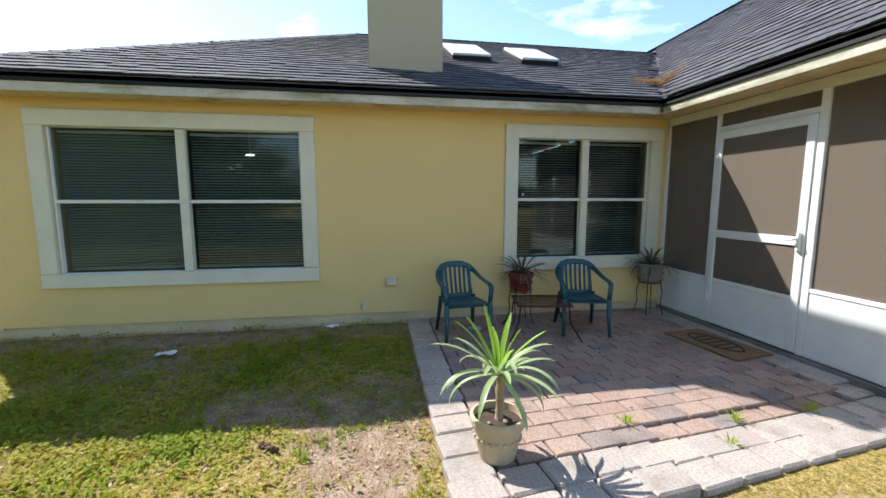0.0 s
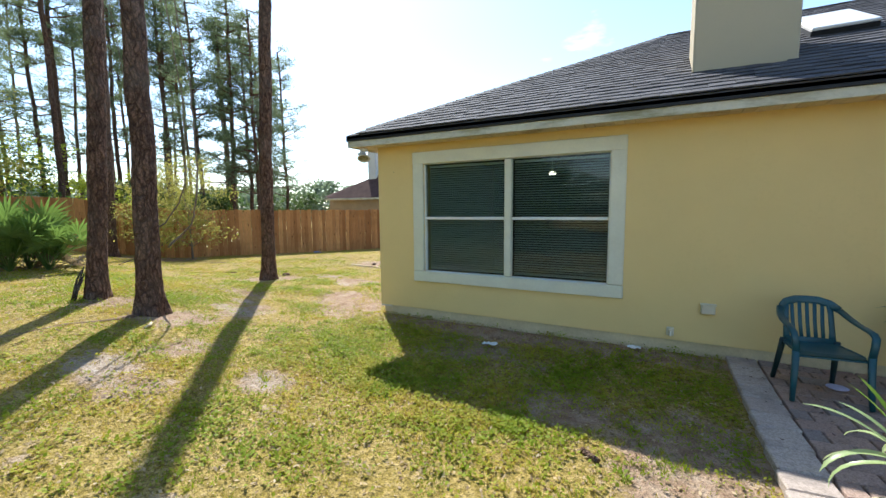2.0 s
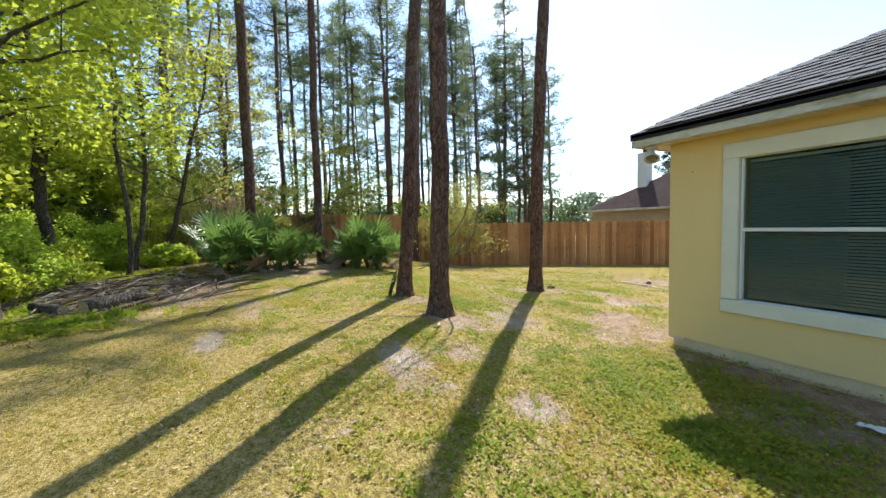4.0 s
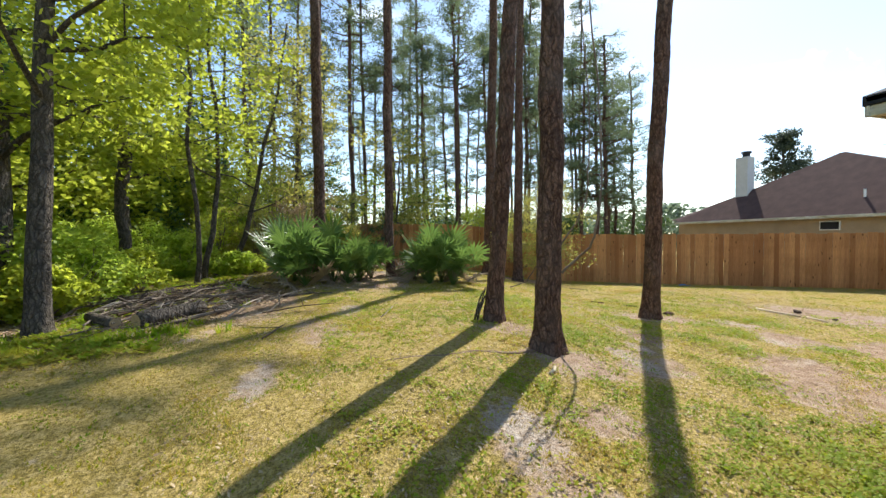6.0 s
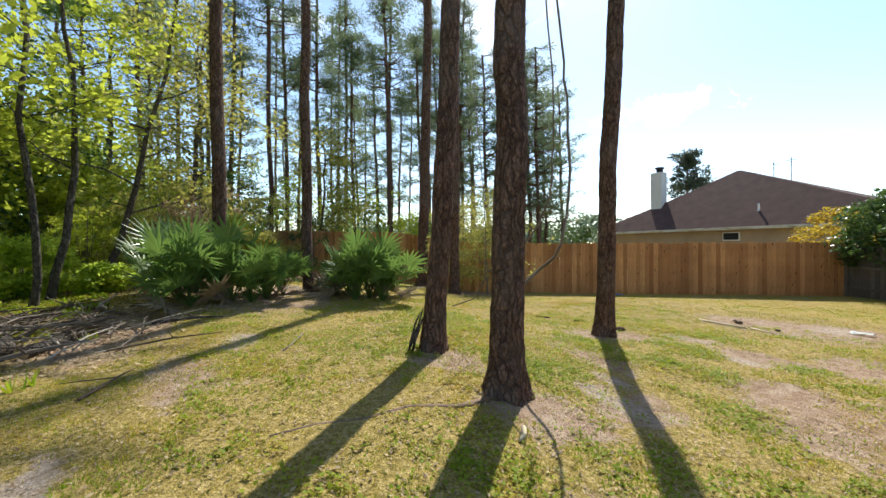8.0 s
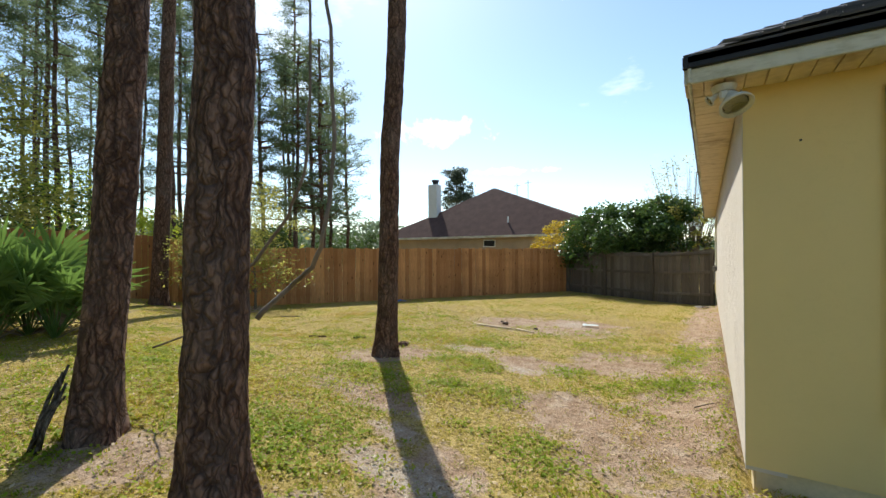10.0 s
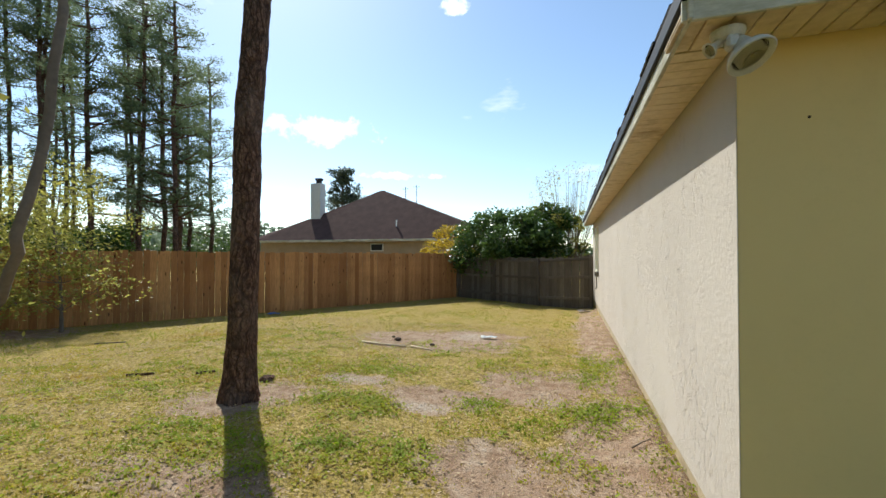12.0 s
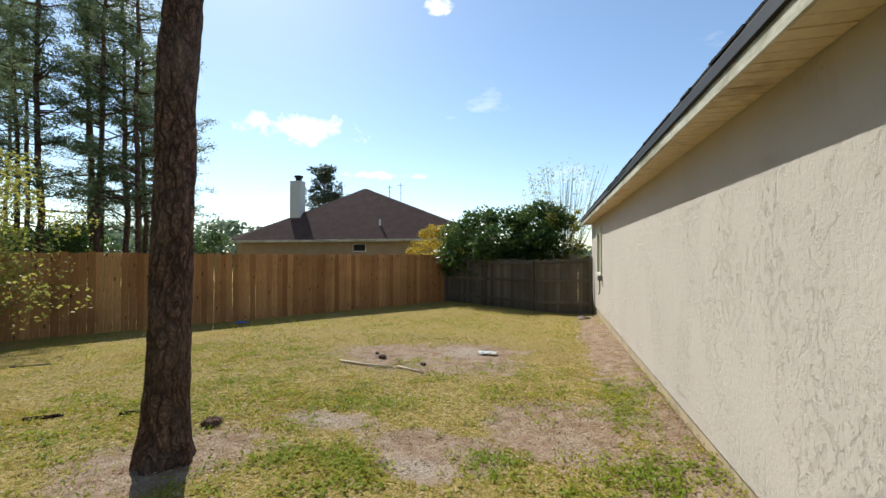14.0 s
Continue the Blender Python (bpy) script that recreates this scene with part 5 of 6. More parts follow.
part("shade", Geo().lathe([(0.02, -0.37), (0.055, -0.36), (0.07, -0.34), (0.03, -0.31)], 20), GLOW.mat, cl, "glowing glass shade")

# small alarm notice stuck on the patio window
nt = thing("alarm_sticker", "small dark square notice on the window glass", "sticker", (5.775, 0.04, 1.50))
part("sheet", Geo().box((0, 0, 0.03), (0.062, 0.002, 0.062)), BLACK_EDGE, nt)
part("print", Geo().box((0, -0.002, 0.036), (0.026, 0.002, 0.018)).box((0, -0.002, 0.015), (0.040, 0.002, 0.008)), VINYL, nt, "pale bars of print")

# ---- foliage helpers ----
def leaf_cloud(centres, radii, per, size, r, flat=0.75):
    """Small folded leaves scattered in clumps: an array of quads."""
    centres, radii = np.asarray(centres, float), np.asarray(radii, float)
    n = len(centres) * per
    c, rad = np.repeat(centres, per, 0), np.repeat(radii, per)[:, None]
    d = r.normal(size=(n, 3))
    d /= np.linalg.norm(d, axis=1, keepdims=True)
    p = c + d * rad * r.uniform(0.25, 1.0, (n, 1)) ** 0.5 * (1, 1, flat)
    ax = r.normal(size=(n, 3)) * (1, 1, 0.5)
    ax /= np.linalg.norm(ax, axis=1, keepdims=True)
    sd = np.cross(ax, r.normal(size=(n, 3)))
    sd /= np.linalg.norm(sd, axis=1, keepdims=True)
    s = size * r.uniform(0.6, 1.25, (n, 1))
    return np.stack([p, p + ax * s * 0.5 + sd * s * 0.28, p + ax * s, p + ax * s * 0.5 - sd * s * 0.28], 1).reshape(-1, 3)


def broadleaf(at, height, r0, spread, crown_from, label, mat, seed, lean=(0, 0), clumps=60, per=60, size=0.13, bark=None, name="broadleaf_tree", wander=0.09, limb_n=12, clump_r=0.75):
    """A forked trunk, limbs and leaf clumps along them."""
    rng, r = random.Random(seed), np.random.RandomState(seed)
    z = float(land(at[0], at[1]))
    tr = thing(name, label, "tree", (at[0], at[1], z - 0.03))
    path = trunk_path(at, lean, height, wander, rng, 0.6)
    g = bark_trunk(path, r0, r0 * 0.25, 10, 0.45, rng)
    part("trunk", g, bark or GREY_BARK, tr, smooth=True)
    limbs, ends = Geo(), []
    for k in range(limb_n):
        zz = crown_from * 0.85 + (height - crown_from * 0.85) * (k + rng.random()) / limb_n
        i = min(len(path) - 2, int(zz / height * (len(path) - 1)))
        p = path[i].copy()
        a = rng.uniform(0, 2 * math.pi)
        reach = spread * rng.uniform(0.55, 1.0) * (1.0 - 0.45 * (zz / height) ** 3)
        pts = [p]
        for s in range(1, 5):
            t = s / 4
            pts.append(p + Vector((math.cos(a) * reach * t, math.sin(a) * reach * t, reach * (0.55 * t - 0.25 * t * t))) + Vector((rng.uniform(-0.14, 0.14), rng.uniform(-0.14, 0.14), rng.uniform(-0.1, 0.1))))
        rr = r0 * 0.4 * (1 - 0.6 * zz / height)
        limbs.tube(pts, [rr, rr * 0.75, rr * 0.5, rr * 0.3, 0.005], 5, caps=False)
        ends += [(pts[2], 0.7), (pts[3], 0.9), (pts[4], 1.0)]
        for _ in range(2):
            q = pts[rng.choice((2, 3))]
            e = q + Vector((rng.uniform(-0.7, 0.7), rng.uniform(-0.7, 0.7), rng.uniform(-0.3, 0.5))) * spread * 0.4
            limbs.tube([q, q.lerp(e, 0.5) + Vector((0, 0, 0.05)), e], [rr * 0.35, rr * 0.2, 0.004], 4, caps=False)
            ends.append((e, 0.9))
    tagged(part("limb", limbs, bark or GREY_BARK, tr), kind="stuff")
    cs, rs = [], []
    for _ in range(clumps):
        q, s = rng.choice(ends)
        cs.append((q.x + rng.gauss(0, 0.35) * spread * 0.4, q.y + rng.gauss(0, 0.35) * spread * 0.4, q.z + rng.gauss(0, 0.25) * spread * 0.35))
        rs.append(clump_r * s * rng.uniform(0.5, 1.2))
    tagged(part("crown", array_mesh("crown", leaf_cloud(cs, rs, per, size, r), 4, mat), None, tr), kind="stuff")
    return tr


def shrub(at, h, w, label, mat, seed, clumps=26, per=70, size=0.07, name="shrub", bare_stems=8):
    rng, r = random.Random(seed), np.random.RandomState(seed)
    z = float(land(at[0], at[1]))
    sh = thing(name, label, "shrub", (at[0], at[1], z - 0.02))
    stems, cs, rs = Geo(), [], []
    for k in range(bare_stems):
        a, e = rng.uniform(0, 6.28), rng.uniform(0.2, 1.0)
        tip = Vector((math.cos(a) * w * e, math.sin(a) * w * e, h * rng.uniform(0.6, 1.0)))
        stems.tube([(0.03 * math.cos(a), 0.03 * math.sin(a), 0), tip * 0.5 + Vector((rng.uniform(-0.1, 0.1), rng.uniform(-0.1, 0.1), 0.05)), tip], [0.016, 0.010, 0.003], 5, caps=False)
    tagged(part("stem", stems, TWIG, sh), kind="stuff")
    for _ in range(clumps):
        a, e, t = rng.uniform(0, 6.28), math.sqrt(rng.random()), rng.random()
        rr = w * e * math.sqrt(max(0.08, 1 - (2 * t - 1) ** 2 * 0.9))
        cs.append((math.cos(a) * rr, math.sin(a) * rr, h * (0.12 + 0.83 * t)))
        rs.append(0.26 * w * rng.uniform(0.5, 1.3))
    tagged(part("foliage", array_mesh("foliage", leaf_cloud(cs, rs, per, size, r), 4, mat), None, sh), kind="stuff")
    return sh


# ---- the woods to the west ----
broadleaf((-4.40, -7.85), 9.0, 0.13, 2.6, 3.2, "leafy young oak with a grey-brown trunk at the lawn edge", LEAF_OAK, 31, (0.016, 0.052), 105, 105, 0.11, wander=0.015)
broadleaf((-6.4, -9.4), 9.5, 0.20, 3.0, 3.0, "thick grey oak trunk deeper in the woods", LEAF_OAK, 32, (0.0, 0.01), 95, 100, 0.12, wander=0.03)
broadleaf((-9.2, -8.7), 9.0, 0.13, 2.6, 3.8, "shaded oak with a dark trunk in the woods", LEAF_OAK, 33, (0.01, 0.0), 55, 80, 0.13)
broadleaf((-8.0, -7.0), 8.0, 0.055, 2.4, 3.4, "slim crooked sapling with fresh green leaves", LEAF_OAK, 34, (0.03, 0.03), 64, 95, 0.12, wander=0.12)
broadleaf((-9.0, -7.1), 7.5, 0.07, 2.4, 3.4, "slim sapling beside the brush pile", LEAF_OAK, 35, (-0.02, 0.01), 44, 75, 0.13, wander=0.1)
broadleaf((-10.8, -6.9), 7.0, 0.08, 2.6, 2.2, "leaning olive-leaved tree in front of the fence", LEAF_OLIVE, 36, (0.10, 0.16), 40, 60, 0.12, wander=0.12)
broadleaf((-12.5, -5.2), 7.5, 0.09, 2.6, 2.4, "tangled olive-leaved tree by the fence", LEAF_OLIVE, 37, (0.03, 0.08), 40, 60, 0.12, wander=0.14)
broadleaf((-12.2, -9.6), 11.0, 0.16, 3.2, 2.0, "tall leafy tree in the thick of the woods", LEAF_OAK, 38, (0.0, 0.0), 56, 70, 0.16)
broadleaf((-9.6, -12.2), 11.5, 0.18, 3.4, 1.8, "tall leafy tree at the back of the woods", LEAF_OAK, 39, (0.0, 0.0), 112, 72, 0.16)
broadleaf((-15.8, -12.0), 12.5, 0.2, 3.6, 1.8, "tall dark-leaved tree at the back of the woods", LEAF_DARK, 40, (0.0, 0.0), 118, 72, 0.18)
broadleaf((-5.6, -12.4), 11.5, 0.18, 3.4, 1.8, "tall dark-leaved tree on the south side of the woods", LEAF_DARK, 41, (0.0, 0.0), 118, 72, 0.17)
broadleaf((-16.8, -5.0), 9.0, 0.12, 2.8, 2.2, "thin yellow-green tree behind the fence", LEAF_OLIVE, 42, (0.0, 0.02), 55, 60, 0.14)
broadleaf((-17.6, -0.8), 6.5, 0.08, 2.2, 2.2, "thin yellow-green sapling behind the fence", LEAF_OLIVE, 43, (0.0, 0.02), 74, 75, 0.13)
broadleaf((-13.6, -13.5), 11.0, 0.2, 3.4, 1.6, "dense dark tree deep in the woods", LEAF_DARK, 44, (0.0, 0.0), 112, 72, 0.18)
broadleaf((-19.5, -8.5), 11.0, 0.16, 3.2, 2.0, "leafy tree beyond the fence end", LEAF_OAK, 45, (0.0, 0.0), 66, 60, 0.17)
broadleaf((-2.6, -11.2), 9.5, 0.16, 3.0, 2.2, "leafy oak on the south edge of the lawn", LEAF_OAK, 46, (0.0, 0.0), 96, 72, 0.14)
broadleaf((-11.25, 3.75), 3.6, 0.035, 1.7, 0.8, "spindly shrub tree with pale new leaves by the fence", LEAF_OLIVE, 47, (0.03, 0.03), 100, 75, 0.075, TWIG, "spindly_tree", 0.10, 24, 0.5)
broadleaf((-11.75, 2.9), 3.0, 0.03, 1.5, 0.6, "spindly bush with sparse new leaves by the fence", LEAF_OLIVE, 48, (-0.02, 0.03), 70, 65, 0.07, TWIG, "spindly_tree", 0.10, 20, 0.45)

for k, (x, y, h, w, mt, lb) in enumerate((
    (-5.4, -8.3, 0.75, 0.6, LEAF_OAK, "low dark undergrowth at the foot of an oak"),
    (-6.6, -8.6, 0.9, 0.7, LEAF_LIME, "bright green undergrowth beside the brush pile"),
    (-7.6, -9.0, 1.3, 0.9, LEAF_LIME, "bright green undergrowth between trunks"),
    (-8.6, -9.8, 1.6, 1.0, LEAF_LIME, "dark undergrowth between trunks"),
    (-10.4, -9.2, 1.7, 1.1, LEAF_LIME, "leafy undergrowth in the woods"),
    (-10.6, -7.9, 1.2, 0.9, LEAF_LIME, "leafy undergrowth behind the saplings"),
    (-9.6, -6.4, 0.6, 0.6, LEAF_LIME, "low green plants at the wood's edge"),
    (-11.6, -6.3, 1.3, 0.9, LEAF_OLIVE, "yellow-green brush against the fence"),
    (-13.4, -7.6, 1.9, 1.2, LEAF_LIME, "tall leafy brush in the woods"),
    (-5.0, -9.6, 1.5, 1.0, LEAF_DARK, "dark brush on the south side of the woods"),
    (-7.2, -10.8, 2.0, 1.3, LEAF_DARK, "tall dark brush deep in the woods"),
    (-11.8, -11.2, 2.4, 1.5, LEAF_DARK, "tall dark brush deep in the woods"),
    (-14.6, -9.8, 2.4, 1.5, LEAF_DARK, "tall dark brush deep in the woods"),
    (-13.2, -3.6, 1.7, 0.9, LEAF_OLIVE, "olive vine-covered brush by the fence"),
    (-3.6, -9.2, 1.2, 0.9, LEAF_OAK, "leafy brush on the south lawn edge"),
)):
    shrub((x, y), h, w, lb, mt, 60 + k, clumps=44, per=110, size=0.09)

for k, (x, y, h) in enumerate(((-17.5, -9.0, 3.6), (-15.5, -7.2, 2.6), (-12.6, -13.0, 3.4), (-9.4, -14.0, 3.6), (-5.4, -14.0, 3.6), (-17.5, -13.0, 4.2), (-21.0, -6.5, 4.2), (-23.0, -11.0, 5.0), (-1.5, -13.0, 3.4), (-15.2, -4.6, 2.4))):
    shrub((x, y), h, h * 0.62, "tall thicket closing the back of the woods", LEAF_LIME if k % 3 else LEAF_OAK, 160 + k, clumps=60, per=110, size=0.15, name="thicket")

for k in range(26):
    rr = random.Random(500 + k)
    x, y = -6.4 - 6.2 * rr.random(), -7.9 - 2.6 * rr.random()
    h = 0.55 + 0.95 * rr.random()
    shrub((x, y), h, h * 0.75, "bright green seedlings and weeds between the trunks" if k % 2 else "leafy green undergrowth on the woodland floor", LEAF_LIME if k % 3 else LEAF_OAK, 520 + k, clumps=30, per=70, size=0.085, name="undergrowth", bare_stems=5)
for k, (x, y, h) in enumerate(((-10.8, -15.5, 6.5), (-14.2, -16.0, 7.0), (-7.4, -15.8, 6.5), (-18.5, -15.0, 7.5), (-16.6, -9.6, 5.0), (-21.5, -13.5, 7.5), (-3.4, -15.0, 6.0), (-13.0, -11.8, 5.0), (-24.5, -9.5, 7.0), (-19.6, -11.2, 6.0))):
    shrub((x, y), h, h * 0.5, "dense leafy thicket at the back of the woods", LEAF_OAK if k % 3 else LEAF_DARK, 560 + k, clumps=90, per=110, size=0.2, name="thicket")

for k, (x, y, h, mt) in enumerate(((-11.4, -5.2, 2.4, DEAD_LEAF), (-12.6, -6.4, 2.6, LEAF_OLIVE), (-13.4, -4.4, 3.3, LEAF_OLIVE), (-14.6, -5.8, 4.0, LEAF_OAK), (-11.9, -7.4, 2.2, LEAF_OAK), (-14.8, -3.0, 3.0, LEAF_OLIVE), (-16.4, -6.6, 4.4, LEAF_OAK), (-15.6, -1.6, 2.4, LEAF_BUSH))):
    shrub((x, y), h, h * 0.36, "vine-tangled brush in front of the fence", mt, 600 + k, clumps=46, per=60, size=0.08, name="brush", bare_stems=26)

# brown vine thicket on the pine by the palmettos
shrub((-9.5, -4.5), 2.6, 0.5, "dry brown vines climbing a pine trunk", DEAD_LEAF, 91, clumps=26, per=50, size=0.06, name="dry_vines")


# ---- palmettos ----
DEAD_FROND = leaf_mat("dead_palmetto_leaf", (0.12, 0.085, 0.05), (0.28, 0.21, 0.13), 0.2, 0.7)


def palmetto(seed, k0):
    """Stiff fans on long stalks, the oldest ones dry and fallen to the ground."""
    rng = random.Random(seed)
    pm = thing("palmetto", "saw palmetto with stiff green fan leaves", "palmetto", (0, 0, 0), group="palmettos")
    for k in range(19):
        dead = k >= 17
        a = k * 2.4 + rng.uniform(-0.4, 0.4)
        e = rng.uniform(0.05, 0.3) if dead else 0.62 + 0.85 * rng.random()
        ln = rng.uniform(0.35, 0.85) * k0
        out = Vector((math.cos(a), math.sin(a), 0))
        d = out * math.cos(e) + Vector((0, 0, math.sin(e)))
        tip = d * ln + Vector((rng.uniform(-0.06, 0.06), rng.uniform(-0.06, 0.06), 0.05))
        mat = DEAD_FROND if dead else LEAF_PALM
        fr = part("frond", Geo().tube([(0, 0, 0), tuple(tip * 0.5 + Vector((0, 0, 0.04))), tuple(tip)], [0.011, 0.008, 0.006], 5), mat, pm)
        roll = rng.uniform(-0.9, 0.9)
        lift = rng.uniform(-0.5, 0.35)
        d = (d * math.cos(lift) + Vector((0, 0, 1)) * math.sin(lift)).normalized()
        side = d.cross(Vector((0, 0, 1))).normalized()
        up = side.cross(d)
        side, up = side * math.cos(roll) + up * math.sin(roll), up * math.cos(roll) - side * math.sin(roll)
        g = Geo()
        n = 15
        size = rng.uniform(0.36, 0.54) * k0
        for j in range(n):
            b = radians(-105 + 210 * j / (n - 1)) + rng.uniform(-0.05, 0.05)
            w = d * math.cos(b) + side * math.sin(b) + up * 0.22 * abs(math.sin(b))
            lf = size * rng.uniform(0.85, 1.1) * (1 - 0.13 * abs(b))
            across = (side * math.cos(b) - d * math.sin(b)) * 0.027 * k0
            mid = tip + w * lf * 0.45
            end = tip + w * lf - Vector((0, 0, rng.uniform(0.0, 0.10 if not dead else 0.16)))
            g.add([tip, mid - across, mid + up * 0.009, mid + across, end], [(0, 1, 2), (0, 2, 3), (1, 4, 2), (2, 4, 3)])
        tagged(part("fan", g, mat, fr), kind="stuff")
    return pm


pms = [palmetto(s, k) for s, k in ((1, 1.05), (2, 1.2), (3, 0.9))]
palm_spots = [(-6.85, -4.75), (-7.2, -4.2), (-7.35, -3.65), (-7.9, -4.4), (-7.5, -5.0), (-7.9, -3.3), (-7.0, -2.1), (-7.25, -1.75), (-7.8, -2.0), (-7.75, -1.35), (-8.4, -1.7), (-8.6, -3.5), (-6.85, -1.6), (-8.5, -5.2), (-7.05, -3.9)]
for k, (x, y) in enumerate(palm_spots):
    z = float(land(x, y)) - 0.02
    m = pose(x, y, z, 0, 0, 47 * k)
    if k < 3:
        pms[k].matrix_basis = m
    else:
        copy_thing(pms[k % 3], m)

# ---- far pines beyond the fence ----
def far_pine(seed, h, spread, clumps, size, frm):
    return pine((0, 300), (random.Random(seed).uniform(-0.02, 0.02), random.Random(seed + 1).uniform(-0.02, 0.02)), 0.13, h, "tall thin pine with wispy needles beyond the fence", h * frm, seed, 0.0, 8, 0.2, clumps, spread, size, 0.05)


kinds = [far_pine(201, 17, 1.7, 52, 0.7, 0.34), far_pine(202, 20, 1.9, 52, 0.75, 0.45), far_pine(203, 15, 2.0, 50, 0.7, 0.30), far_pine(204, 22, 1.6, 46, 0.7, 0.52), far_pine(205, 14, 2.4, 58, 0.7, 0.22)]
rng = random.Random(77)
stand = [(-27.5, 13.2), (-25.5, 11.0), (-24.0, 14.0), (-26.5, 8.5), (-23.0, 9.5), (-28.5, 10.5), (-22.0, 6.5), (-25.0, 5.0), (-28.0, 6.0), (-20.5, 3.5), (-23.5, 2.0), (-27.0, 2.5), (-21.0, 0.0),
         (-24.5, -1.5), (-29.0, -0.5), (-19.5, -3.0), (-22.5, -5.0), (-26.5, -5.5), (-31.5, 8.0), (-32.0, 3.0), (-34.0, 13.0), (-31.0, 15.5), (-37.0, 9.0), (-36.0, 3.5), (-33.0, -3.5), (-29.0, -9.0),
         (-24.5, -10.0), (-38.0, -1.0), (-42.0, 6.0), (-41.0, 13.5), (-44.0, 1.0), (-36.0, -8.5), (-40.0, -6.0), (-30.0, 12.0), (-35.5, 16.5), (-26.0, 15.8), (-29.5, 18.0), (-46.0, 10.0), (-33.5, 6.0), (-25.8, -7.6), (-21.5, -8.0), (-27.8, -12.5), (-20.6, 13.2), (-19.9, 11.4), (-22.3, 15.5), (-21.6, 10.6), (-22.8, 17.5), (-24.6, 17.8)]
kinds[4].matrix_basis = pose(-18.9, 12.6, -0.2)
for k, (x, y) in enumerate(stand):
    x, y = x + rng.uniform(-0.6, 0.6), y + rng.uniform(-0.6, 0.6)
    m = pose(x, y, -0.15, 0, 0, rng.uniform(0, 360))
    if k < 4:
        kinds[k].matrix_basis = m
    else:
        copy_thing(kinds[4 if k >= 42 else k % 4], m)
for k, (x, y, h) in enumerate(((-19.0, 4.8, 3.4), (-20.5, 7.5, 3.0), (-22.0, 1.5, 4.0), (-18.5, -3.5, 3.6), (-24.0, 12.2, 3.2), (-26.5, 16.5, 3.0), (-27.0, -3.0, 5.0), (-29.0, 4.0, 5.0), (-31.0, 9.5, 5.0), (-27.0, -8.5, 5.5), (-33.0, 14.0, 4.6), (-30.5, 0.0, 5.0), (-23.5, 6.0, 3.4), (-20.4, -4.6, 5.2), (-21.2, -1.6, 5.0), (-20.2, 1.4, 4.2), (-23.0, 3.6, 5.0), (-24.2, -4.4, 6.0))):
    shrub((x, y), h, h * 0.55, "tall dark brush beyond the fence", LEAF_DARK if k % 2 else LEAF_OAK, 120 + k, clumps=34, per=60, size=0.16)


for k, (x, y, h) in enumerate(((-25.8, 14.4, 3.6), (-23.6, 11.8, 3.4), (-28.5, 16.8, 4.0), (-22.5, 18.5, 3.2), (-21.5, 8.6, 3.2), (-30.5, 13.0, 4.2), (-26.5, 20.0, 3.8), (-24.5, 8.0, 3.6), (-27.5, 11.0, 4.0))):
    broadleaf((x, y), h, 0.09, 2.0, 1.0, "dark understorey tree beyond the fence", LEAF_BUSH, 400 + k, (0.0, 0.0), 46, 70, 0.17)


# ---- distant tree line ----
# pale greyed green: the haze of distance is in the leaf colour
FAR_LEAF = leaf_mat("haze_toned_leaves", (0.10, 0.14, 0.09), (0.20, 0.25, 0.15), 0.4)


def far_woods():
    r = np.random.RandomState(5)
    cs, rs = [], []
    for k in range(1700):
        a = r.uniform(0, 2 * math.pi)
        d = r.uniform(62, 85)
        h = 3.6 + 1.6 * math.sin(3 * a + 0.5) + 0.9 * math.sin(11 * a + 1)
        cs.append((math.cos(a) * d, math.sin(a) * d, r.uniform(0, 1) * h))
        rs.append(r.uniform(1.4, 2.8))
    me = array_mesh("far_woods", leaf_cloud(cs, rs, 55, 1.0, r), 4, FAR_LEAF)
    tagged(new("far_woods", me), "distant green tree line with haze put into its colour", "woods", kind="stuff")


far_woods()

# ---- hanging vines on the near pine ----
def vine(path, r0, label):
    vn = thing("hanging_vine", label, "vine", path[0])
    o = Vector(path[0])
    pts = [Vector(p) - o for p in path]
    fine = []
    for a, b in zip(pts, pts[1:]):
        fine += [a.lerp(b, t) + Vector((random.uniform(-0.01, 0.01), random.uniform(-0.01, 0.01), 0)) for t in (0, 0.25, 0.5, 0.75)]
    fine.append(pts[-1])
    part("stem", Geo().tube(fine, [r0 * (1 - 0.5 * i / len(fine)) for i in range(len(fine))], 6), TWIG, vn, smooth=True)
    cs = [tuple(p + Vector((random.uniform(-0.1, 0.1), random.uniform(-0.1, 0.1), random.uniform(-0.1, 0.1)))) for p in fine[::2]]
    part("foliage", array_mesh("foliage", leaf_cloud(cs, [0.10] * len(cs), 2, 0.03, np.random.RandomState(9)), 4, LEAF_OLIVE), None, vn)


vine([(-2.58, -1.62, 1.05), (-2.48, -1.46, 1.24), (-2.22, -1.47, 1.38), (-2.1, -1.5, 1.55), (-2.07, -1.44, 2.0), (-2.12, -1.4, 2.7), (-2.25, -1.35, 3.4), (-2.22, -1.5, 4.4), (-2.1, -1.9, 6.5)], 0.017, "long bare vine hanging in a loop beside a pine")
vine([(-3.75, -1.75, 0.75), (-3.45, -1.62, 0.86), (-3.3, -1.55, 1.1), (-3.35, -1.5, 1.7), (-3.4, -1.6, 3.2), (-3.3, -1.9, 6.0)], 0.008, "thin vine hanging between two pines")
vine([(-2.85, -1.80, 1.22), (-2.62, -1.62, 1.40), (-2.38, -1.54, 1.70), (-2.24, -1.52, 1.95), (-2.20, -1.50, 2.4), (-2.26, -1.46, 3.2), (-2.28, -1.6, 4.6), (-2.16, -1.95, 6.5)], 0.012, "second bare vine hanging beside the looped one")

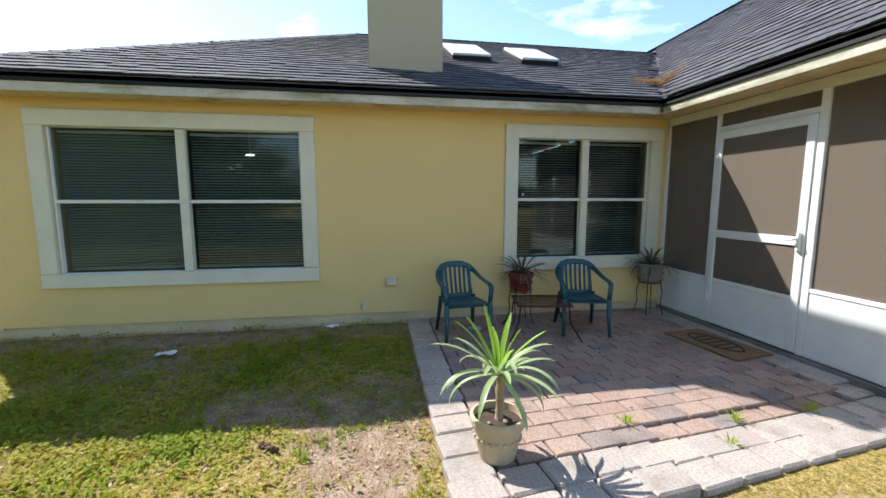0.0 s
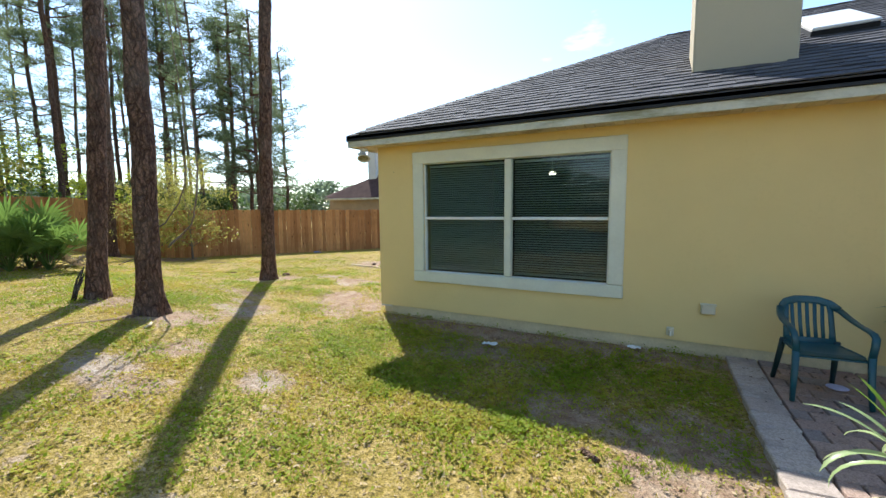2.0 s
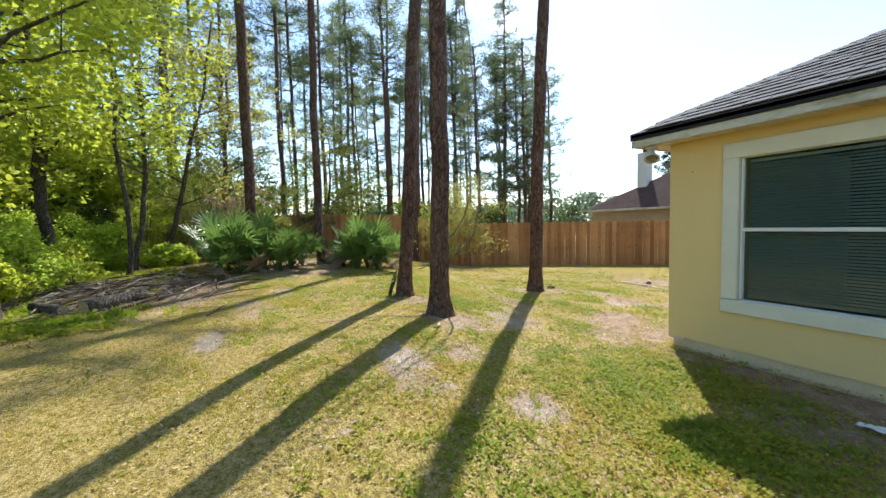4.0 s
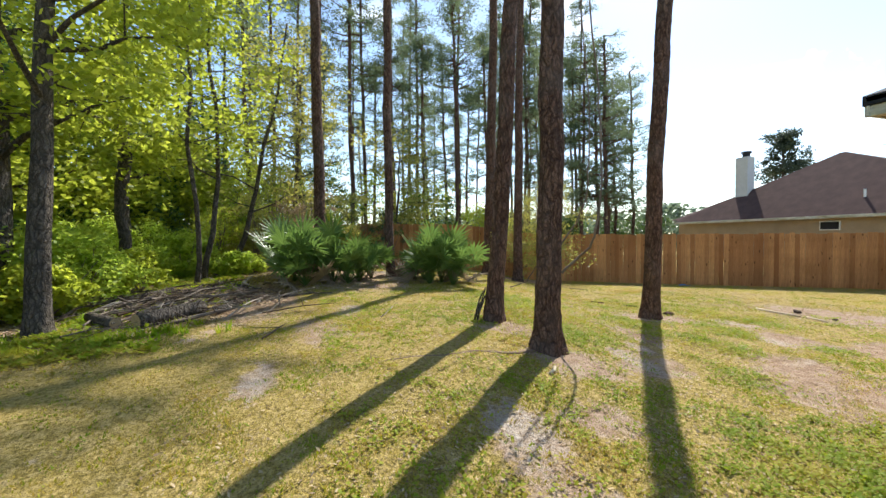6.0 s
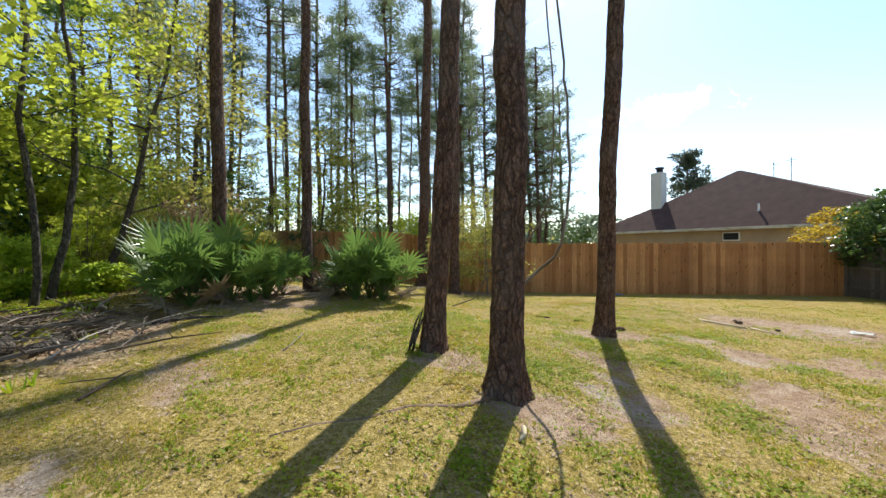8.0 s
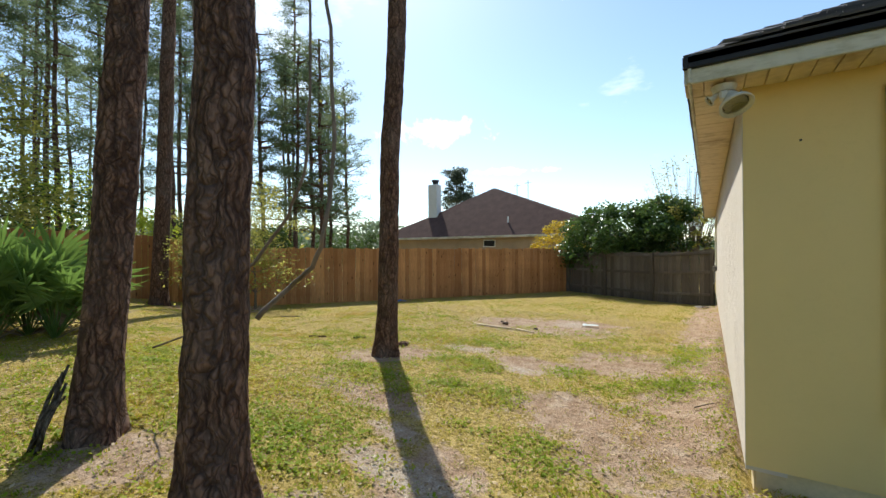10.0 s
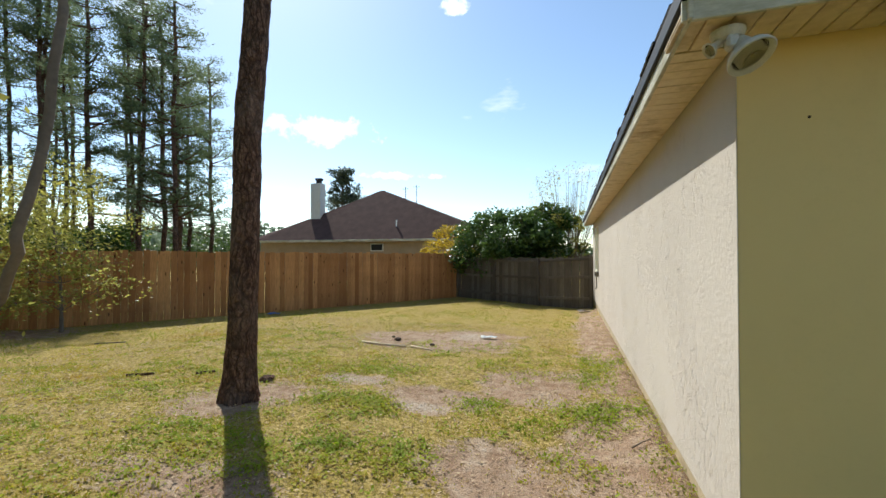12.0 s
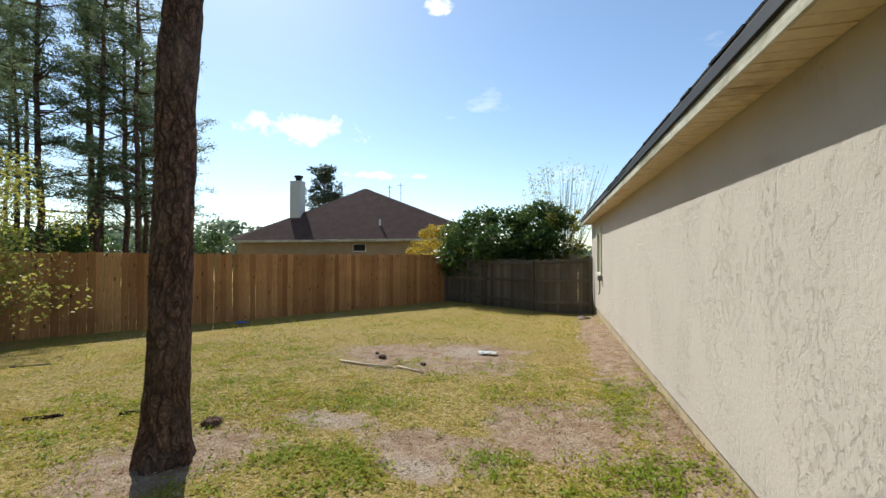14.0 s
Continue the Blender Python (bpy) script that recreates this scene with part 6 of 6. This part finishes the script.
# ---- neighbour's house ----
BROWN_ROOF = plain("brown_shingle", (0.105, 0.062, 0.052), 0.95, vary=0.3, scale=2.0, bumps=0.4, spec=0.15)
TAN_WALL = plain("tan_siding", (0.40, 0.29, 0.185), 0.9, vary=0.2, scale=1.5)


def neighbour():
    nh = thing("neighbour_house", "single-storey tan house with a brown hipped roof", "house", (-16.8, 26.4, 0.0))
    part("wall", Geo().box((0.9, 4.5, 1.2), (20.2, 8.0, 2.8)), TAN_WALL, nh)
    z0, z1 = 2.72, 7.3
    g = Geo().add([(-9.9, 0, z0), (11.7, 0, z0), (11.7, 9.0, z0), (-9.9, 9.0, z0), (-0.15, 4.5, z1), (0.15, 4.5, z1)], [(0, 1, 5, 4), (1, 2, 5), (2, 3, 4, 5), (3, 0, 4), (3, 2, 1, 0)])
    part("roof", g, BROWN_ROOF, nh)
    g = Geo().add([(-11.6, 1.6, z0 + 0.25), (-4.0, 1.6, z0 + 0.25), (-4.0, 8.0, z0 + 0.25), (-11.6, 8.0, z0 + 0.25), (-7.6, 4.8, 5.05), (-5.0, 4.8, 5.05)], [(0, 1, 5, 4), (1, 2, 5), (2, 3, 4, 5), (3, 0, 4), (3, 2, 1, 0)])
    part("roof", g, BROWN_ROOF, nh)
    part("wall", Geo().box((-7.6, 4.8, 1.35), (7.0, 5.6, 2.9)), TAN_WALL, nh)
    part("fascia", Geo().box((0.9, -0.02, z0 - 0.08), (21.6, 0.03, 0.18), 0.01), FASCIA, nh, "pale fascia board")
    chm = part("chimney", Geo().box((-5.2, 2.3, 6.0), (0.98, 0.8, 3.6), 0.02), plain("pale_siding", (0.62, 0.62, 0.60), 0.8, vary=0.1), nh, "pale siding chimney")
    part("flue_cap", Geo().lathe([(0.26, 0), (0.26, 0.3), (0.36, 0.32), (0.36, 0.46), (0.05, 0.5)], 14, (-5.1, 2.3, 7.79)), BLACK_EDGE, chm)
    part("vent_pipe", Geo().tube([(2.9, 1.1, 3.6), (2.9, 1.1, 4.3)], 0.07, 8), WHITE, nh)
    for x, h in ((1.4, 7.9), (2.5, 8.05)):
        ant = part("antenna", Geo().tube([(x, 6.6, 4.9), (x, 6.6, h)], 0.03, 6), WIRE, nh)
        part("crossbar", Geo().tube([(x - 0.3, 6.6, h - 0.2), (x + 0.3, 6.6, h - 0.2)], 0.018, 6), WIRE, ant)
    w = part("window", Geo().box((1.5, 0.47, 2.1), (1.1, 0.06, 0.6), 0.01), VINYL, nh)
    part("pane", Geo().box((1.5, 0.435, 2.1), (0.98, 0.01, 0.48)), BLACK_EDGE, w)


neighbour()
FAR_TREE = leaf_mat("far_tree_leaves", (0.03, 0.045, 0.03), (0.075, 0.10, 0.06), 0.3)
broadleaf((-29.0, 44.0), 13.0, 0.28, 2.9, 9.0, "dark round-topped tree behind the brown roof", FAR_TREE, 301, (0.0, 0.0), 110, 90, 0.26, clump_r=0.75, limb_n=16, wander=0.04)

# ---- bushes at the fence corner ----
shrub((-3.5, 14.6), 3.6, 1.9, "large glossy dark green bush over the old fence", LEAF_BUSH, 311, clumps=120, per=190, size=0.14, name="bush")
shrub((-1.6, 14.2), 3.7, 1.5, "dark green bush leaning on the old fence", LEAF_BUSH, 312, clumps=90, per=180, size=0.14, name="bush")
shrub((-6.0, 15.6), 3.1, 1.2, "bright yellow shrub behind the fence", LEAF_YELLOW, 313, clumps=46, per=110, size=0.12, name="bush")
shrub((-0.6, 13.6), 3.9, 0.8, "yellowing shrub near the side wall", LEAF_OLIVE, 314, clumps=26, per=60, size=0.09, name="bush")
shrub((-0.75, 14.6), 5.4, 1.7, "bare-twigged shrub with a few pale leaves behind the gate", LEAF_OLIVE, 315, clumps=70, per=34, size=0.075, name="twiggy_shrub", bare_stems=90)

# ---- brush pile ----
def on_land(x, y, dz=0.0):
    return Vector((x, y, float(land(x, y)) + dz))


def brush_pile():
    rng = random.Random(19)
    ROTTEN = plain("rotting_branch", (0.11, 0.075, 0.05), 0.95, vary=0.45, scale=7, bumps=0.6)
    PALE_TWIG = plain("bleached_twig", (0.42, 0.35, 0.28), 0.9, vary=0.35, scale=6)
    for k in range(190):
        x, y = rng.gauss(-5.7, 0.75), rng.gauss(-6.55, 0.72)
        a, ln = rng.uniform(0, math.pi), rng.uniform(0.25, 1.15)
        h = 0.01 + 0.17 * math.exp(-((x + 5.6) ** 2 / 0.7 + (y + 6.5) ** 2 / 0.7)) * rng.random()
        d = Vector((math.cos(a), math.sin(a), 0))
        p, q = Vector((x, y, 0)) - d * ln / 2, Vector((x, y, 0)) + d * ln / 2
        p, q = on_land(p.x, p.y, h), on_land(q.x, q.y, h + rng.uniform(0, 0.12))
        mid = p.lerp(q, 0.5) + Vector((rng.uniform(-0.07, 0.07), rng.uniform(-0.07, 0.07), rng.uniform(0, 0.06)))
        fork = mid + Vector((rng.uniform(-0.35, 0.35), rng.uniform(-0.35, 0.35), rng.uniform(0.0, 0.16)))
        r = rng.uniform(0.005, 0.015) if k % 6 else rng.uniform(0.018, 0.034)
        g = Geo().tube([p - p, mid - p, q - p], [r, r * 0.8, r * 0.35], 5).tube([mid - p, fork - p], [r * 0.6, r * 0.2], 4)
        ob = tagged(part("branch", g, (TWIG, ROTTEN, ROTTEN, PALE_TWIG, ROTTEN, GREY_BARK, TWIG)[k % 7]), "dry grey-brown branch on the brush pile", "branch", "brush pile")
        ob.location = p
    CUT = plain("cut_wood", (0.50, 0.34, 0.16), 0.85, vary=0.3, scale=20)
    for nm, a, b, r in (("log", (-4.30, -6.78), (-4.98, -6.18), 0.105), ("log", (-4.42, -7.05), (-4.95, -7.55), 0.07), ("log", (-4.75, -6.0), (-5.45, -5.75), 0.055), ("log", (-6.3, -7.9), (-7.2, -7.2), 0.045)):
        p, q = on_land(*a, r * 0.75), on_land(*b, r * 0.9)
        lg = thing(nm, "sawn pine log lying in the brush pile", "log", tuple(p))
        d = q - p
        part("bark", Geo().tube([d * t for t in (0, 0.25, 0.5, 0.75, 1)], [r, r * 1.04, r * 0.97, r, r * 0.95], 14), GREY_BARK, lg, smooth=True)
        n = d.normalized()
        part("cut_end", Geo().tube([-n * 0.004, n * 0.01], r * 0.93, 14), CUT, lg, "pale sawn end")


brush_pile()

# ---- roots, sticks and litter on the lawn ----
def ground_stick(name, pts, r, mat, label, category, lift=0.6):
    o = on_land(*pts[0])
    path = [on_land(x, y, r * lift) - o for x, y in pts]
    ob = tagged(part(name, Geo().tube(path, [r * (1.0 - 0.5 * i / len(path)) for i in range(len(path))], 8), mat, smooth=True), label, category)
    ob.location = o


DRY_STICK = plain("bleached_stick", (0.66, 0.54, 0.38), 0.85, vary=0.2, scale=8)
ROOT = plain("earthy_root", (0.22, 0.145, 0.09), 0.95, vary=0.4, scale=14, bumps=0.8)
ground_stick("root", [(-1.98, -2.4), (-1.90, -2.7), (-2.0, -3.05), (-1.92, -3.4), (-1.99, -3.7), (-1.95, -3.98)], 0.034, ROOT, "shallow pine root running over the lawn", "root", -0.5)
ground_stick("stick", [(-1.47, -2.45), (-1.4, -2.5), (-1.34, -2.58)], 0.020, CONCRETE, "pale broken stick on the grass", "stick")
ground_stick("stick", [(3.3, -2.31), (3.36, -2.35), (3.41, -2.38)], 0.022, PINE_BARK, "dark bark piece lying on the grass", "stick")
ground_stick("stick", [(-4.27, 4.27), (-3.8, 4.16), (-3.35, 4.12)], 0.02, DRY_STICK, "pale fallen stick on bare earth", "stick")
ground_stick("stick", [(-3.3, 4.2), (-3.05, 4.08), (-2.85, 3.99)], 0.016, DRY_STICK, "short pale stick on bare earth", "stick")
ground_stick("stick", [(-8.7, 2.8), (-8.3, 3.05)], 0.016, TWIG, "fallen twig on the lawn", "stick")
ground_stick("stick", [(-4.6, -3.4), (-4.1, -3.6), (-3.9, -3.7)], 0.013, TWIG, "thin fallen twig on the lawn", "stick")
ground_stick("stick", [(-0.3, 1.15), (-0.22, 1.24), (-0.15, 1.3)], 0.006, TWIG, "thin twig on the bare earth", "stick")
ground_stick("stick", [(-5.9, 1.4), (-5.7, 1.6)], 0.02, PINE_BARK, "dark bark scrap on the lawn", "stick")
ground_stick("stick", [(-5.2, 1.75), (-5.05, 1.9)], 0.02, PINE_BARK, "dark bark scrap on the lawn", "stick")
for k, (x, y, r) in enumerate(((-4.16, 1.8, 0.085), (-3.75, 4.7, 0.065), (-3.0, 4.45, 0.045), (-3.95, 4.95, 0.035))):
    g = Geo().lathe([(r * 0.9, 0), (r, r * 0.3), (r * 0.8, r * 0.6), (r * 0.3, r * 0.75)], 11)
    g.v = [(a * (1 + 0.2 * math.sin(7 * b / r)), b * (1 + 0.25 * math.sin(5 * a / r)), c) for a, b, c in g.v]
    ob = tagged(part("wood_chunk" if k == 0 else "dirt_clod", g, PINE_BARK if k == 0 else SOIL), "dark chunk of wood beside the pine" if k == 0 else "dark clod on the bare earth", "stump" if k == 0 else "clod")
    ob.location = on_land(x, y, -0.01)


def crumpled(name, x, y, w, mat, label, category, seed):
    """A thin crumpled sheet lying on the ground."""
    rng = random.Random(seed)
    g, n = Geo(), 5
    for i in range(n + 1):
        for j in range(n + 1):
            g.v.append(((i / n - 0.5) * w + rng.uniform(-0.15, 0.15) * w / n, (j / n - 0.5) * w * 0.6, 0.008 + rng.uniform(0, 0.16) * w))
    g.f += [(i * (n + 1) + j, (i + 1) * (n + 1) + j, (i + 1) * (n + 1) + j + 1, i * (n + 1) + j + 1) for i in range(n) for j in range(n)]
    ob = tagged(part(name, g, mat), label, category)
    ob.location = on_land(x, y)


PAPER = plain("white_scrap", (0.72, 0.74, 0.72), 0.7, vary=0.1)
BLUE = plain("blue_scrap", (0.10, 0.22, 0.50), 0.6, vary=0.2)
crumpled("paper_scrap", -2.2, 5.4, 0.30, PAPER, "white scrap lying on the lawn", "litter", 1)
crumpled("paper_scrap", 2.02, -0.67, 0.16, PAPER, "white crumpled scrap in the shaded grass", "litter", 2)
crumpled("plastic_scrap", 3.5, -0.17, 0.13, PAPER, "pale plastic strip by the slab edge", "litter", 3)
crumpled("blue_scrap", -8.8, 7.45, 0.32, BLUE, "blue plastic scrap near the fence", "litter", 4)
crumpled("paper_scrap", -0.35, 10.3, 0.35, BLOCK, "pale flat scrap by the wall end", "litter", 5)
ob = tagged(part("blue_scrap", Geo().lathe([(0.06, 0), (0.075, 0.008), (0.02, 0.012)], 14), plain("lilac_scrap", (0.50, 0.52, 0.75), 0.6)), "pale lilac lid under the chair", "litter")
ob.location = (5.05, -0.52, 0.058)

# ---- utility box near the far end of the side wall ----
ub = thing("meter_box", "grey pipes and box on the side wall", "meter box", (-0.004, 9.15, 0.9))
part("box", Geo().box((-0.05, 0, 0.1), (0.1, 0.2, 0.12), 0.01), SILL, ub)
part("pipe", Geo().tube([(-0.05, 0.05, 0.05), (-0.05, 0.05, -0.25), (-0.08, 0.05, -0.3)], 0.015, 8), SILL, ub)

# pine straw caught in the roof valley
def straw():
    r = np.random.RandomState(3)
    n = 500
    u = np.abs(r.normal(size=n)) * 0.22
    x = WING_X + 0.5 + r.normal(size=n) * 0.16
    y = EY + 0.75 + r.normal(size=n) * 0.10
    z = np.maximum(EAVE + (y - EY) * PITCH, EAVE + (x - WING_X) * WING_PITCH) + 0.03 + u * 0.05
    a = r.uniform(0, 6.28, n)
    d = np.stack([np.cos(a), np.sin(a), r.uniform(-0.1, 0.3, n)], -1) * 0.09
    s = np.stack([-np.sin(a), np.cos(a), 0 * a], -1) * 0.004
    p = np.stack([x, y, z], -1)
    me = array_mesh("pine_straw", np.stack([p - s, p + s, p + d], 1), 3, leaf_mat("pine_straw", (0.30, 0.16, 0.06), (0.5, 0.3, 0.13), 0.2, 0.8))
    tagged(new("pine_straw", me), "brown pine straw in the roof valley", "pine straw", kind="stuff")


straw()

# ---- grass ----
def scatter(n, x0, x1, y0, y1, r):
    x, y = r.uniform(x0, x1, n), r.uniform(y0, y1, n)
    inside = ((x > -0.02) & (y > -0.03)) | ((x > PX0 - 0.02) & (y > PY0 - 0.01 + 0.14 * (x - PX0))) | (x > 9)
    return x[~inside], y[~inside]


def grass(name, count, area, height, width, label, mat, seed, thin, blades=3):
    """Tufts of blades, thinned where the soil is bare."""
    r = np.random.RandomState(seed)
    x, y = scatter(count, *area, r)
    keep = r.uniform(size=len(x)) < np.clip(thin(x, y), 0, 1)
    x, y = np.repeat(x[keep], blades), np.repeat(y[keep], blades)
    n = len(x)
    x, y = x + r.normal(size=n) * 0.012, y + r.normal(size=n) * 0.012
    z = land(x, y) + 0.014 * (patchy(x, y, 3.1, 2.2) - 0.5) - 0.025 * bare(x, y) - 0.004
    p = np.stack([x, y, z], -1)
    a = r.uniform(0, 2 * math.pi, n)
    h = height * r.uniform(0.4, 1.15, n) * (0.6 + 0.6 * patchy(x, y, 1.7, 1.3))
    lean = r.uniform(0.1, 1.0, n) * h
    d = np.stack([np.cos(a) * lean, np.sin(a) * lean, h * 0.8], -1)
    b = a + math.pi / 2 + r.normal(size=n) * 0.5
    s = np.stack([np.cos(b), np.sin(b), 0 * b], -1) * (width * r.uniform(0.6, 1.2, n))[:, None]
    me = array_mesh(name, np.stack([p - s, p + s, p + d], 1), 3, mat)
    tagged(new(name, me), label, "grass", kind="stuff")


def worn(x, y):
    return 1 - 0.95 * np.clip(bare(x, y) * 1.15, 0, 1)


def growth(x, y):
    g = patchy(x, y, 0.4, 0.8) * 0.8 + patchy(x, y, 7.0, 3.7) * 0.8 + patchy(x, y, 2.0, 7.5) * 0.7
    g = g - 0.20 * smooth_step((y + 0.6) / 1.8) * smooth_step((6.0 - y) / 2.5) * smooth_step((x + 5.0) / 2.0)
    return np.clip(g * 3.4 - 3.2, 0.07, 1) * worn(x, y)


def weedy(x, y):
    w = spots(x, y, LUSH) * (0.2 + 1.3 * patchy(x, y, 3.0, 4.6)) + 0.5 * np.clip(patchy(x, y, 11.0, 1.1) * 1.5 + patchy(x, y, 4.0, 5.0) - 1.45, 0, 1)
    return np.clip(w, 0, 1) * (1 - 0.85 * spots(x, y, SANDY))


def dead_growth(x, y):
    return np.clip(patchy(x, y, 8.2, 0.9) * 1.1 + patchy(x, y, 5.5, 4.3) * 0.9 - 0.6, 0, 1) * (1 - 0.8 * bare(x, y))


def broad_weeds(name, count, area, size, label, mat, seed, thin, each=5):
    """Low plants of small round leaves that lie open to the light."""
    r = np.random.RandomState(seed)
    x, y = scatter(count, *area, r)
    keep = r.uniform(size=len(x)) < np.clip(thin(x, y), 0, 1)
    x, y = np.repeat(x[keep], each), np.repeat(y[keep], each)
    n = len(x)
    a = r.uniform(0, 2 * math.pi, n)
    reach = r.uniform(0.2, 1.0, n) * size * 1.4
    x, y = x + np.cos(a) * reach, y + np.sin(a) * reach
    p = np.stack([x, y, land(x, y) + 0.014 * (patchy(x, y, 3.1, 2.2) - 0.5) - 0.025 * bare(x, y) + r.uniform(0.004, 0.030, n)], -1)
    s = size * r.uniform(0.5, 1.2, n)[:, None]
    u = np.stack([np.cos(a), np.sin(a), r.uniform(-0.2, 0.7, n)], -1) * s
    v = np.stack([-np.sin(a), np.cos(a), r.normal(size=n) * 0.35], -1) * s * 0.42
    me = array_mesh(name, np.stack([p, p + u * 0.55 + v, p + u, p + u * 0.55 - v], 1), 4, mat)
    tagged(new(name, me), label, "weeds", kind="stuff")


GRASS_BRIGHT = lawn_mat("weed_blades", (0.28, 0.42, 0.02), (0.40, 0.49, 0.03), (0.52, 0.50, 0.05))
WEED_LEAF = lawn_mat("weed_leaves", (0.27, 0.36, 0.02), (0.40, 0.45, 0.035), (0.55, 0.46, 0.07))
DRY_BLADE = leaf_mat("dead_grass_blades", (0.22, 0.14, 0.07), (0.52, 0.39, 0.20), 0.3, 0.8)
grass("grass", 330000, (-7.5, 5.5, -5.5, 5), 0.027, 0.0042, "short patchy lawn grass", GRASS_LEAF, 1, growth, 2)
grass("grass_far", 170000, (-15, 0, -8, 14), 0.034, 0.007, "short lawn grass towards the fence", GRASS_LEAF, 2, growth, 2)
grass("weeds", 70000, (-6, 4.3, -4.5, 5), 0.034, 0.005, "brighter green weed tufts in the lawn", GRASS_BRIGHT, 3, weedy, 4)
broad_weeds("broad_weeds", 90000, (-6, 4.3, -4.5, 5), 0.027, "small round-leaved weeds in the lawn", WEED_LEAF, 23, lambda x, y: np.clip(weedy(x, y) * 0.9 + 0.16 * growth(x, y), 0, 1), 5)
broad_weeds("shade_weeds", 17000, (-0.4, 4.3, -2.3, -0.12), 0.020, "round-leaved weeds in the shade of the wall", WEED_LEAF, 24, lambda x, y: np.clip(patchy(x, y, 3.0, 2.7) * 1.6 - 0.45, 0, 1) * (1 - 0.9 * bare(x, y)), 5)
grass("dead_grass", 110000, (-8, 4.3, -5, 7), 0.020, 0.0042, "dead brown grass among the green lawn", DRY_BLADE, 15, dead_growth, 3)
grass("woodland_weeds", 6000, (-8.5, -3.2, -9.5, -5.6), 0.15, 0.014, "low green weeds round the brush pile", GRASS_BRIGHT, 14, lambda x, y: np.clip(patchy(x, y, 1.3, 1.9) * 3.0 - 1.6, 0, 1) * (0.35 + 0.65 * (np.hypot(x + 5.6, y + 6.5) > 1.1)), 4)
broad_weeds("woodland_weeds", 9000, (-10, -2.8, -10, -6.2), 0.055, "leafy green plants on the woodland floor", WEED_LEAF, 25, lambda x, y: np.clip(patchy(x, y, 2.3, 1.4) * 2.4 - 0.9, 0, 1) * smooth_step((-y - 0.3 * x - 5.0) / 1.0), 6)
grass("tufts", 2600, (0.2, 4.3, -3.8, -1.4), 0.085, 0.004, "taller yellow-green grass tufts beside the patio", GRASS_LEAF, 5, lambda x, y: np.clip(patchy(x, y, 9.0, 3.3) * 2.2 - 1.25, 0, 1), 9)


def litter(count, area, size, mat, label, seed, thin):
    r = np.random.RandomState(seed)
    x, y = scatter(count, *area, r)
    keep = r.uniform(size=len(x)) < np.clip(thin(x, y), 0, 1)
    x, y = x[keep], y[keep]
    n = len(x)
    p = np.stack([x, y, land(x, y) + 0.014 * (patchy(x, y, 3.1, 2.2) - 0.5) - 0.025 * bare(x, y) + r.uniform(0.003, 0.018, n)], -1)
    a = r.uniform(0, 6.28, n)
    s = size * r.uniform(0.5, 1.3, n)[:, None]
    u = np.stack([np.cos(a), np.sin(a), r.normal(size=n) * 0.3], -1) * s
    v = np.stack([-np.sin(a), np.cos(a), r.normal(size=n) * 0.3], -1) * s * 0.55
    me = array_mesh("leaf_litter", np.stack([p - u * 0.5, p + v * 0.4, p + u * 0.5, p - v * 0.4], 1), 4, mat)
    tagged(new("leaf_litter", me), label, "leaf litter", kind="stuff")


litter(80000, (-8, 5, -5.5, 7), 0.031, DEAD_LEAF, "small dead leaves scattered over the lawn", 8, lambda x, y: 0.35 + 0.5 * patchy(x, y, 5, 1.2))
litter(30000, (-13, -4, -10.5, -4.5), 0.055, DEAD_LEAF, "brown leaf litter on the woodland floor", 9, lambda x, y: smooth_step((-y - 0.25 * x - 5.6) / 1.6) + 0.5 * bare(x, y))


def patio_litter():
    """Dark leaf crumbs on the pavers."""
    r = np.random.RandomState(12)
    n = 420
    x, y = r.uniform(PX0 + 0.1, PX1 - 0.1, n), -np.abs(r.normal(size=n)) * 0.9 - 0.05
    ok = y > -2.4
    x, y = x[ok], y[ok]
    n = len(x)
    p = np.stack([x, y, np.full(n, 0.062)], -1)
    a = r.uniform(0, 6.28, n)
    s = r.uniform(0.006, 0.022, n)[:, None]
    u, v = np.stack([np.cos(a), np.sin(a), 0.15 + 0 * a], -1) * s, np.stack([-np.sin(a), np.cos(a), 0.1 + 0 * a], -1) * s * 0.5
    me = array_mesh("leaf_crumbs", np.stack([p - u, p + v, p + u, p - v], 1), 4, SOIL)
    tagged(new("leaf_crumbs", me), "dark dry leaf crumbs on the patio", "leaf litter", kind="stuff")


patio_litter()
for k, (x, y) in enumerate(((5.55, -2.5), (6.05, -2.78), (6.9, -2.55), (6.3, -2.56))):
    w = thing("weed", "small green weed growing between pavers", "weed", (x, y, 0.04 + patio_drop(x, y)), group="patio weeds")
    g = Geo()
    for leaf in strap_leaves(16, 0.10, 0.008, (0.1, 1.4), 0.8, 40 + k, 4):
        g.add(leaf.v, leaf.f)
    tagged(part("blades", g, GRASS_BRIGHT, w), kind="stuff")


def vine_stems():
    """Dark stems that climb the foot of the leaning pine."""
    for k in range(5):
        o = on_land(-3.40 + 0.03 * k, -2.47 - 0.015 * (k % 3), -0.02)
        h = 0.26 + 0.05 * (k * 3 % 5)
        g = Geo().tube([(0, 0, 0), (0.01, 0.03, h * 0.35), (-0.01 + 0.005 * k, 0.08, h * 0.7), (0.015 - 0.01 * k, 0.135, h)], [0.014, 0.012, 0.011, 0.007], 7)
        ob = tagged(part("vine_stem", g, GREY_BARK, smooth=True), "dark woody vine stem against the pine foot", "vine", "vine stems at the pine")
        ob.location = o


vine_stems()


# ---- shingles and other small pieces ----
lay_roof()
